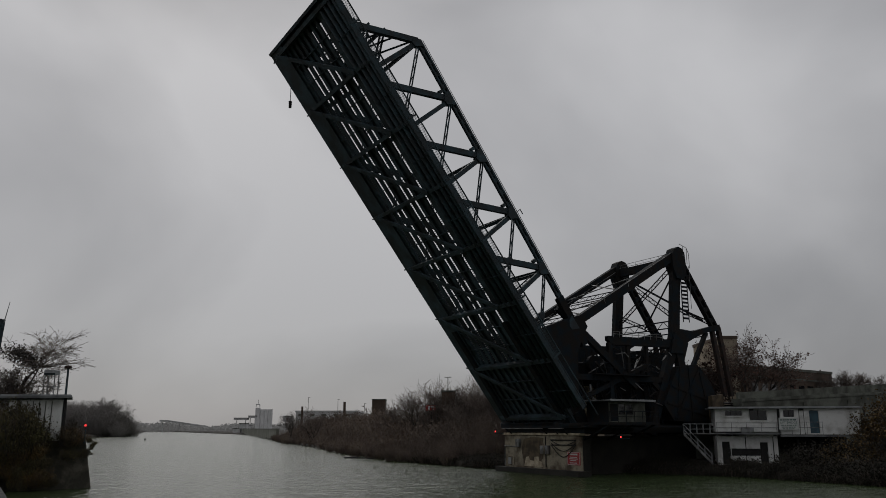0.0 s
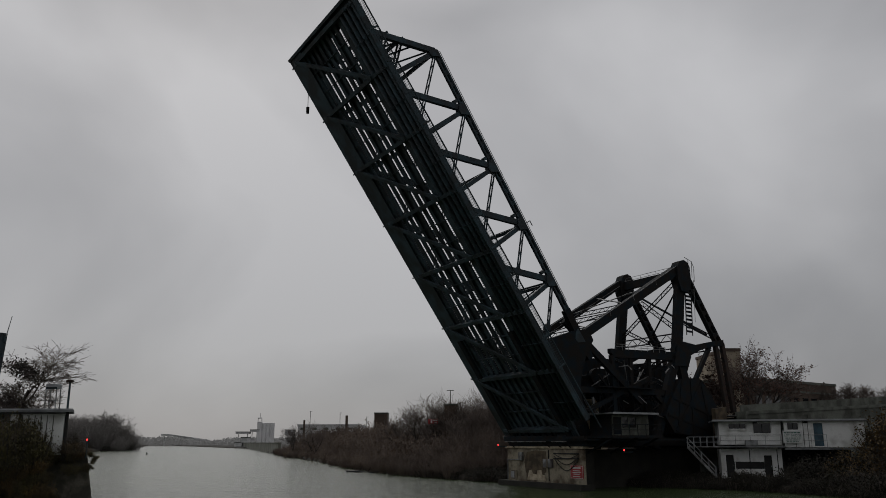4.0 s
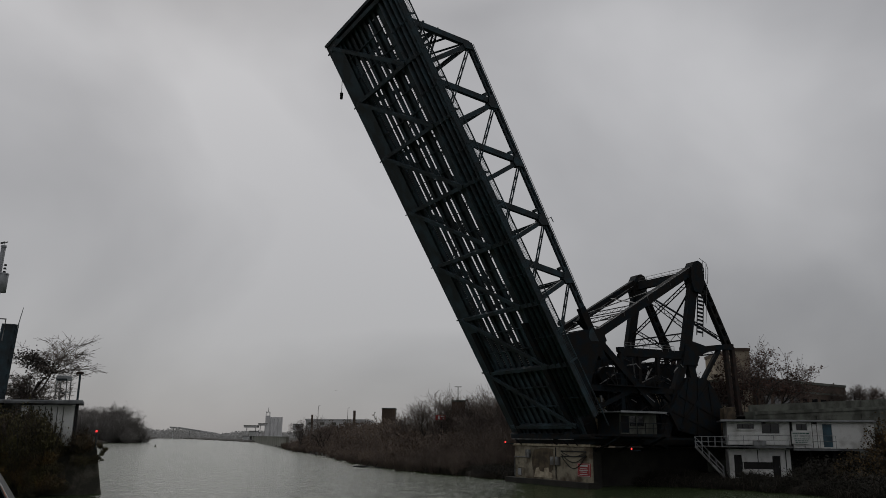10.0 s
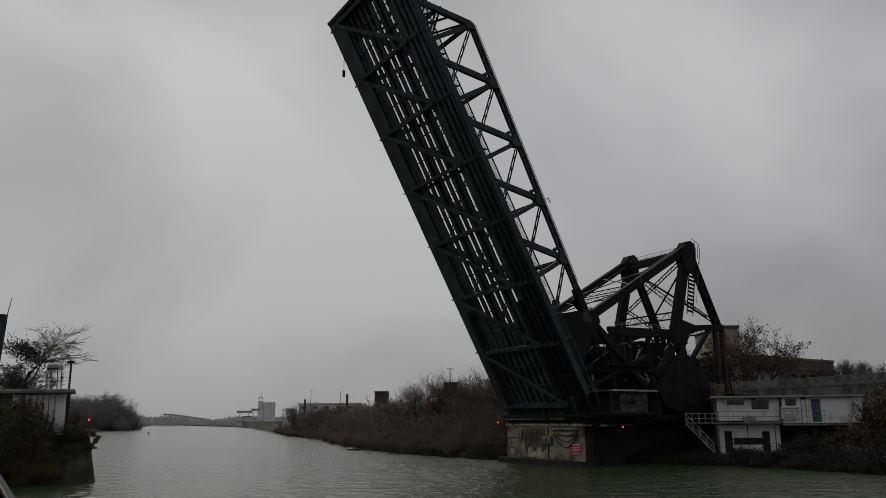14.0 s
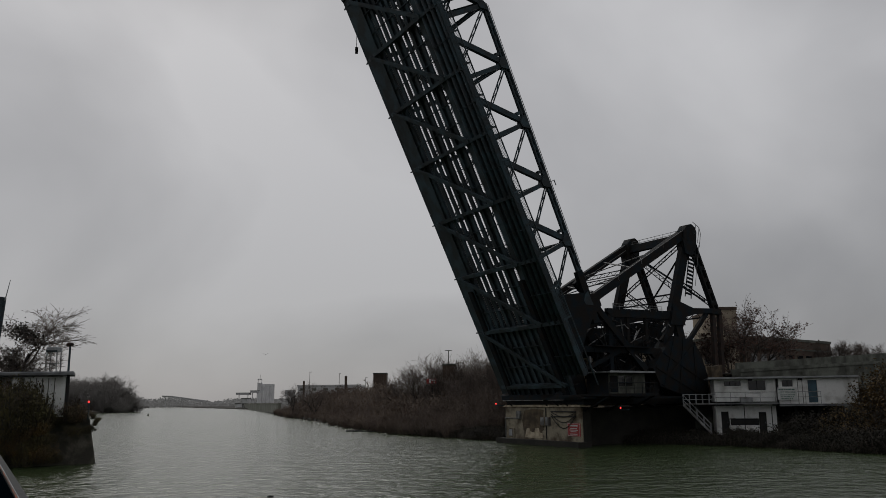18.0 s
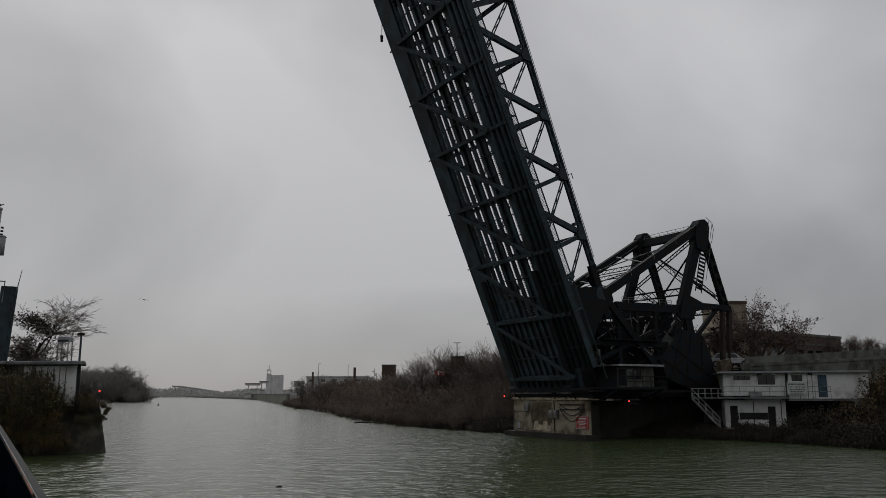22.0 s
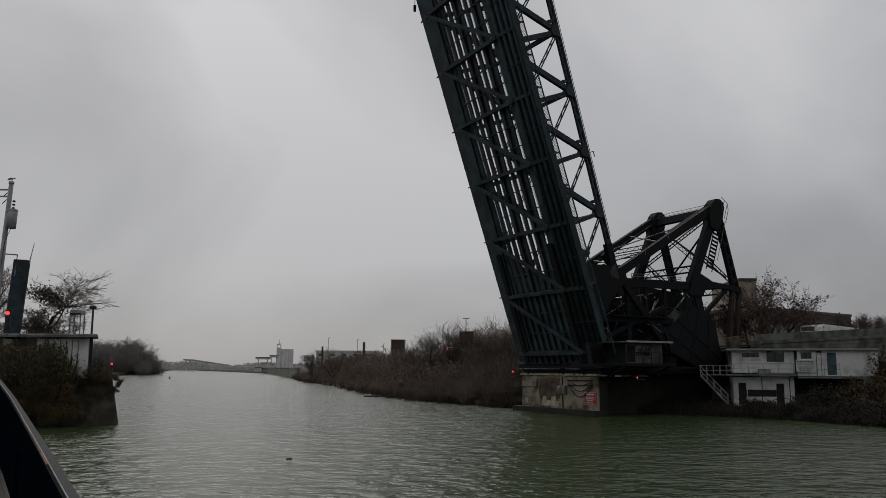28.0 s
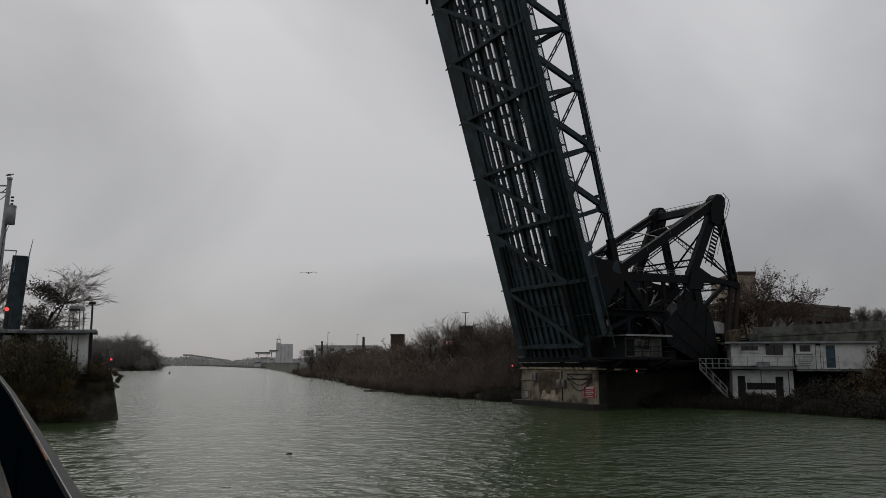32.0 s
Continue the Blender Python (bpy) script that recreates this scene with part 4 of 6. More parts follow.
def plant_all():
    rng = random.Random(7)
    brown = [make_shrub(20 + i, 4.6, 4.4, "dense dark brown bare thicket on the river bank", 3200, DRYLEAF, 0.105, 75, 8, 1.1) for i in range(3)]
    thin = [make_shrub(30 + i, 4.6, 4.4, "dark brown thicket", 1100, DRYLEAF, 0.22, 42, 6, 2.2) for i in range(3)]
    gold = [make_shrub(40 + i, 2.6, 3.4, "ochre autumn bush with thinning leaves on the bank", 3000, GOLDLEAF, 0.115, 46, 7) for i in range(2)]
    green = [make_shrub(60 + i, 1.7, 2.6, "tangled olive and brown weeds on the pier", 2400, GREENLEAF, 0.10, 44, 8) for i in range(2)]
    trees = [make_tree(80 + i, 8.0, "bare grey-brown tree with fine upright twigs behind the bank", 3, 0, None, wander=0.2, lift=0.05, stems=5, thick=1.5) for i in range(3)]
    for ob in trees:
        ob["group"] = "plants along the river"
    dark = [make_shrub(50 + i, 1.7, 2.6, "dark brush on the shore beside the bridge house", 2600, DARKLEAF, 0.11, 40, 8) for i in range(2)]
    for ob in dark + gold + green:
        ob.children[0].data.materials[0] = BARK
    # wood along the east bank
    line = [(3.2, 92), (-3.6, 103.5), (-9.8, 121.5), (-16.2, 144), (-25.2, 183), (-38, 220), (-55, 284)]
    far_wood = []
    for (ax, ay), (bx, by) in zip(line, line[1:]):
        ln = math.hypot(bx - ax, by - ay)
        far = ay / 100
        n = int(ln / (1.9 * far ** 0.8)) + 2
        for i in range(n):
            for row in range(-1, 4):
                f = (i + rng.random()) / n
                back = 0.6 + row * 2.6 * far ** 0.5 + rng.uniform(-0.8, 0.8)
                x, y = ax + (bx - ax) * f + back * 0.95, ay + (by - ay) * f + back * 0.35
                s = ((0.45, 0.7, 0.92, 1.08, 1.15) if ay < 135 else (0.45, 0.72, 1.05, 1.32, 1.5))[row + 1] * rng.uniform(0.8, 1.12) * (1 + 0.10 * (far - 1))
                if y < 108:
                    put(rng.choice(brown), x, y, 0.15 + 0.4 * max(0, row), rng.uniform(0, 6.28), s)
                else:
                    far_wood.append((rng.choice(thin), placed(x, y, 0.1 + 0.4 * max(0, row), rng.uniform(0, 6.28), s)))
    joined("far_thicket", far_wood, "dense dark brown leafless thicket along the far river bank")
    for x, y, h in ((4.5, 124, 11.2), (9.5, 120, 11.0), (14.5, 118, 10.4), (-1.5, 128, 11.0), (1.5, 121, 9.8), (7.0, 116, 9.6), (12.0, 113, 9.2), (-7.0, 136, 9.4), (17.0, 124, 10.2), (11, 127, 10.8), (-43, 232, 8.6), (-31, 196, 8.4), (3, 112, 8.6), (8.6, 110, 8.4), (6.2, 122, 11.3), (0.4, 130, 11.4), (2.6, 119, 10.6), (8.0, 124, 11.2), (10.6, 116, 10.2), (15.6, 121, 10.6), (12.4, 126, 11.2), (-2.4, 122, 10.4), (0.2, 118, 9.6), (5.4, 118, 10.4), (9.0, 114, 9.8), (3.6, 115, 9.4), (6.6, 112, 9.0), (11.4, 120, 10.8)):
        put(rng.choice(trees), x, y, 1.2, rng.uniform(0, 6.28), (h * 1.1 - 1.2) / 8.0)
    # east shore in front of and beside the house
    brush_back = []
    for i in range(26):
        x = 19.5 + i * 0.62 + rng.uniform(-0.4, 0.4)
        y = 77.0 - max(0, x - 19.5) * 0.45 + rng.uniform(-0.6, 0.6)
        brush_back.append((rng.choice(brown), placed(x, y, 0.1, rng.uniform(0, 6.28), rng.uniform(0.2, 0.32), 0.2)))
    joined("shore_scrub", brush_back, "low brown scrub below the bridge house")
    for x, y, z, s in ((33.4, 71.5, 0.7, 1.0), (34.8, 70.5, 0.8, 1.15), (36.2, 70.0, 1.0, 1.25), (37.8, 70.0, 1.2, 1.3), (39.2, 69.5, 1.4, 1.4), (41.0, 70.0, 1.4, 1.5), (38.5, 66.5, 0.8, 1.1), (36.5, 66.5, 0.6, 1.0), (34.5, 67.0, 0.5, 0.9), (40.5, 66.0, 1.0, 1.3), (43, 67, 1.2, 1.5), (33.0, 68.5, 0.4, 0.8), (32.2, 71.0, 0.6, 0.8), (42.5, 62.5, 0.6, 1.2), (39.5, 62.5, 0.5, 1.0), (40.5, 73.5, 2.0, 1.4), (44.5, 71.5, 1.8, 1.6), (37.2, 72.6, 1.2, 1.1), (38.8, 72.8, 1.4, 1.3)):
        put(rng.choice(gold), x, y - 3.2, z + 1.2 * (x > 36.4), rng.uniform(0, 6.28), s * (1.45 if x > 36.4 else 1.15))
    for x, y, z, s in ((31.2, 72.6, 0.5, 0.75), (32.3, 73.0, 0.8, 0.8), (33.4, 73.2, 0.8, 0.8), (35.0, 72.6, 0.8, 0.8), (33.5, 66.0, 0.2, 0.5), (36.0, 63.5, 0.2, 0.6), (31.5, 69.0, 0.2, 0.5), (44.0, 60.0, 0.3, 0.9), (47, 58, 0.3, 1.0), (47.5, 64, 1.0, 1.0), (30.6, 71.4, 0.3, 0.6), (38, 61, 0.2, 0.6), (41, 59, 0.2, 0.6)):
        put(rng.choice(dark), x, y, z, rng.uniform(0, 6.28), s * 2.0)
    # weeds over the west pier
    for i in range(120):
        f, g = rng.random(), rng.random() ** 1.3
        x = -25.2 - f * 13.0 - g * 3.5
        y = 56.0 - f * 9.2 + g * 4.0
        k = 0.45 if f < 0.06 else 1.0
        if y > 54.4 and x > -28.8:
            k = min(k, 0.6)
        ob = rng.choice(green + green + gold[:1] + brown[:1]) if i % 3 else rng.choice(green)
        s = rng.uniform(0.6, 1.0) * (0.62 if ob in brown else 1.4 if ob in green else 1.0)
        put(ob, x, y, 2.9, rng.uniform(0, 6.28), s * k, s * k * rng.uniform(0.8, 1.25))
    hang = []
    for i in range(95):
        f = rng.random()
        drop = rng.random()
        x, y = -24.6 - f * 13.2, 56.4 - f * 9.3
        if f < 0.11 and drop > 0.12:
            continue
        hang.append((rng.choice(gold[:1] + green + green), placed(x + 0.25, y - 0.3, 2.3 - 2.1 * drop, rng.uniform(0, 6.28), rng.uniform(0.36, 0.62))))
    joined("pier_creeper", hang, "olive and ochre creepers hanging down the old pier wall")
    for i in range(46):
        put(rng.choice(green), rng.uniform(-32.8, -26.9), rng.uniform(53.2, 54.6), 2.9, rng.uniform(0, 6.28), rng.uniform(0.9, 1.2), rng.uniform(1.4, 2.1))
    for i in range(10):
        put(rng.choice(gold + green), rng.uniform(-26.6, -25.0), rng.uniform(55.4, 56.6), 3.0, rng.uniform(0, 6.28), rng.uniform(0.5, 0.72))
    for i in range(9):
        put(rng.choice(green), -24.2 + rng.uniform(-0.5, 0.15), 56.9 + rng.uniform(-0.5, 0.2), 3.2 - 0.12 * i, rng.uniform(0, 6.28), 0.2 - 0.01 * i)
    # dark low brush along the east waterline
    brush = []
    for i in range(90):
        x = rng.uniform(12.5, 46)
        back = rng.uniform(0.3, 3.2)
        y = float(np.interp(x, SHORE_X, SHORE_Y)) + back
        if 23.6 < x < 30.6 and y > 72.2:
            continue
        ob = rng.choice(dark) if x < 33 else rng.choice(dark + gold)
        brush.append((ob, placed(x, y, 0.1 + 0.15 * back, rng.uniform(0, 6.28), rng.uniform(0.55, 0.8))))
    for x, y, z, k in ((29.6, 69.8, 0.4, 1.2), (30.6, 69.0, 0.5, 1.5), (31.7, 68.4, 0.6, 1.7), (32.8, 67.6, 0.7, 1.6), (33.8, 68.0, 0.8, 1.8), (34.8, 66.8, 0.8, 1.7)):
        put(rng.choice(dark), x, y, z, rng.uniform(0, 6.28), k)
    joined("shore_brush", brush, "low dark brush along the east waterline")
    tuft = [make_shrub(90 + i, 1.0, 1.2, "weeds", 520, DARKLEAF, 0.08, 16, 4, 0.8) for i in range(2)]
    items = []
    for i in range(900):
        x = -6 + 56 * rng.random()
        shore = float(np.interp(x, SHORE_X, SHORE_Y))
        y = shore + rng.random() ** 2 * 5.5 - 0.7
        if 24.2 < x < 30.4 and y > 73.9:
            continue
        items.append((rng.choice(tuft), placed(x, y, 0.05 + 0.16 * max(0, y - shore), rng.uniform(0, 6.28), rng.uniform(0.6, 1.3) * (1.5 if x > 30.5 else 1.0))))
    joined("shore_weeds", items, "dark tangled weeds along the water's edge")
    for ob in tuft:
        remove(ob)
    # west shore wood farther up the river
    items = []
    hazy = [make_shrub(70 + i, 4.6, 4.4, "bare thicket greyed for haze", 6000, FARTWIG, 0.11, 60, 8, 1.3) for i in range(2)]
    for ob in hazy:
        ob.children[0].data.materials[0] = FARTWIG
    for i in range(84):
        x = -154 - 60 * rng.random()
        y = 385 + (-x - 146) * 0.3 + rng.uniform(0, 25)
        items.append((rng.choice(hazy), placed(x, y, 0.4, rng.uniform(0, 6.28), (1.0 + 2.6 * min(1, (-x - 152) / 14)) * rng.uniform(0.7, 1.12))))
    joined("west_woods", items, "bare woods on the west shore up the river, greyed for haze")
    lone = make_tree(171, 12.0, "spreading bare tree above the far west woods, greyed for haze", 3, 0, None, wander=0.15, lift=0.03, stems=2, thick=8.0)
    for c in lone.children:
        c.data.materials[0] = FARTWIG
    lone.matrix_basis = placed(-166.5, 404, 4.0, 0.4, 1.35)
    for ob in brown + thin + gold + green + trees + hazy + dark:
        remove(ob)
    # single trees
    wind = make_tree(131, 8.0, "bare windswept tree with long drooping twigs behind the shelter", 4, 0, None, lean=(0.55, 0.0), wander=0.17, lift=-0.035, thick=1.1)
    wind.matrix_basis = Matrix.LocRotScale((-34.7, 62, 3.0), Euler((0, 0, 0.0)), (1.42, 1.1, 1.08))
    clump = Twigs()
    crng = random.Random(77)
    for i in range(1500):
        f = crng.random()
        c = Vector((-33.3 + 2.3 * f, 62.0, 9.75 - 1.3 * f * f))
        d = Vector((crng.gauss(0, 0.36), crng.gauss(0, 0.5), crng.gauss(0, 0.30)))
        clump.leaf(c + d, crng.uniform(0.10, 0.2), crng)
    mass = thing("climber", Matrix(), "dark brown dead climber clump hanging in the bare tree", "climbing plant")
    new("foliage", mesh_from("foliage", clump.v, clump.f, BARK)).parent = mass
    ivy = make_tree(133, 7.0, "bare tree with dark ivy clumps behind the shelter", 4, 2200, BARK, lean=(-0.1, 0.1), wander=0.17, lift=0.02, thick=1.3)
    ivy.matrix_basis = Matrix.LocRotScale((-31.4, 63.5, 3.0), Euler((0, 0, 2.0)), (0.75, 0.75, 0.82))
    third = make_tree(135, 9.0, "bare grey tree on the west bank", 4, 0, None, lean=(0.0, 0.1), wander=0.15, lift=0.03, thick=1.3)
    third.matrix_basis = Matrix.LocRotScale((-37.0, 62, 3.0), Euler((0, 0, 1.0)), (1.15, 1.15, 1.15))
    for tree in (wind, ivy, third):
        tree.children[1].data.materials[0] = BARK
    red = make_tree(141, 8.4, "tree with sparse reddish-brown leaves behind the bridge house", 3, 6500, REDLEAF, lean=(0.05, 0), wander=0.16, lift=0.03, stems=5, thick=1.2)
    red.matrix_basis = Matrix.LocRotScale((31.7, 86, 4.5), Euler((0, 0, 0.6)), (1.2, 1.2, 1.28))
    red2 = make_tree(139, 7.0, "slender tree with sparse reddish-brown leaves beside the tower", 3, 2200, REDLEAF, lean=(0.1, 0), wander=0.14, lift=0.05, stems=2, thick=1.6)
    red2.matrix_basis = Matrix.LocRotScale((29.2, 86.5, 4.5), Euler((0, 0, 3.6)), (1.2, 1.2, 1.25))
    for k, (x, y, s) in enumerate(((57.5, 118, 0.9), (60.5, 119, 1.0), (63.5, 120, 0.9), (68, 118, 1.0), (55.0, 119, 0.75))):
        b = make_tree(150 + k, 5.5, "small bare bushy tree behind the approach wall", 3, 0, None, wander=0.2, lift=0.05, stems=4, thick=2.0)
        b.matrix_basis = Matrix.LocRotScale((x, y, 8.2), Euler((0, 0, k)), (s * 0.95, s * 0.95, s * 0.8))


# ---- bridge house with control rooms ----
def frame_window(parent, x0, x1, z0, z1, y, mullions=1, name="window"):
    """A window on a wall that faces -y: casing, sill, dark panes."""
    w = part(name, boxes(((x0, y - 0.05, z1), (x1, y + 0.02, z1 + 0.07)), ((x0, y - 0.05, z0 - 0.07), (x1, y + 0.02, z0)), ((x0 - 0.07, y - 0.05, z0 - 0.07), (x0, y + 0.02, z1 + 0.07)), ((x1, y - 0.05, z0 - 0.07), (x1 + 0.07, y + 0.02, z1 + 0.07))), WHITE, parent)
    step = (x1 - x0) / (mullions + 1)
    for i in range(mullions + 1):
        part("pane", boxes(((x0 + i * step + 0.03, y - 0.012, z0), (x0 + (i + 1) * step - 0.03, y + 0.012, z1))), DARKPANE, w)
        if i:
            part("mullion", boxes(((x0 + i * step - 0.03, y - 0.04, z0), (x0 + i * step + 0.03, y + 0.01, z1))), DARKWOOD, w)
    part("sill", boxes(((x0 - 0.12, y - 0.12, z0 - 0.13), (x1 + 0.12, y - 0.02, z0 - 0.07))), WHITE, w)
    return w


def wall_with(parent, mat, x0, x1, z0, z1, y0, y1, holes):
    """A wall along x with rectangular holes, laid up from pieces between them."""
    xs = sorted({x0, x1, *[h[0] for h in holes], *[h[1] for h in holes]})
    for a, b in zip(xs, xs[1:]):
        cuts = sorted([(h[2], h[3]) for h in holes if h[0] <= a + 1e-6 and h[1] >= b - 1e-6])
        z = z0
        for c0, c1 in cuts:
            if c0 > z + 1e-6:
                part("wall_panel", boxes(((a, y0, z), (b, y1, c0))), mat, parent)
            z = c1
        if z < z1 - 1e-6:
            part("wall_panel", boxes(((a, y0, z), (b, y1, z1))), mat, parent)


def build_house():
    hs = thing("bridge_house", pose(24.65, 74.0, 0, 0, 0, -14) @ Matrix.Diagonal((0.945, 1, 1, 1)), "two-storey weathered white timber bridge house with flat roof beside the tower", "building")
    Y = 0.0
    # lower storey
    wall_with(hs, WHITE, 0.0, 5.45, 0.7, 3.35, 0.5, 0.62, [(0.45, 1.15, 0.9, 2.85), (3.85, 4.55, 0.85, 2.8), (1.15, 3.85, 1.62, 2.25)])
    pieces("lower_side_wall", (((0, 0.62, 0.7), (0.12, 4.4, 3.35)), ((5.33, 0.62, 0.7), (5.45, 4.4, 3.35)), ((0.12, 4.28, 0.7), (5.33, 4.4, 3.35))), WHITE, hs)
    for x, z in ((0.47, 0.9), (3.87, 0.85)):
        dr = part("door", boxes(((x, 0.54, z), (x + 0.66, 0.60, z + 1.94)), bevel=0.01), DARKWOOD, hs, "dark stained plank door")
        part("door_handle", boxes(((x + 0.55, 0.50, z + 0.95), (x + 0.60, 0.54, z + 1.07))), GALV, dr)
    part("shutter", boxes(((1.17, 0.54, 1.64), (3.83, 0.60, 2.23))), DARKWOOD, hs, "dark boarded-up window strip")
    for x in (1.2, 2.55, 5.0):
        part("batten", boxes(((x, 0.46, 0.8), (x + 0.07, 0.5, 3.3))), DARKWOOD if x > 2 else WHITE, hs)
    # upper storey, left room
    wall_with(hs, WHITE, -0.05, 5.5, 3.72, 5.72, Y, Y + 0.12, [(0.85, 2.4, 5.12, 5.55), (3.05, 4.6, 4.72, 5.58)])
    pieces("upper_side_wall", (((-0.05, 0.12, 3.72), (0.07, 4.6, 5.72)), ((5.38, 0.12, 3.72), (5.5, 4.6, 5.72)), ((0.07, 4.48, 3.72), (11.83, 4.6, 5.72))), WHITE, hs)
    for i in range(9):
        z = 3.8 + i * 0.213
        holes = [(0.85, 2.4)] if 5.05 < z < 5.55 else []
        if 4.6 < z < 5.6:
            holes.append((3.05, 4.6))
        xs = [-0.05] + [v for h in holes for v in (h[0] - 0.1, h[1] + 0.1)] + [5.5]
        for a, b in zip(xs[::2], xs[1::2]):
            part("siding_board", bars([((a, -0.012, z + 0.09), (b, -0.012, z + 0.09), 0.19, 0.03)], up=(0, 0.12, 1)), WHITE, hs)
    frame_window(hs, 0.85, 2.4, 5.12, 5.55, 0.0, 2)
    frame_window(hs, 3.05, 4.6, 4.72, 5.58, 0.0, 1)
    # right room, set back a little, with door
    wall_with(hs, WHITE, 5.72, 11.95, 3.5, 5.72, -0.35, -0.23, [(6.0, 6.95, 5.0, 5.58), (8.25, 9.05, 3.6, 5.55)])
    pieces("right_side_wall", (((11.83, -0.23, 3.5), (11.95, 4.6, 5.72)), ((5.72, -0.23, 3.5), (5.84, 1.2, 5.72))), WHITE, hs)
    frame_window(hs, 6.0, 6.95, 5.0, 5.58, -0.35, 1)
    d = part("door", boxes(((8.27, -0.32, 3.62), (9.03, -0.26, 5.53)), bevel=0.01), BLUEDOOR, hs, "faded blue door")
    part("door_handle", boxes(((8.9, -0.38, 4.5), (8.96, -0.32, 4.62))), GALV, d)
    pieces("door_casing", (((8.17, -0.39, 3.5), (8.25, -0.35, 5.64)), ((9.05, -0.39, 3.5), (9.13, -0.35, 5.64)), ((8.25, -0.39, 5.55), (9.05, -0.35, 5.64))), WHITE, hs)
    bent = part("angled_wall", boxes(((0, 0, 3.45), (0.6, 0.12, 5.72))), WHITE, hs)
    bent.matrix_basis = pose(11.95, -0.35, 0, 0, 0, -20)
    for x in (7.35, 7.75):
        part("wall_seam", boxes(((x, -0.37, 3.5), (x + 0.04, -0.35, 5.72))), DARKWOOD, hs)
    part("roof", boxes(((-0.6, -0.75, 5.72), (12.75, 5.0, 5.87))), ROOFING, hs, "flat grey roof with a pale edge")
    part("roof_edge", boxes(((-0.62, -0.78, 5.76), (12.77, -0.752, 5.9))), GREYPAINT, hs)
    pieces("floor_slab", (((-0.1, -0.7, 3.5), (5.6, 0.5, 3.62)), ((-0.1, 0.5, 3.5), (5.6, 4.6, 3.62)), ((5.6, -0.7, 3.3), (9.4, -0.36, 3.42)), ((5.72, -0.3, 3.3), (11.95, 4.6, 3.45))), ROOFING, hs)
    for x in (7.2, 9.2, 11.0):
        part("stilt", bars([((x, 0.4, 0.4), (x, 0.4, 3.3), 0.2, 0.2)]), DARKWOOD, hs)
    part("back_wall", boxes(((5.5, 2.6, 0.4), (11.9, 2.75, 3.3))), DARKWOOD, hs)
    bm = bmesh.new()
    for z in (4.1, 4.55):
        tube(bm, [(-0.1, -0.68, z), (9.3, -0.68, z)], 0.02, sides=5)
    for i in range(8):
        tube(bm, [(0.0 + i * 1.32, -0.68, 3.3), (0.0 + i * 1.32, -0.68, 4.55)], 0.02, sides=5)
    part("balcony_rail", bm, GALV, hs)
    for x in (3.2, 7.6):
        part("soffit_lamp", boxes(((x - 0.18, -0.55, 5.56), (x + 0.18, -0.38, 5.7)), bevel=0.02), DARKWOOD, hs)
    part("drain_pipe", tube(bmesh.new(), [(5.62, -0.2, 3.4), (5.62, -0.2, 5.7)], 0.05), DARKWOOD, hs)
    ac = tagged(part("air_conditioner", boxes(((2.2, -0.62, 3.64), (3.3, -0.12, 4.1)), bevel=0.03), GALV), "small grey air conditioner box on the balcony", "appliance")
    ac.matrix_basis = pose(24.65, 74.0, 0, 0, 0, -14) @ Matrix.Diagonal((0.945, 1, 1, 1))
    # sign board on the rail
    sg = thing("sign_board", pose(24.65, 74.0, 0, 0, 0, -14) @ Matrix.Diagonal((0.945, 1, 1, 1)), "white lettered board fixed to the balcony rail", "sign")
    part("board", boxes(((5.5, -0.78, 3.86), (7.2, -0.74, 4.92))), SIGNWHITE, sg)
    cu = bpy.data.curves.new("lettering", "FONT")
    cu.body, cu.size, cu.align_x, cu.extrude = "LIFT BRIDGE", 0.27, "CENTER", 0.003
    tx = new("lettering", cu)
    tx.data.materials.append(SIGNGREEN)
    tx.parent = sg
    tx.matrix_basis = Matrix.Translation((6.35, -0.784, 4.42)) @ Euler((radians(90), 0, 0)).to_matrix().to_4x4()
    for z, a, b in ((4.74, 5.6, 7.1), (4.28, 5.7, 7.0), (4.12, 5.75, 6.9), (3.97, 5.8, 6.8)):
        x = a
        while x < b - 0.05:
            w = 0.10 + 0.16 * ((x * 7.3 + z * 3.1) % 1)
            part("letter_bar", boxes(((x, -0.788, z - 0.035 - 0.02 * (z > 4.6)), (min(b, x + w), -0.781, z + 0.035 + 0.02 * (z > 4.6)))), SIGNGREEN, sg)
            x += w + 0.06
    # stair and landing
    st = thing("stair", pose(24.65, 74.0, 0, 0, 0, -14) @ Matrix.Diagonal((0.945, 1, 1, 1)), "galvanised steel stair with pipe rails down to the shore", "stair")
    part("landing", boxes(((-3.0, -0.6, 3.5), (-0.1, 0.5, 3.6))), GALV, st)
    for y in (-0.62, 0.45):
        part("stringer", bars([((-3.0, y, 3.5), (-0.55, y, 0.9), 0.06, 0.18)]), GALV, st)
        bm = bmesh.new()
        for dz in (0.45, 0.9):
            tube(bm, [(-3.05, y, 3.5 + dz), (-0.6, y, 0.9 + dz)], 0.025, sides=5)
            tube(bm, [(-3.0, y, 3.5 + dz), (-0.1, y, 3.5 + dz)], 0.028, sides=5)
        for i in range(5):
            x = -3.0 + i * 0.6
            z = 3.5 - (x + 3.0) * 1.06
            tube(bm, [(x, y, z), (x, y, z + 0.9)], 0.028, sides=5)
            tube(bm, [(x, y, 3.5), (x, y, 4.4)], 0.024, sides=5)
        part("pipe_rail", bm, GREYPAINT, st)
    for i in range(14):
        part("tread", boxes(((-2.98 + i * 0.175, -0.58, 3.32 - i * 0.186), (-2.75 + i * 0.175, 0.42, 3.35 - i * 0.186))), GALV, st)
    return hs


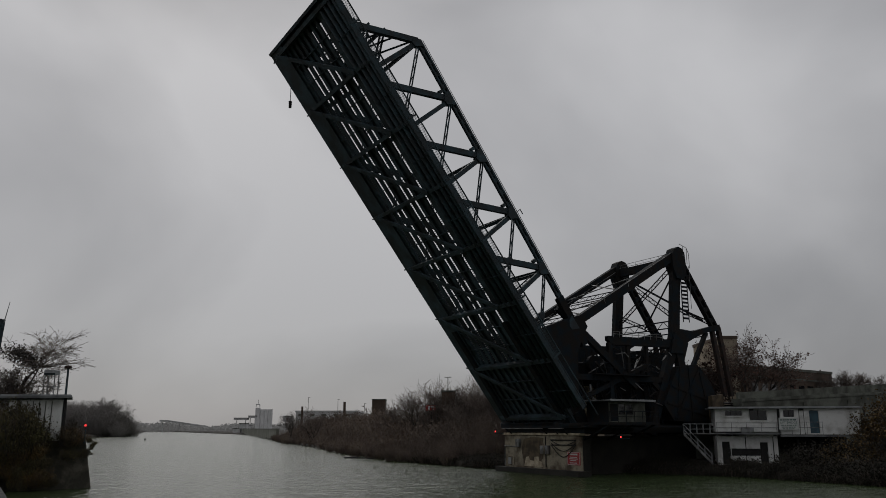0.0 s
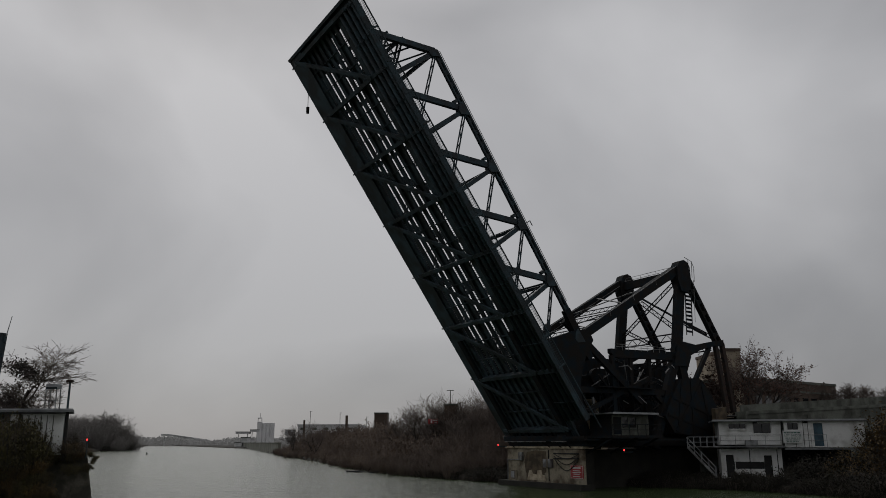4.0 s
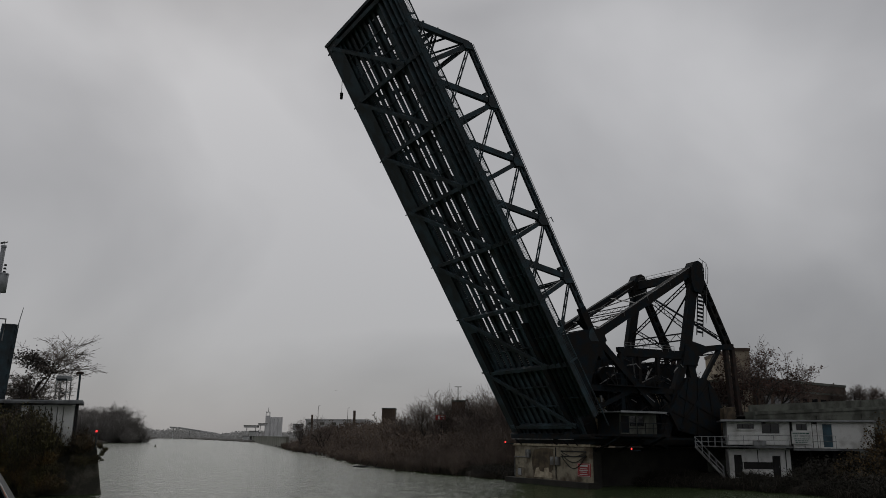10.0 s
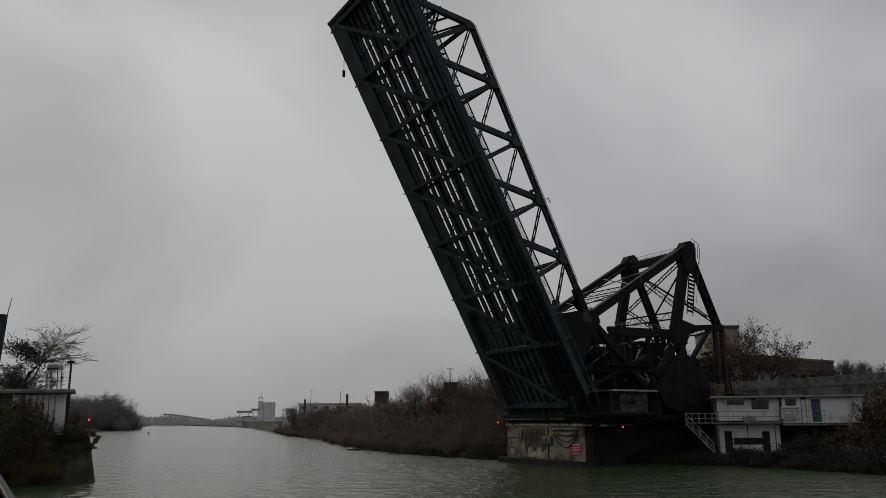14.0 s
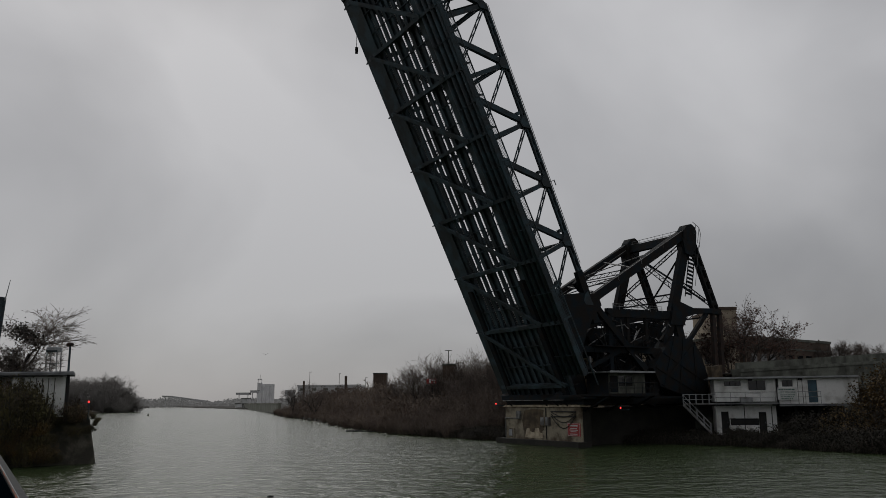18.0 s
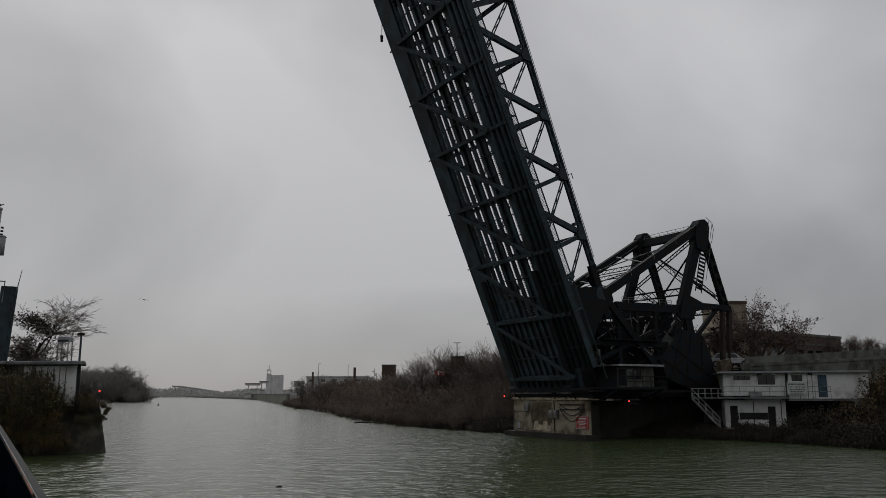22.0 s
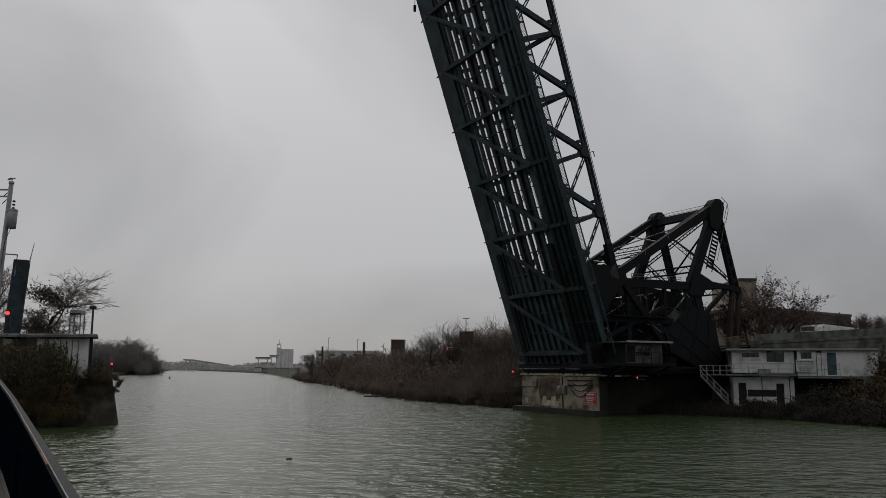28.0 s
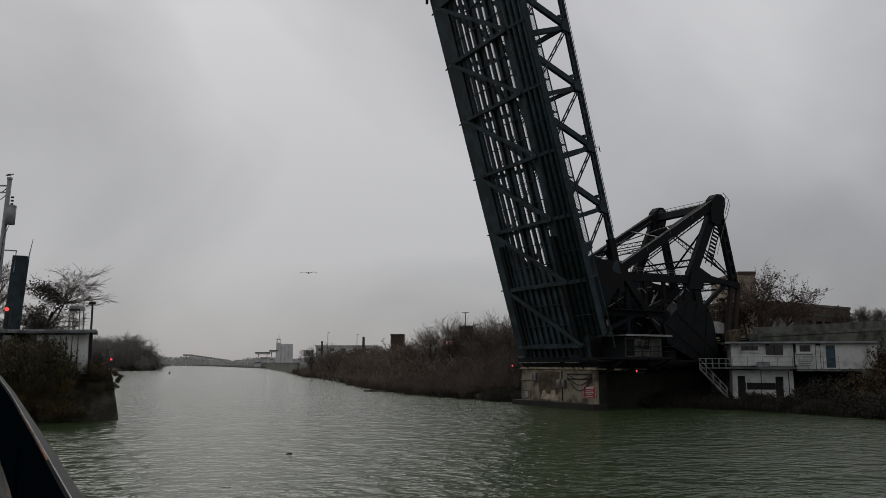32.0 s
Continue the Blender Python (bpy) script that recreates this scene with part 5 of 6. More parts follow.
def build_cabin():
    cb = thing("operator_cabin", BRIDGE @ pose(1.75, 0, 0.22) @ Matrix.Diagonal((0.86, 1, 1, 1)), "small dark operator cabin with pale panels and a flat overhanging roof", "cabin")
    x0, x1, y0, y1 = -7.3, -2.5, 1.2, 4.0
    wall_with(cb, WALLGREY, x0, x1, 4.3, 6.0, y1 - 0.1, y1, [(-5.6, -4.75, 4.95, 5.8), (-4.6, -3.75, 4.95, 5.8)])
    pieces("side_wall", (((x0, y0, 4.3), (x0 + 0.1, y1 - 0.1, 6.0)), ((x1 - 0.1, y0, 4.3), (x1, y1 - 0.1, 6.0)), ((x0, y0 - 0.1, 4.3), (x1, y0, 6.0))), STEEL_T, cb)
    for a in (-5.6, -4.6):
        part("pane", boxes(((a, y1 - 0.07, 4.95), (a + 0.85, y1 - 0.05, 5.8))), DARKPANE, cb)
    part("panel", boxes(((-6.9, y1, 4.5), (-5.75, y1 + 0.03, 5.85))), WALLGREY, cb, "pale painted wall panel")
    part("panel", boxes(((-3.6, y1, 4.4), (-2.6, y1 + 0.03, 5.8))), STEEL_T, cb)
    part("panel", boxes(((-5.6, y1, 4.35), (-3.7, y1 + 0.03, 4.85))), WALLGREY, cb)
    part("roof", boxes(((-8.0, y0 - 0.3, 6.04), (-1.9, y1 + 0.7, 6.17)), bevel=0.03), ROOFING, cb, "flat roof with pale worn edge")
    part("roof_edge", boxes(((-8.0, y1 + 0.7, 6.05), (-1.9, y1 + 0.73, 6.21))), GREYPAINT, cb, "pale worn roof edge")
    part("floor", boxes(((-8.2, y0 - 0.3, 4.1), (-1.5, y1 + 0.9, 4.3))), STEEL_T, cb)
    bm = bmesh.new()
    for z in (4.75, 5.2):
        tube(bm, [(-8.1, y1 + 0.85, z), (-1.6, y1 + 0.85, z)], 0.03, sides=5)
    for i in range(7):
        tube(bm, [(-8.1 + i * 1.08, y1 + 0.85, 4.2), (-8.1 + i * 1.08, y1 + 0.85, 5.2)], 0.03, sides=5)
    part("balcony_rail", bm, STEEL_T, cb)
    for x in (-7.8, -5.0, -1.9):
        part("bracket", bars([((x, y1 + 0.6, 4.1), (x, y0, 2.8), 0.15, 0.15)]), STEEL_T, cb)
    return cb


def build_approach():
    """Approach road on retaining walls behind the tower, with what stands behind it."""
    m = BRIDGE
    bm = plate([(-95, -0.5), (-17.5, -0.5), (-17.5, 6.5), (-45, 7.9), (-95, 8.3)], 2.6, 3.6)
    plate([(-95, 8.3), (-45, 7.9), (-17.5, 6.5), (-17.5, 6.8), (-45, 8.2), (-95, 8.6)], 2.45, 3.75, bm)
    plate([(-95, 8.6), (-45, 8.2), (-17.5, 6.8), (-17.5, 7.4), (-45, 9.05), (-95, 9.4)], 3.05, 3.25, bm)
    box(bm, (-17.5, -9.4, -0.5), (-15.8, 3.6, 3.4))
    plate([(-95, 7.6), (-45, 7.2), (-17.5, 5.9), (-17.5, 6.1), (-45, 7.4), (-95, 7.8)], -9.4, 2.6, bm)
    a = part("approach_wall", bm, WALLGREY)
    a.matrix_basis = m
    part("fascia", plate([(-95, 7.9), (-45, 7.5), (-17.5, 6.1), (-17.5, 6.4), (-45, 7.8), (-95, 8.2)], 3.6, 3.68), WALLGREY, a)
    # Dark plate standing in for the shadow under the wall's overhang.
    part("drain_recess", plate([(-70, 5.6), (-46, 5.6), (-46, 7.2), (-70, 7.35)], 3.6, 3.7), CONCRETE_D, a)
    tagged(a, "long weathered grey concrete retaining wall carrying the approach road", "retaining wall", kind="structure")
    # The shade beneath the tower is put into this wall's colour.
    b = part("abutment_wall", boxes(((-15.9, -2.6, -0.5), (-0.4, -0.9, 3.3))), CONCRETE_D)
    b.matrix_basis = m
    tagged(b, "concrete wall under the tower, coloured dark for its shade", "retaining wall", kind="structure")
    wing = part("wing_wall", plate([(-17.45, -0.5), (-15.9, -0.5), (-15.9, 7.1), (-17.45, 7.3)], 1.0, 1.5), STAIN)
    wing.matrix_basis = m
    tagged(wing, "brown stained wing wall joining the approach to the tower", "retaining wall", kind="structure")
    # Pale colour makes up for daylight that the tower keeps off this wall.
    back = part("abutment_back_wall", boxes(((-17.4, -9.85, 3.4), (-6.0, -9.55, 8.9)), ((-17.4, -9.95, 8.9), (-6.0, -9.45, 9.1))), PALE)
    back.matrix_basis = m
    tagged(back, "weathered concrete wall behind the tower legs, coloured pale for daylight", "retaining wall", kind="structure")
    for i in range(10):
        x = -93 + i * 7.4
        z = 6.5 + max(0, min(1, (-17.5 - x) / 27.5)) * 1.3
        part("wall_bay", boxes(((x, 3.6, z - 2.2), (x + 7.0, 3.66, z - 0.25))), WALLGREY, a)


def build_backdrop_buildings():
    b = thing("masonry_building", pose(0, 0, 0), "buff and brown masonry warehouse rising behind the bridge tower", "building")
    part("tower_block", boxes(((37.4, 108, 2), (39.6, 120, 15.8))), BUFF, b)
    part("brick_top", boxes(((37.3, 107.9, 15.8), (39.7, 120.1, 16.2))), BRICK, b)
    part("wing", boxes(((14, 109, 2), (37.4, 126, 10.8))), BUFF, b)
    part("parapet", boxes(((13.8, 108.8, 10.8), (37.4, 126.2, 11.2))), BUFF, b)
    for i in range(9):
        for z in (4.6, 8.6):
            w = part("window", boxes(((15.2 + i * 2.5, 108.94, z), (16.8 + i * 2.5, 109.02, z + 2.2))), DARKPANE, b)
            part("sill", boxes(((15.1 + i * 2.5, 108.85, z - 0.15), (16.9 + i * 2.5, 109.0, z))), BUFF, w)
    w2 = thing("brick_warehouse", pose(40.5, 108.2, 0, 0, 0, 37.6), "long low brown brick warehouse behind the approach road", "building")
    part("wall", boxes(((0, 0, 2), (23, 14, 12.0))), BRICK, w2)
    part("coping", boxes(((-0.1, -0.1, 12.0), (23.1, 14.1, 12.35))), WALLGREY, w2)
    part("string_course", boxes(((-0.05, -0.06, 10.7), (23.05, 0.0, 10.95))), WALLGREY, w2)
    for i in range(9):
        w = part("window", boxes(((1.2 + i * 2.4, -0.04, 7.6), (2.7 + i * 2.4, 0.02, 10.0))), DARKPANE, w2)
        part("sill", boxes(((1.1 + i * 2.4, -0.12, 7.45), (2.8 + i * 2.4, 0.0, 7.6))), WALLGREY, w)


def build_pier_details():
    m = BRIDGE
    # red board with unreadable white lines
    sg = thing("warning_board", m, "red warning board with worn white lines on the pier", "sign")
    part("board", boxes(((1.0, -0.02, 0.92), (1.06, 1.68, 2.02))), SIGNRED, sg)
    pieces("border", (((1.06, 0.02, 0.95), (1.064, 1.64, 0.98)), ((1.06, 0.02, 1.96), (1.064, 1.64, 1.99)), ((1.06, 0.02, 0.98), (1.064, 0.05, 1.96)), ((1.06, 1.61, 0.98), (1.064, 1.64, 1.96))), SIGNWHITE, sg)
    for z, a, b, h in ((1.82, 0.3, 1.36, 0.13), (1.58, 0.35, 1.3, 0.06), (1.44, 0.25, 1.4, 0.06), (1.3, 0.4, 1.2, 0.06), (1.1, 0.3, 1.3, 0.06)):
        part("line_bar", boxes(((1.06, a, z - h / 2), (1.065, b, z + h / 2))), SIGNWHITE, sg)
    for y in (-7.2, -3.4, -2.7):
        bx = thing("junction_box", m, "weathered grey steel junction box on the pier face", "junction box", "pier boxes")
        z = 2.3 if y < -7 else 1.75
        part("case", boxes(((1.0, y - 0.28, z), (1.22, y + 0.28, z + 0.75)), bevel=0.02), GALV if y != -3.4 else BUFF, bx)
        part("lid", boxes(((1.22, y - 0.25, z + 0.03), (1.25, y + 0.25, z + 0.72))), GALV, bx)
    cd = thing("conduit", m, "grey steel conduits clamped to the pier face", "pipe")
    for pts in ([(1.06, -9.5, 2.35), (1.06, -7.2, 2.35)], [(1.06, -9.45, 2.35), (1.06, -9.45, 0.6)], [(1.06, -3.05, 3.3), (1.06, -3.05, 0.6)], [(1.06, -2.3, 3.0), (1.06, 1.2, 3.0)], [(1.06, -2.3, 2.55), (1.06, 1.2, 2.6)]):
        part("pipe", tube(bmesh.new(), pts, 0.05), GALV if pts[0][2] < 2.5 else DARKWOOD, cd)
    cb = thing("cable", m, "black cables sagging across the pier face", "cable")
    for s, dz in ((0.7, 0.0), (1.05, -0.15), (0.4, 0.2)):
        pts = [(1.1, -2.2 + i * 0.34, 2.75 + dz - s * math.sin(math.pi * i / 10)) for i in range(11)]
        part("strand", tube(bmesh.new(), pts, 0.035, sides=5), CABLE, cb)
    mp = thing("machinery_box", m, "square pale vent opening low in the pier face", "vent")
    part("frame", boxes(((1.0, -9.0, 0.6), (1.1, -8.0, 1.4))), CONCRETE, mp)
    part("louvre", boxes(((1.1, -8.85, 0.7), (1.13, -8.35, 1.3))), GREYPAINT, mp)
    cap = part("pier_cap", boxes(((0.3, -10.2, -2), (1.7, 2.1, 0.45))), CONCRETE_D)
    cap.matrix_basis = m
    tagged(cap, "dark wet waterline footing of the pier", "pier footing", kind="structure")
    top = part("pier_coping", boxes(((0.5, -9.75, 3.4), (1.12, 1.85, 3.6)), bevel=0.03), PALE)
    top.matrix_basis = m
    tagged(top, "pale worn concrete coping along the pier top", "pier coping", kind="structure")
    old = part("old_render", plate([(0.0, 0.0), (0.9, -0.5), (2.2, -0.35), (3.1, 0.1), (3.0, 1.3), (3.2, 1.9), (1.6, 2.0), (0.2, 1.8), (-0.2, 0.9)], 0, 0.016), STAIN)
    old.matrix_basis = m @ Matrix.Translation((1.014, -6.6, 1.25)) @ Euler((0, 0, radians(90))).to_matrix().to_4x4()
    tagged(old, "brown stained area of old render on the pier", "render patch", kind="structure")
    edge = thing("edge_plate", m, "thin pale steel edge strips on brackets above the pier", "steel strip")
    for y0, y1 in ((-8.6, -2.3), (-1.5, 0.6)):
        part("strip", boxes(((1.86, y0, 3.98), (1.92, y1, 4.04))), GALV, edge)
        for y in (y0 + 0.4, y1 - 0.4):
            part("bracket", bars([((1.1, y, 3.5), (1.88, y, 3.98), 0.06, 0.08)]), STEEL_T, edge)
    patch = part("plaster_patch", plate([(-0.0, 0), (2.8, 0), (2.7, 0.45), (2.3, 0.5), (2.2, 0.9), (1.6, 0.85), (1.5, 0.5), (0.9, 0.55), (0.7, 0.9), (0.3, 0.8)], 0, 0.03), PALE)
    patch.matrix_basis = m @ Matrix.Translation((1.026, -6.4, 0.6)) @ Euler((0, 0, radians(90))).to_matrix().to_4x4()
    tagged(patch, "pale patch of old render on the pier", "render patch", kind="structure")
    sill = part("pier_girder", boxes(((1.2, -9.3, 4.05), (1.6, 2.6, 4.45)), ((1.5, -8.0, 4.45), (1.62, -1.2, 4.52)), ((-4.5, -8.7, 3.62), (1.1, 2.4, 4.05))), STEEL_T)
    sill.matrix_basis = m
    tagged(sill, "black steel sill girder on the pier", "girder", kind="structure")
    for p in ((2.1, -9.55, 3.72), (-2.1, 3.4, 3.3)):
        lamp = thing("navigation_light", m @ Matrix.Translation(p), "small lit red navigation light on a bracket", "navigation light", "red navigation lights")
        part("lens", tube(bmesh.new(), [(0, 0, -0.07), (0, 0, 0.07)], 0.055, sides=10), REDLAMP, lamp)
        part("cap", tube(bmesh.new(), [(0, 0, 0.13), (0, 0, 0.2)], 0.15, sides=10), STEEL, lamp)
        part("bracket", boxes(((-1.0, -0.04, -0.2), (0.05, 0.04, -0.13))), STEEL, lamp)


def build_west():
    """The far side of the crossing: shelter, raised barrier slab, pole."""
    sh = thing("shelter", pose(0, 0, 0), "low pale shelter with a flat roof, half hidden by weeds", "shelter")
    roof = pier_block("roof", [(-33.6, 54.6), (-24.9, 54.6), (-26.6, 58.5), (-35.2, 58.5)], 6.0, 6.23, ROOFING, 0.0)
    roof.parent = sh
    roof["label"] = "flat grey roof slab"
    part("back_wall", boxes(((-33.6, 57.9, 3.2), (-27.2, 58.1, 6.0))), WHITE, sh)
    part("side_wall", boxes(((-32.6, 55.2, 3.2), (-32.4, 57.9, 6.0))), WHITE, sh)
    for a, b in ((-31.8, -31.2), (-29.4, -28.9), (-28.6, -25.75)):
        part("panel", boxes(((a, 55.25, 3.2), (b, 55.35, 5.88))), WHITE, sh)
    for i in range(6):
        part("trim", boxes(((-28.6 + i * 0.42, 55.2, 3.3), (-28.56 + i * 0.42, 55.24, 5.8))), WALLGREY, sh)
    for x in (-25.6, -31.0, -32.3):
        part("column", bars([((x, 55.3, 3.0), (x, 55.3, 6.0), 0.14, 0.14)]), DARKWOOD, sh)
    sl = thing("raised_barrier", pose(-32.32, 57.2, 6.23, 0, 4.0, -12), "tall dark raised barrier slab above the shelter", "barrier")
    part("slab", boxes(((-0.58, -0.25, -0.3), (0.52, 0.25, 5.45)), bevel=0.04), STEEL_B, sl)
    for i in range(5):
        part("edge_cleat", boxes(((0.52, -0.1, 0.6 + i * 1.05), (0.62, 0.1, 0.85 + i * 1.05))), STEEL, sl)
    part("whip_rod", tube(bmesh.new(), [(0.6, 0, 5.2), (0.8, 0, 6.7)], 0.04, 0.02), GREYPAINT, sl)
    part("post_pipe", tube(bmesh.new(), [(-0.1, -0.45, 4.2), (-0.1, -0.45, 5.75), (-2.6, -0.45, 5.8)], 0.05), GALV, sl)
    fr = thing("roof_frame", pose(-27.25, 56.4, 6.23), "small galvanised frame with a pale cabinet on the shelter roof", "equipment frame")
    for x in (-0.38, 0.38):
        for y in (-0.3, 0.3):
            part("leg", bars([((x, y, 0), (x * 0.9, y, 1.42), 0.06, 0.06)]), GALV, fr)
    part("cross_bar", bars([((-0.38, -0.3, 0.6), (0.38, -0.3, 0.6), 0.05, 0.05), ((-0.38, 0.3, 0.6), (0.38, 0.3, 0.6), 0.05, 0.05)]), GALV, fr)
    part("cabinet", boxes(((-0.38, -0.4, 1.42), (0.38, 0.4, 1.74)), bevel=0.03), GREYPAINT, fr)
    part("visor", boxes(((-0.36, -0.44, 1.37), (0.40, -0.405, 1.52))), STEEL, fr)
    lp = thing("signal_post", pose(-25.7, 55.4, 3.2), "slim dark signal post with a small lamp head", "post")
    part("pole", tube(bmesh.new(), [(0, 0, 0), (0, 0, 4.85)], 0.09, 0.07, 8), STEEL, lp)
    part("head", boxes(((-0.24, -0.12, 4.8), (0.2, 0.12, 4.98)), bevel=0.03), RUST, lp)
    sg = thing("stop_signal", pose(-31.8, 55.6, 5.8), "traffic signal with a lit red lamp on a pole", "traffic signal")
    part("pole", tube(bmesh.new(), [(0, 0.15, -2.7), (0, 0.15, 1.4)], 0.07), STEEL, sg)
    part("housing", boxes(((-0.2, -0.05, 0.7), (0.2, 0.2, 2.15)), bevel=0.04), STEEL, sg)
    for z in (0.95, 1.4, 1.88):
        part("lens", tube(bmesh.new(), [(0, -0.12, z), (0, -0.04, z)], 0.13, sides=14), REDLAMP if z > 1.8 else DARKPANE, sg)
        part("visor", tube(bmesh.new(), [(0, -0.3, z + 0.19), (0, -0.04, z + 0.19)], 0.03), STEEL, sg)
    nl = thing("navigation_light", pose(-24.5, 56.2, 4.2), "small lit red navigation light on a post among weeds", "navigation light", "red navigation lights")
    part("lens", tube(bmesh.new(), [(0, 0, -0.06), (0, 0, 0.06)], 0.06, sides=10), REDLAMP, nl)
    part("post", tube(bmesh.new(), [(0, 0.05, -1.2), (0, 0.05, -0.13)], 0.05), STEEL, nl)
    ut = thing("utility_pole", pose(-33.15, 56, 3.0, 0, 2.2, 0), "pale grey utility pole with a transformer can and insulators", "utility pole")
    part("pole", tube(bmesh.new(), [(0, 0, 0), (0, 0, 14.1)], 0.22, 0.16, 10), GREYPAINT, ut, smooth=True)
    part("cap", tube(bmesh.new(), [(0, 0, 14.1), (0, 0, 14.25)], 0.2, 0.18, 10), GREYPAINT, ut)
    part("transformer", tube(bmesh.new(), [(0.42, -0.1, 10.8), (0.42, -0.1, 12.1)], 0.34, sides=12), GREYPAINT, ut, smooth=True)
    part("lid", tube(bmesh.new(), [(0.42, -0.1, 12.1), (0.42, -0.1, 12.2)], 0.37, 0.3, 12), GREYPAINT, ut)
    for z in (12.35, 12.6, 12.85):
        part("insulator", tube(bmesh.new(), [(0.42, -0.1, z - 0.12), (0.42, -0.1, z)], 0.12, 0.08, 8), DARKWOOD, ut)
    for z in (13.1, 13.6):
        part("cross_arm", bars([((-1.4, 0, z), (0.15, 0, z + 0.05), 0.1, 0.1)]), GREYPAINT, ut)
        part("bracket", tube(bmesh.new(), [(-0.5, 0, z - 0.5), (0.0, 0, z)], 0.03), STEEL, ut)
    part("guy_wire", tube(bmesh.new(), [(0.42, -0.1, 10.8), (0.15, -0.2, 9.8), (0.1, -0.2, 8.0)], 0.02, sides=4), CABLE, ut)


def gull_mesh(name, m, label, spread=True):
    g = thing(name, m, label, "bird")
    body = tube(bmesh.new(), [(-0.28, 0, 0.0), (-0.16, 0, 0.015), (0.0, 0, 0.0), (0.16, 0, 0.02), (0.27, 0, 0.04)], 0.07, 0.03, 8)
    part("body", body, FEATHER, g, smooth=True)
    part("head", tube(bmesh.new(), [(0.22, 0, 0.03), (0.29, 0, 0.05), (0.34, 0, 0.05)], 0.05, 0.03, 8), FEATHER, g, smooth=True)
    part("bill", tube(bmesh.new(), [(0.34, 0, 0.045), (0.41, 0, 0.035)], 0.015, 0.005, 5), GOLDLEAF, g)
    tail = bmesh.new()
    tail.faces.new([tail.verts.new(v) for v in ((-0.25, -0.03, 0.0), (-0.42, -0.09, 0.0), (-0.42, 0.09, 0.0), (-0.25, 0.03, 0.0))])
    bmesh.ops.solidify(tail, geom=tail.faces[:], thickness=0.012)
    part("tail", tail, FEATHER, g)
    wings = []
    for s in (-1, 1):
        bm = bmesh.new()
        if spread:
            pts = [(0.12, 0.0, 0), (0.2, s * 0.3, 0.1), (0.06, s * 0.66, 0.05), (-0.03, s * 0.64, 0.05), (0.02, s * 0.3, 0.1), (-0.1, 0.0, 0)]
        else:
            pts = [(0.12, s * 0.05, 0.03), (0.05, s * 0.09, 0.02), (-0.4, s * 0.03, -0.02), (-0.3, s * 0.02, 0.05), (0.05, s * 0.03, 0.07)]
        bm.faces.new([bm.verts.new(v) for v in pts])
        bmesh.ops.triangulate(bm, faces=bm.faces[:])
        bmesh.ops.solidify(bm, geom=bm.faces[:], thickness=0.015)
        w = part("wing", bm, DARKFEATHER, g)
        w.location = (0, s * 0.05 if spread else 0, 0.02)
        wings.append(w)
    if not spread:
        for s in (-0.03, 0.03):
            part("leg", tube(bmesh.new(), [(0.02, s, -0.05), (0.03, s, -0.16)], 0.01, sides=5), GOLDLEAF, g)
    return g, wings


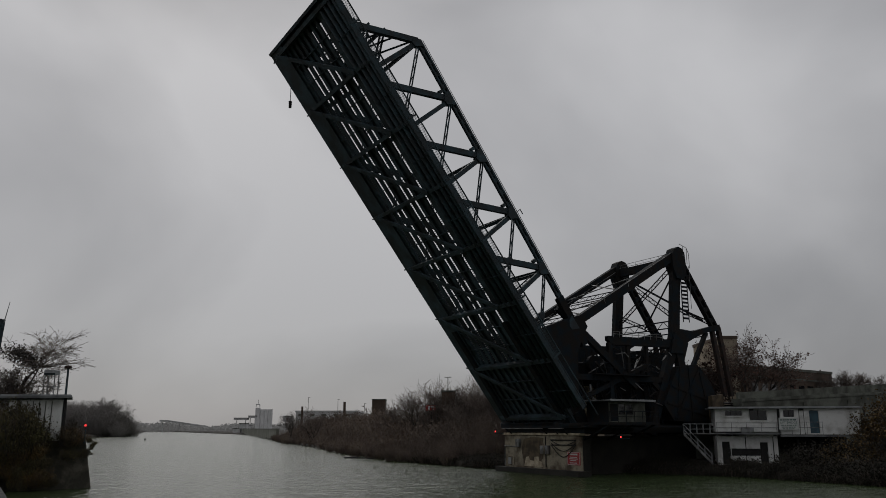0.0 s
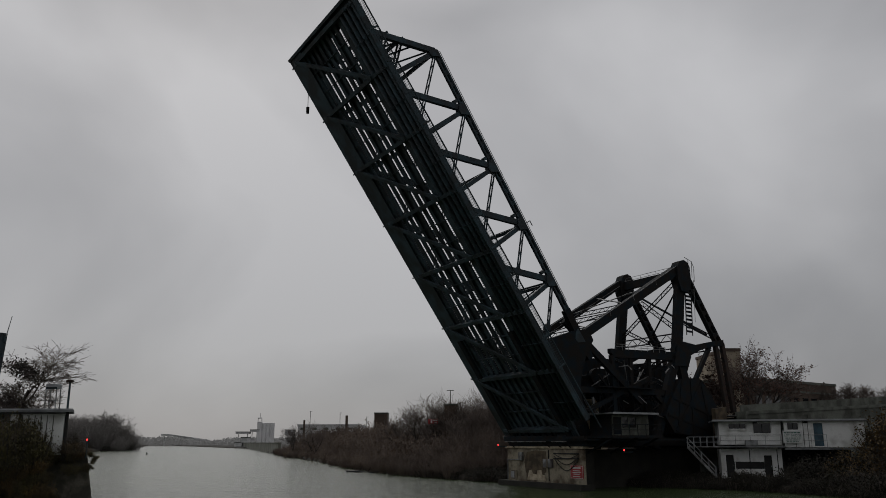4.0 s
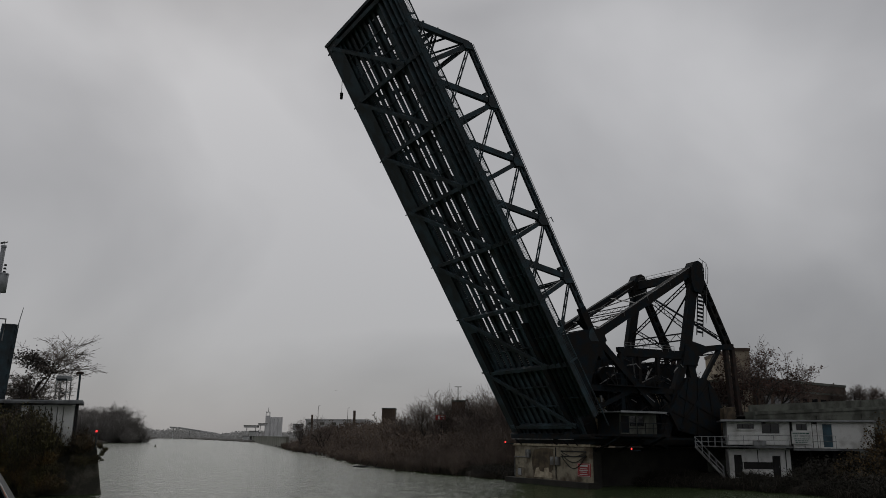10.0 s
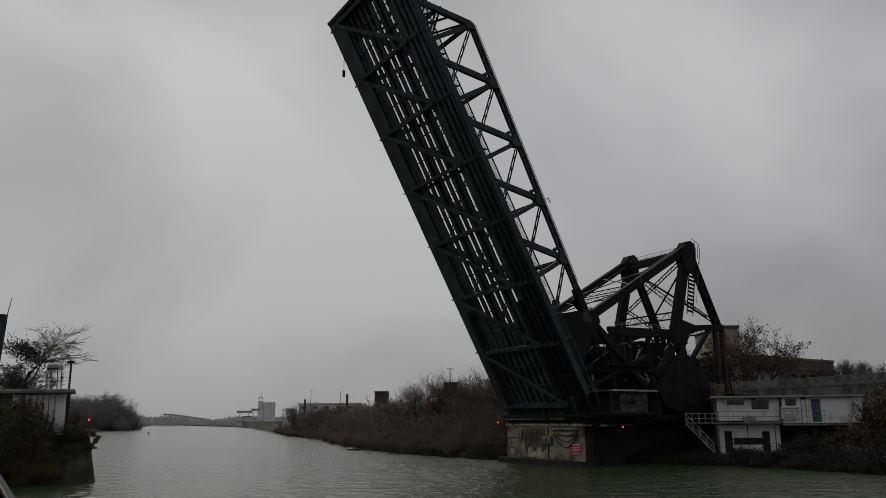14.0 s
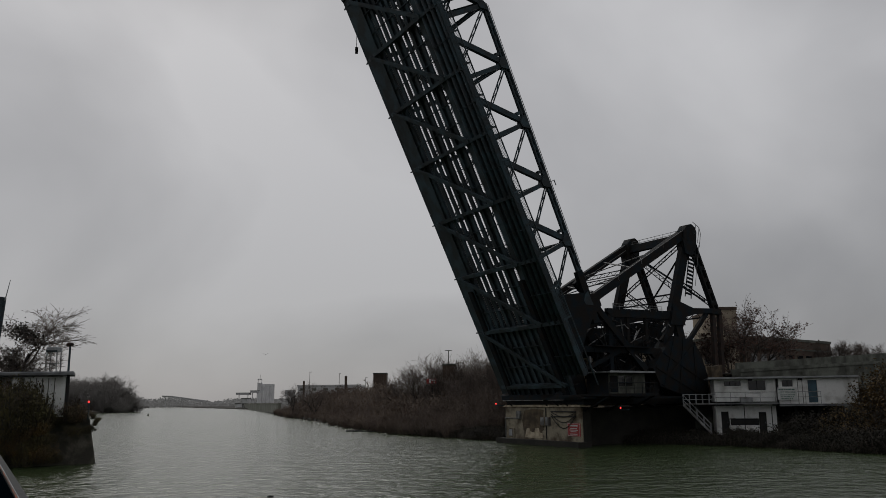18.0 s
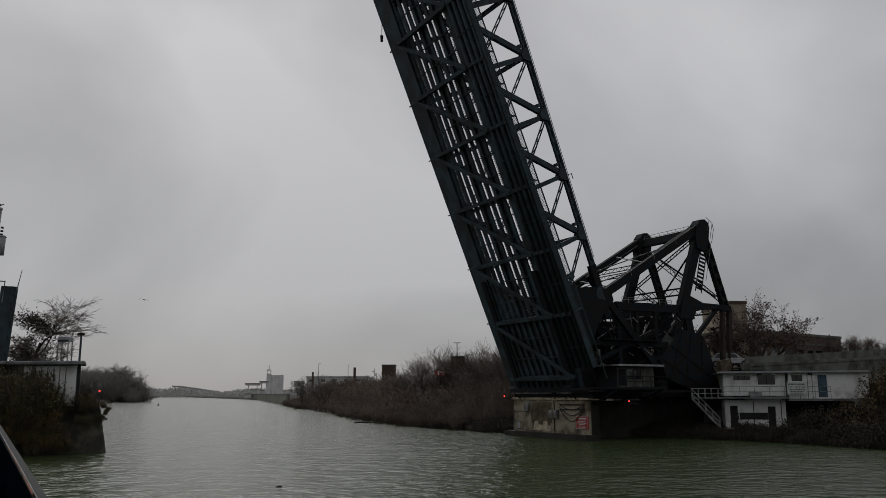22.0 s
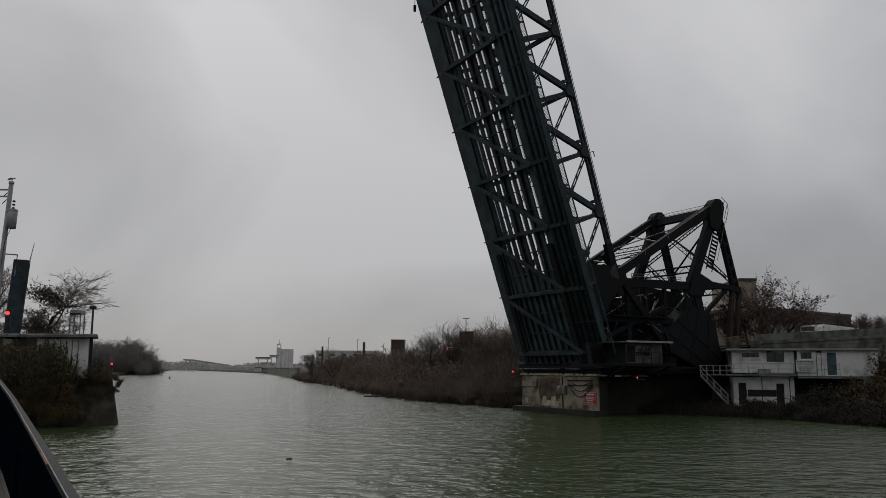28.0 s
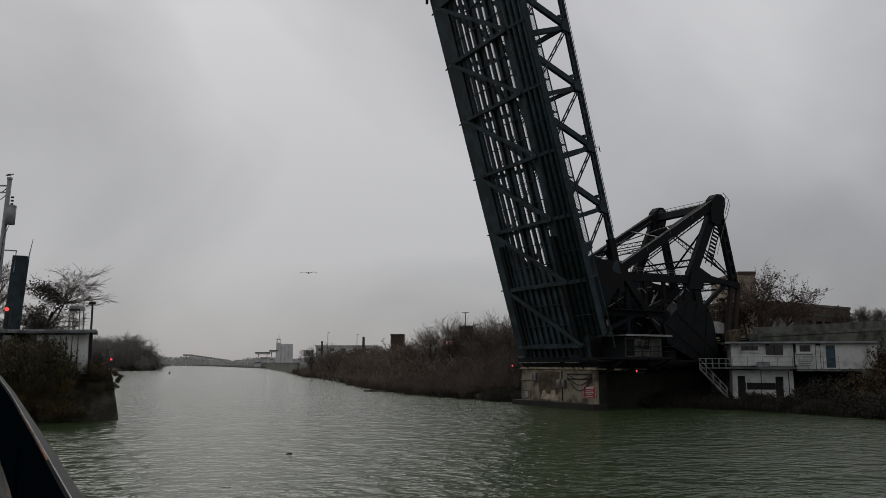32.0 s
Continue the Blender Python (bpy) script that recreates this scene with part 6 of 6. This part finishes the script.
def build_far():
    """Far up the river: silo, wall, sheds, bridge ramp and hazy shore."""
    si = thing("grain_silo", pose(0, 0, 0), "pale concrete silo block with a head house, far up the river", "silo")
    for i in range(4):
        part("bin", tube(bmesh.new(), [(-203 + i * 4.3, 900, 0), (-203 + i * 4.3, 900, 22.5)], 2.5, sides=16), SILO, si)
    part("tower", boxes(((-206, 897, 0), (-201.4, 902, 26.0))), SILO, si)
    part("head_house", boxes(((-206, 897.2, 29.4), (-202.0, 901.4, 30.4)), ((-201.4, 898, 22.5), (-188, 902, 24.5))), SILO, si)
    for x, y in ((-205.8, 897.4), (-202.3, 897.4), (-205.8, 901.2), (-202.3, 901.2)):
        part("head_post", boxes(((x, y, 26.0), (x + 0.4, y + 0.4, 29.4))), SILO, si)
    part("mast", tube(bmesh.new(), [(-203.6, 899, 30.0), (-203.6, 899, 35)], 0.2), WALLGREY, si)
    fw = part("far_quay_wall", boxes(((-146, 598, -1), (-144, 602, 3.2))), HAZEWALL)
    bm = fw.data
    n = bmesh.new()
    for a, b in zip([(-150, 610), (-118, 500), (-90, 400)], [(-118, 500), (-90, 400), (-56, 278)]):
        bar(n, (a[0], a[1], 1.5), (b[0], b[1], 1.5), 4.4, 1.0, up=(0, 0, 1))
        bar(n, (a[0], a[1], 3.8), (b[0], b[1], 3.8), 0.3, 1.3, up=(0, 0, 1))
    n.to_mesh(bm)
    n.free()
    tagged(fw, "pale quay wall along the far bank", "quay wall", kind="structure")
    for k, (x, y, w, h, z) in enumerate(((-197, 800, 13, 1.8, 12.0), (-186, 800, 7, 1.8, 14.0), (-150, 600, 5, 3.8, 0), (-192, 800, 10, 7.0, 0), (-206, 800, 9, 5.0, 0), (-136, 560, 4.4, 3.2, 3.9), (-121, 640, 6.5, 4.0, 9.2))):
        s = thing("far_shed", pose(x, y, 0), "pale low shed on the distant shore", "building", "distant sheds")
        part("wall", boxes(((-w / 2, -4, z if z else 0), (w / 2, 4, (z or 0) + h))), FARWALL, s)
        if z:
            for dx in (-w / 3, w / 3):
                part("leg", boxes(((dx - 0.3, -0.3, 0), (dx + 0.3, 0.3, z))), FARWALL, s)
        part("roof", boxes(((-w / 2 - 0.3, -4.3, (z or 0) + h), (w / 2 + 0.3, 4.3, (z or 0) + h + 0.4))), WALLGREY, s)
    br = thing("road_ramp", pose(0, 0, 0), "pale inclined road ramp crossing in the distance", "road ramp")
    part("girder", bars([((-336, 974, 12.4), (-325, 974, 12.0), 7, 1.3), ((-325, 974, 12.0), (-278, 974, 5.2), 7, 1.5)]), FARWALL, br)
    part("parapet", bars([((-336, 970.3, 13.5), (-325, 970.3, 13.1), 0.4, 0.8), ((-325, 970.3, 13.1), (-278, 970.3, 6.5), 0.4, 0.8)]), FARWALL, br)
    for i in range(3):
        part("support", boxes(((-334 + i * 20, 975, -1), (-333.2 + i * 20, 976, 11.4 - i * 3.0))), FARWALL, br)
    # factory and brick blocks behind the east wood
    fac = thing("factory", pose(0, 0, 0), "long pale factory roofs behind the wooded bank", "building")
    part("wall", boxes(((-54, 300, 1), (-32, 330, 9.9))), FARWALL, fac)
    part("parapet", boxes(((-54.3, 299.7, 9.9), (-31.7, 330, 10.4))), FARWALL, fac)
    for i in range(5):
        part("window", boxes(((-53.0 + i * 4.3, 299.9, 8.3), (-51.4 + i * 4.3, 300.02, 9.2))), WALLGREY, fac)
    part("chimney", tube(bmesh.new(), [(-35, 290, 1), (-35, 290, 13.2)], 0.5, 0.45, 10), BRICK, fac)
    part("chimney", tube(bmesh.new(), [(-50, 290, 1), (-50, 290, 11.6)], 0.4, 0.35, 10), BRICK, fac)
    for k, (x0, x1, y, z) in enumerate(((-17.4, -14.2, 200, 10.8), (-0.15, 1.75, 117, 9.1))):
        b = thing("brick_block", pose(0, 0, 0), "plain brown brick block rising above the bare wood", "building", "brick blocks")
        part("wall", boxes(((x0, y, 1), (x1, y + 5, z))), BRICK, b)
        part("coping", boxes(((x0 - 0.1, y - 0.1, z), (x1 + 0.1, y + 5.1, z + 0.25))), WALLGREY, b)
    bb = thing("billboard", pose(0, 0, 0), "red and white board among the bare trees", "billboard")
    part("board", boxes(((-2.5, 118, 6.55), (-1.1, 118.2, 7.25))), SIGNRED, bb)
    pieces("stripe", (((-2.12, 117.97, 6.65), (-1.9, 117.99, 7.15)), ((-1.8, 117.97, 6.95), (-1.2, 117.99, 7.1)), ((-1.6, 117.97, 6.65), (-1.3, 117.99, 6.8))), SIGNWHITE, bb)
    part("post", boxes(((-1.7, 118.05, 1), (-1.6, 118.15, 6.55))), DARKWOOD, bb)
    for x, y, z0, z1, arm in ((0.85, 140, 1, 12.6, 1), (-40.5, 245, 1, 13.0, 0), (-33.5, 260, 1, 13.0, 0), (-26, 270, 1, 12.0, 0)):
        p = thing("light_mast", pose(x, y, 0), "thin grey light mast above the trees", "mast", "light masts")
        part("pole", tube(bmesh.new(), [(0, 0, z0), (0, 0, z1)], 0.1, 0.07, 6), WALLGREY, p)
        part("head", boxes(((-0.6 if arm else -0.1, -0.1, z1), (0.6, 0.1, z1 + 0.1))), WALLGREY, p)
    buoy = thing("buoy", pose(-102.7, 283.7, 0) @ Matrix.Scale(0.5, 4), "small dark channel buoy afloat", "buoy")
    part("hull", tube(bmesh.new(), [(0, 0, -0.4), (0, 0, 0.5)], 0.7, 0.6, 12), RUST, buoy)
    part("mast", tube(bmesh.new(), [(0, 0, 0.5), (0, 0, 1.5)], 0.45, 0.2, 8), RUST, buoy)
    log = tagged(part("fallen_log", tube(bmesh.new(), [(-13.6, 114.2, 0.02), (-11.8, 112.6, 0.14), (-9.8, 110.4, 0.1), (-8.2, 108.8, 0.28)], 0.16, 0.07, 7), DARKWOOD), "dark wet fallen log lying along the waterline", "log")
    for a, b in (((-11.8, 112.6, 0.14), (-11.2, 111.6, 0.75)), ((-10.4, 111.0, 0.12), (-10.0, 110.9, 0.7))):
        part("branch_stub", tube(bmesh.new(), [a, b], 0.06, 0.03, 5), DARKWOOD, log)
    deb = tagged(part("driftwood", tube(bmesh.new(), [(-0.12, 0, 0.0), (0.0, 0.03, 0.03), (0.14, 0, 0.01)], 0.04, 0.03, 6), DARKWOOD), "small dark piece of driftwood on the water", "driftwood")
    deb.matrix_basis = pose(-7.57, 36.1, 0.0, 0, 0, 20)
    # woods on the horizon, their haze put in as a faint glow
    rng = random.Random(3)
    tw = Twigs()
    for i in range(15000):
        f = rng.random()
        x = -520 + 380 * f
        y = 985 + 60 * rng.random()
        h = float(np.interp(x, (-520, -380, -356, -346, -325, -286, -272, -240, -150), (13, 12, 8, 11, 9, 2, 8, 9, 8))) + 1.4 * noise.noise((x * 0.06, 0.3, 0)) + 0.6 * noise.noise((x * 0.25, 0.7, 0))
        z = rng.random() ** 1.1 * max(2, h)
        tw.leaf(Vector((x, y, z)), rng.uniform(1.6, 3.4), rng)
    for i in range(5000):
        f = rng.random()
        x, y = -318 + 158 * f, 985 - 330 * f + rng.uniform(4, 22)
        z = 1.0 + rng.random() ** 1.1 * max(1.5, 4.2 + 1.6 * noise.noise((x * 0.08, 0.9, 0)))
        tw.leaf(Vector((x, y, z)), rng.uniform(1.2, 2.4), rng)
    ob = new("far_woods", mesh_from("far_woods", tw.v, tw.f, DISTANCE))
    tagged(ob, "low woods on the horizon, haze put in as a faint glow", "woods", kind="stuff")
    # Added backdrop ridge behind the woods, glowing like them for haze.
    tagged(part("far_bank", boxes(((-560, 1142, -1), (-150, 1150, 6.0))), DISTANCE), "low backdrop bank on the horizon, glowing faintly for haze", "river bank", kind="structure")
    sheet("ground", [(-4000, 1150), (4000, 1150), (4000, 4800), (-4000, 4800)], 1.2, LAND, "flat land to the horizon", "ground")
    sheet("ground_east", [(60, 40), (4000, -200), (4000, 1150), (-120, 1150), (20, 300)], 1.9, LAND, "flat land behind the east bank", "ground")
    sheet("ground_west", [(-170, 380), (-480, 1150), (-4000, 1150), (-4000, -300), (-200, -200), (-80, 60)], 2.6, LAND, "flat land behind the west bank", "ground")


def build_boat():
    """Foredeck of the boat on which the viewer stands: bulwark with cap rail, planks."""
    bt = thing("boat", pose(0, 0, 0, 0, 0, 30.7), "dark painted boat foredeck with a bulwark and worn cap rail", "boat")
    out = [(0.24, -3.0, 1.48), (0.26, 0.0, 1.48), (0.26, 3.0, 1.48), (0.24, 6.0, 1.55), (0.18, 9.5, 1.68), (0.08, 13.0, 1.82), (-0.40, 15.5, 1.95)]
    Z = 2.0
    deck = 2.92
    for nm, mat, o0, o1, top, lo in (("bulwark", BLACKPAINT, 0.045, 0.07, -0.03, None), ("hull_side", BLACKPAINT, 0.07, 0.085, -0.06, -0.6), ("cap_rail", CAPRAIL, 0.056, 0.095, 0.012, -0.03)):
        bm = bmesh.new()
        rows = []
        for x, y, z in out:
            zl = (deck - 0.02) if lo is None else (lo if nm == "hull_side" else Z + z + lo)
            rows.append([bm.verts.new(v) for v in ((x + o0, y, zl), (x + o1, y, zl), (x + o1, y, Z + z + top), (x + o0, y, Z + z + top))])
        for a, b in zip(rows, rows[1:]):
            for k in range(4):
                bm.faces.new((a[k], a[(k + 1) % 4], b[(k + 1) % 4], b[k]))
        bm.faces.new(rows[0])
        bm.faces.new(rows[-1][::-1])
        bmesh.ops.recalc_face_normals(bm, faces=bm.faces)
        part(nm, bm, mat, bt)
    for k in range(16):
        x1 = 0.262 - k * 0.17
        part("plank", boxes(((x1 - 0.155, -2.5, deck - 0.05), (x1, 14.5 - k * 0.3, deck)), bevel=0.01), DECKWOOD, bt)
    for k in range(5):
        part("stanchion", boxes(((0.235, 1.0 + k * 2.9, deck), (0.28, 1.07 + k * 2.9, deck + 0.45))), BLACKPAINT, bt)
    # Thin strip that paints the orange glint along the rail's inner edge.
    part("worn_edge", tube(bmesh.new(), [(0.300, 4.5, Z + 1.519), (0.292, 6.0, Z + 1.556), (0.270, 7.4, Z + 1.607)], 0.006), ORANGE, bt, "thin strip coloured as an orange glint on the cap rail")
    # Pale strip drawn in as the highlight along the cap rail.
    part("rail_bead", tube(bmesh.new(), [(x + 0.05, y, Z + z + 0.016) for x, y, z in out], 0.003, sides=5), GALV, bt, "thin pale strip standing for the highlight along the cap rail")
    part("waterway", bars([((0.19, -2.5, deck + 0.012), (0.19, 12.0, deck + 0.012), 0.018, 0.035)], up=(0, 0, 1)), WALLGREY, bt, "pale trim strip along the bulwark foot")
    for k in range(9):
        y = 5.2 + k * 1.05
        part("deck_cleat", boxes(((0.02, y, deck), (0.17, y + 0.2, deck + 0.035)), bevel=0.006), BLACKPAINT, bt, "dark cross batten on the deck")
    part("hull_bottom", boxes(((-2.6, -3.0, 0.2), (0.2, 12.5, deck - 0.06))), BLACKPAINT, bt)
    return bt




# ---- moving things: road traffic and gulls ----
def road_z(x):
    return 6.45 + max(0.0, min(1.0, (-17.5 - x) / 27.5)) * 1.3


def build_street():
    bm = boxes(((-27.5, -16, -0.5), (-17.5, -9.4, 6.4)))
    plate([(-90, -0.5), (-27.5, -0.5), (-27.5, 6.4), (-42, 5.2), (-90, 5.2)], -16, -9.4, bm)
    plate([(-95, 7.9), (-45, 7.6), (-17.5, 6.3), (-17.5, 6.42), (-45, 7.72), (-95, 8.0)], -9.4, 2.6, bm)
    st = part("road", bm, CONCRETE_D)
    st.matrix_basis = BRIDGE
    tagged(st, "dark wet approach road on the embankment", "road", kind="structure")


def build_car(paint, label, name="car"):
    c = thing(name, Matrix(), label, "car", "cars on the approach road")
    bm = plate([(-2.2, 0.35), (2.2, 0.35), (2.25, 0.75), (1.3, 0.9), (-2.0, 0.95), (-2.25, 0.7)], -0.85, 0.85)
    bmesh.ops.bevel(bm, geom=list(bm.edges), offset=0.06, segments=1, affect="EDGES")
    part("body", bm, paint, c)
    bm = plate([(-1.7, 0.95), (1.25, 0.9), (0.55, 1.42), (-1.2, 1.45)], -0.72, 0.72)
    bmesh.ops.bevel(bm, geom=list(bm.edges), offset=0.05, segments=1, affect="EDGES")
    part("roof", bm, paint, c)
    for y in (-0.73, 0.73):
        part("side_window", plate([(-1.4, 1.0), (-0.35, 1.0), (-0.35, 1.36), (-1.1, 1.36)], y - 0.01, y + 0.01), DARKPANE, c)
        part("side_window", plate([(-0.25, 1.0), (0.85, 0.98), (0.45, 1.34), (-0.25, 1.36)], y - 0.01, y + 0.01), DARKPANE, c)
    for x in (-1.4, 1.4):
        for y in (-0.8, 0.8):
            w = part("wheel", tube(bmesh.new(), [(x, y - 0.1, 0.33), (x, y + 0.1, 0.33)], 0.33, sides=14), CABLE, c)
            part("rim", tube(bmesh.new(), [(x, y - 0.11, 0.33), (x, y + 0.11, 0.33)], 0.19, sides=10), GALV, w)
    return c


def build_truck():
    c = thing("box_truck", Matrix(), "white box truck driving along the approach road", "truck")
    part("box", boxes(((-1.9, -1.1, 0.75), (3.4, 1.1, 1.95)), bevel=0.04), WHITE, c)
    part("cab", boxes(((-3.4, -1.0, 0.5), (-1.95, 1.0, 1.75)), bevel=0.12), WHITE, c)
    part("windscreen", boxes(((-3.43, -0.85, 1.15), (-3.39, 0.85, 1.6))), DARKPANE, c)
    part("chassis", boxes(((-3.3, -0.7, 0.45), (3.3, 0.7, 0.75))), CABLE, c)
    for x in (-2.7, 2.2):
        for y in (-0.9, 0.9):
            part("wheel", tube(bmesh.new(), [(x, y - 0.14, 0.42), (x, y + 0.14, 0.42)], 0.42, sides=14), CABLE, c)
    return c


def drive(ob, passing, speed, lane, wait):
    """Waits on the lower service road, turns on to the approach and passes x=-30 at that moment."""
    def at(x):
        return BRIDGE @ pose(x, lane, road_z(x), 0, 2.7 if x < -17.5 else 0, 180)
    t30 = passing - 0.05
    wx = -abs(wait) - 24
    rows = [(0, BRIDGE @ pose(wx, -12.5, 5.25)), (t30 - 4.4, BRIDGE @ pose(wx + 0.5, -12.5, 5.25)), (t30 - 3.2, BRIDGE @ pose(-43, -12.5, 5.25)), (t30 - 2.2, BRIDGE @ pose(-27.5, -12.5, 6.45)), (t30 - 1.6, BRIDGE @ pose(-21.5, -10.5, 6.45, 0, 0, 60)), (t30 - 1.1, BRIDGE @ pose(-20.0, -5, 6.6, 0, 0, 100)), (t30 - 0.6, BRIDGE @ pose(-20.6, lane - 1.2, road_z(-20.6), 0, 0, 145)), (t30 - 0.28, at(-30 + 0.28 * speed))]
    rows += [(t30, at(-30)), (t30 + 0.5, at(-30 - 0.5 * speed)), (t30 + 1.5, at(-30 - 1.1 * speed))]
    rows.append((32, at(-30 - 1.1 * speed - 0.5)) if t30 + 1.5 < 31 else (32.5, at(-60)))
    MOVERS.append((ob, rows))


def build_traffic():
    build_street()
    silver = material("silver_car_paint", (0.42, 0.43, 0.44), 0.35, 0.3, None, 1.0, 20, 0, 0.05)
    white = material("white_car_paint", (0.7, 0.7, 0.7), 0.35, 0.0, (0.6, 0.6, 0.6), 1.0, 20, 0, 0.05)
    dark = material("dark_car_paint", (0.02, 0.021, 0.024), 0.5, 0.0, None, 1.0, 20, 0, 0.05)
    for k, (t, speed, paint, what) in enumerate(((8.87, 28, white, "white van-like estate car driving on the approach road"), (13.0, 29, silver, "silver car driving on the approach road"), (21.21, 26, white, "white saloon car driving on the approach road"), (22.75, 23, silver, "silver saloon car driving on the approach road"), (23.84, 30, dark, "dark car driving on the approach road"), (25.19, 24, white, "white hatchback driving on the approach road"))):
        drive(build_car(paint, what), t, speed, 0.6, 22 + 6.5 * k)
    tr = build_truck()
    def at(x):
        return BRIDGE @ pose(x - 5.2, -2.6, road_z(x - 5.2) - 0.25, 0, 2.7, 180)
    MOVERS.append((tr, [(0, at(-94)), (25.5, at(-93)), (26.6, at(-68)), (27.6, at(-41.5)), (27.8, at(-36.4)), (28.0, at(-31.4)), (28.2, at(-27.0)), (28.4, at(-23.4)), (28.7, at(-19.0)), (29.5, BRIDGE @ pose(-19.0, -3.2, 6.3, 0, 0, 200)), (32, BRIDGE @ pose(-18.4, -3.6, 6.3, 0, 0, 204))]))


def flight(ob, wings, pts, start, end, rate, bank=None):
    rows = []
    for i, (t, p) in enumerate(pts):
        a, b = pts[max(0, i - 1)][1], pts[min(len(pts) - 1, i + 1)][1]
        dx, dy = b[0] - a[0], b[1] - a[1]
        rows.append((t, pose(*p, (bank or {}).get(t, 10 * math.sin(i * 1.3)), 0, math.degrees(math.atan2(dy, dx)))))
    MOVERS.append((ob, rows))
    n = int((end - start) / rate)
    for w, s in zip(wings, (-1, 1)):
        rest = w.location.copy()
        MOVERS.append((w, [(0, pose(*rest))] + [(start + k * rate, pose(*rest, s * (24 if k % 2 else -16))) for k in range(n)] + [(32, pose(*rest))]))


def build_gulls():
    g, wings = gull_mesh("gull", Matrix(), "grey and white gull gliding over the river")
    flight(g, wings, [(0, (-90, -60, 14)), (20, (-60, -25, 15)), (27, (-32, 18, 15.2)), (28.8, (-22.7, 40.7, 15.3)), (29.2, (-20.4, 45.3, 15.3)), (29.8, (-16.1, 54.4, 15.9)), (30, (-14.8, 56.9, 15.9)), (30.5, (-13.1, 61.5, 15.7)), (31, (-12.4, 64.0, 14.1)), (31.5, (-12.5, 65.2, 12.9)), (32, (-12.7, 66.4, 11.4))], 27.0, 31.9, 0.3, {29.8: -50, 30: -52, 30.5: -22, 31: 4, 31.5: 2, 32: 0})
    g, wings = gull_mesh("gull", Matrix(), "small dark-looking gull flying up the river")
    flight(g, wings, [(0, (-60, 420, 26)), (12, (-44, 290, 20)), (19, (-40.8, 164.7, 14.7)), (20, (-41.1, 143.8, 15.0)), (22.5, (-42.6, 100.6, 16.9)), (23, (-43.2, 93.7, 17.1)), (24, (-41.7, 80.9, 17.6)), (24.5, (-40.6, 74.7, 17.2)), (26, (-41, 52, 17)), (32, (-60, -30, 20))], 17.0, 25.5, 0.35)
    gull_mesh("gull", pose(-32.6, 56.0, 17.42, 0, 0, -20), "white gull perched on top of the utility pole", False)


build_house()
build_cabin()
build_traffic()
build_gulls()
build_approach()
build_backdrop_buildings()
build_pier_details()
build_west()
build_far()
build_boat()
plant_all()


motions()
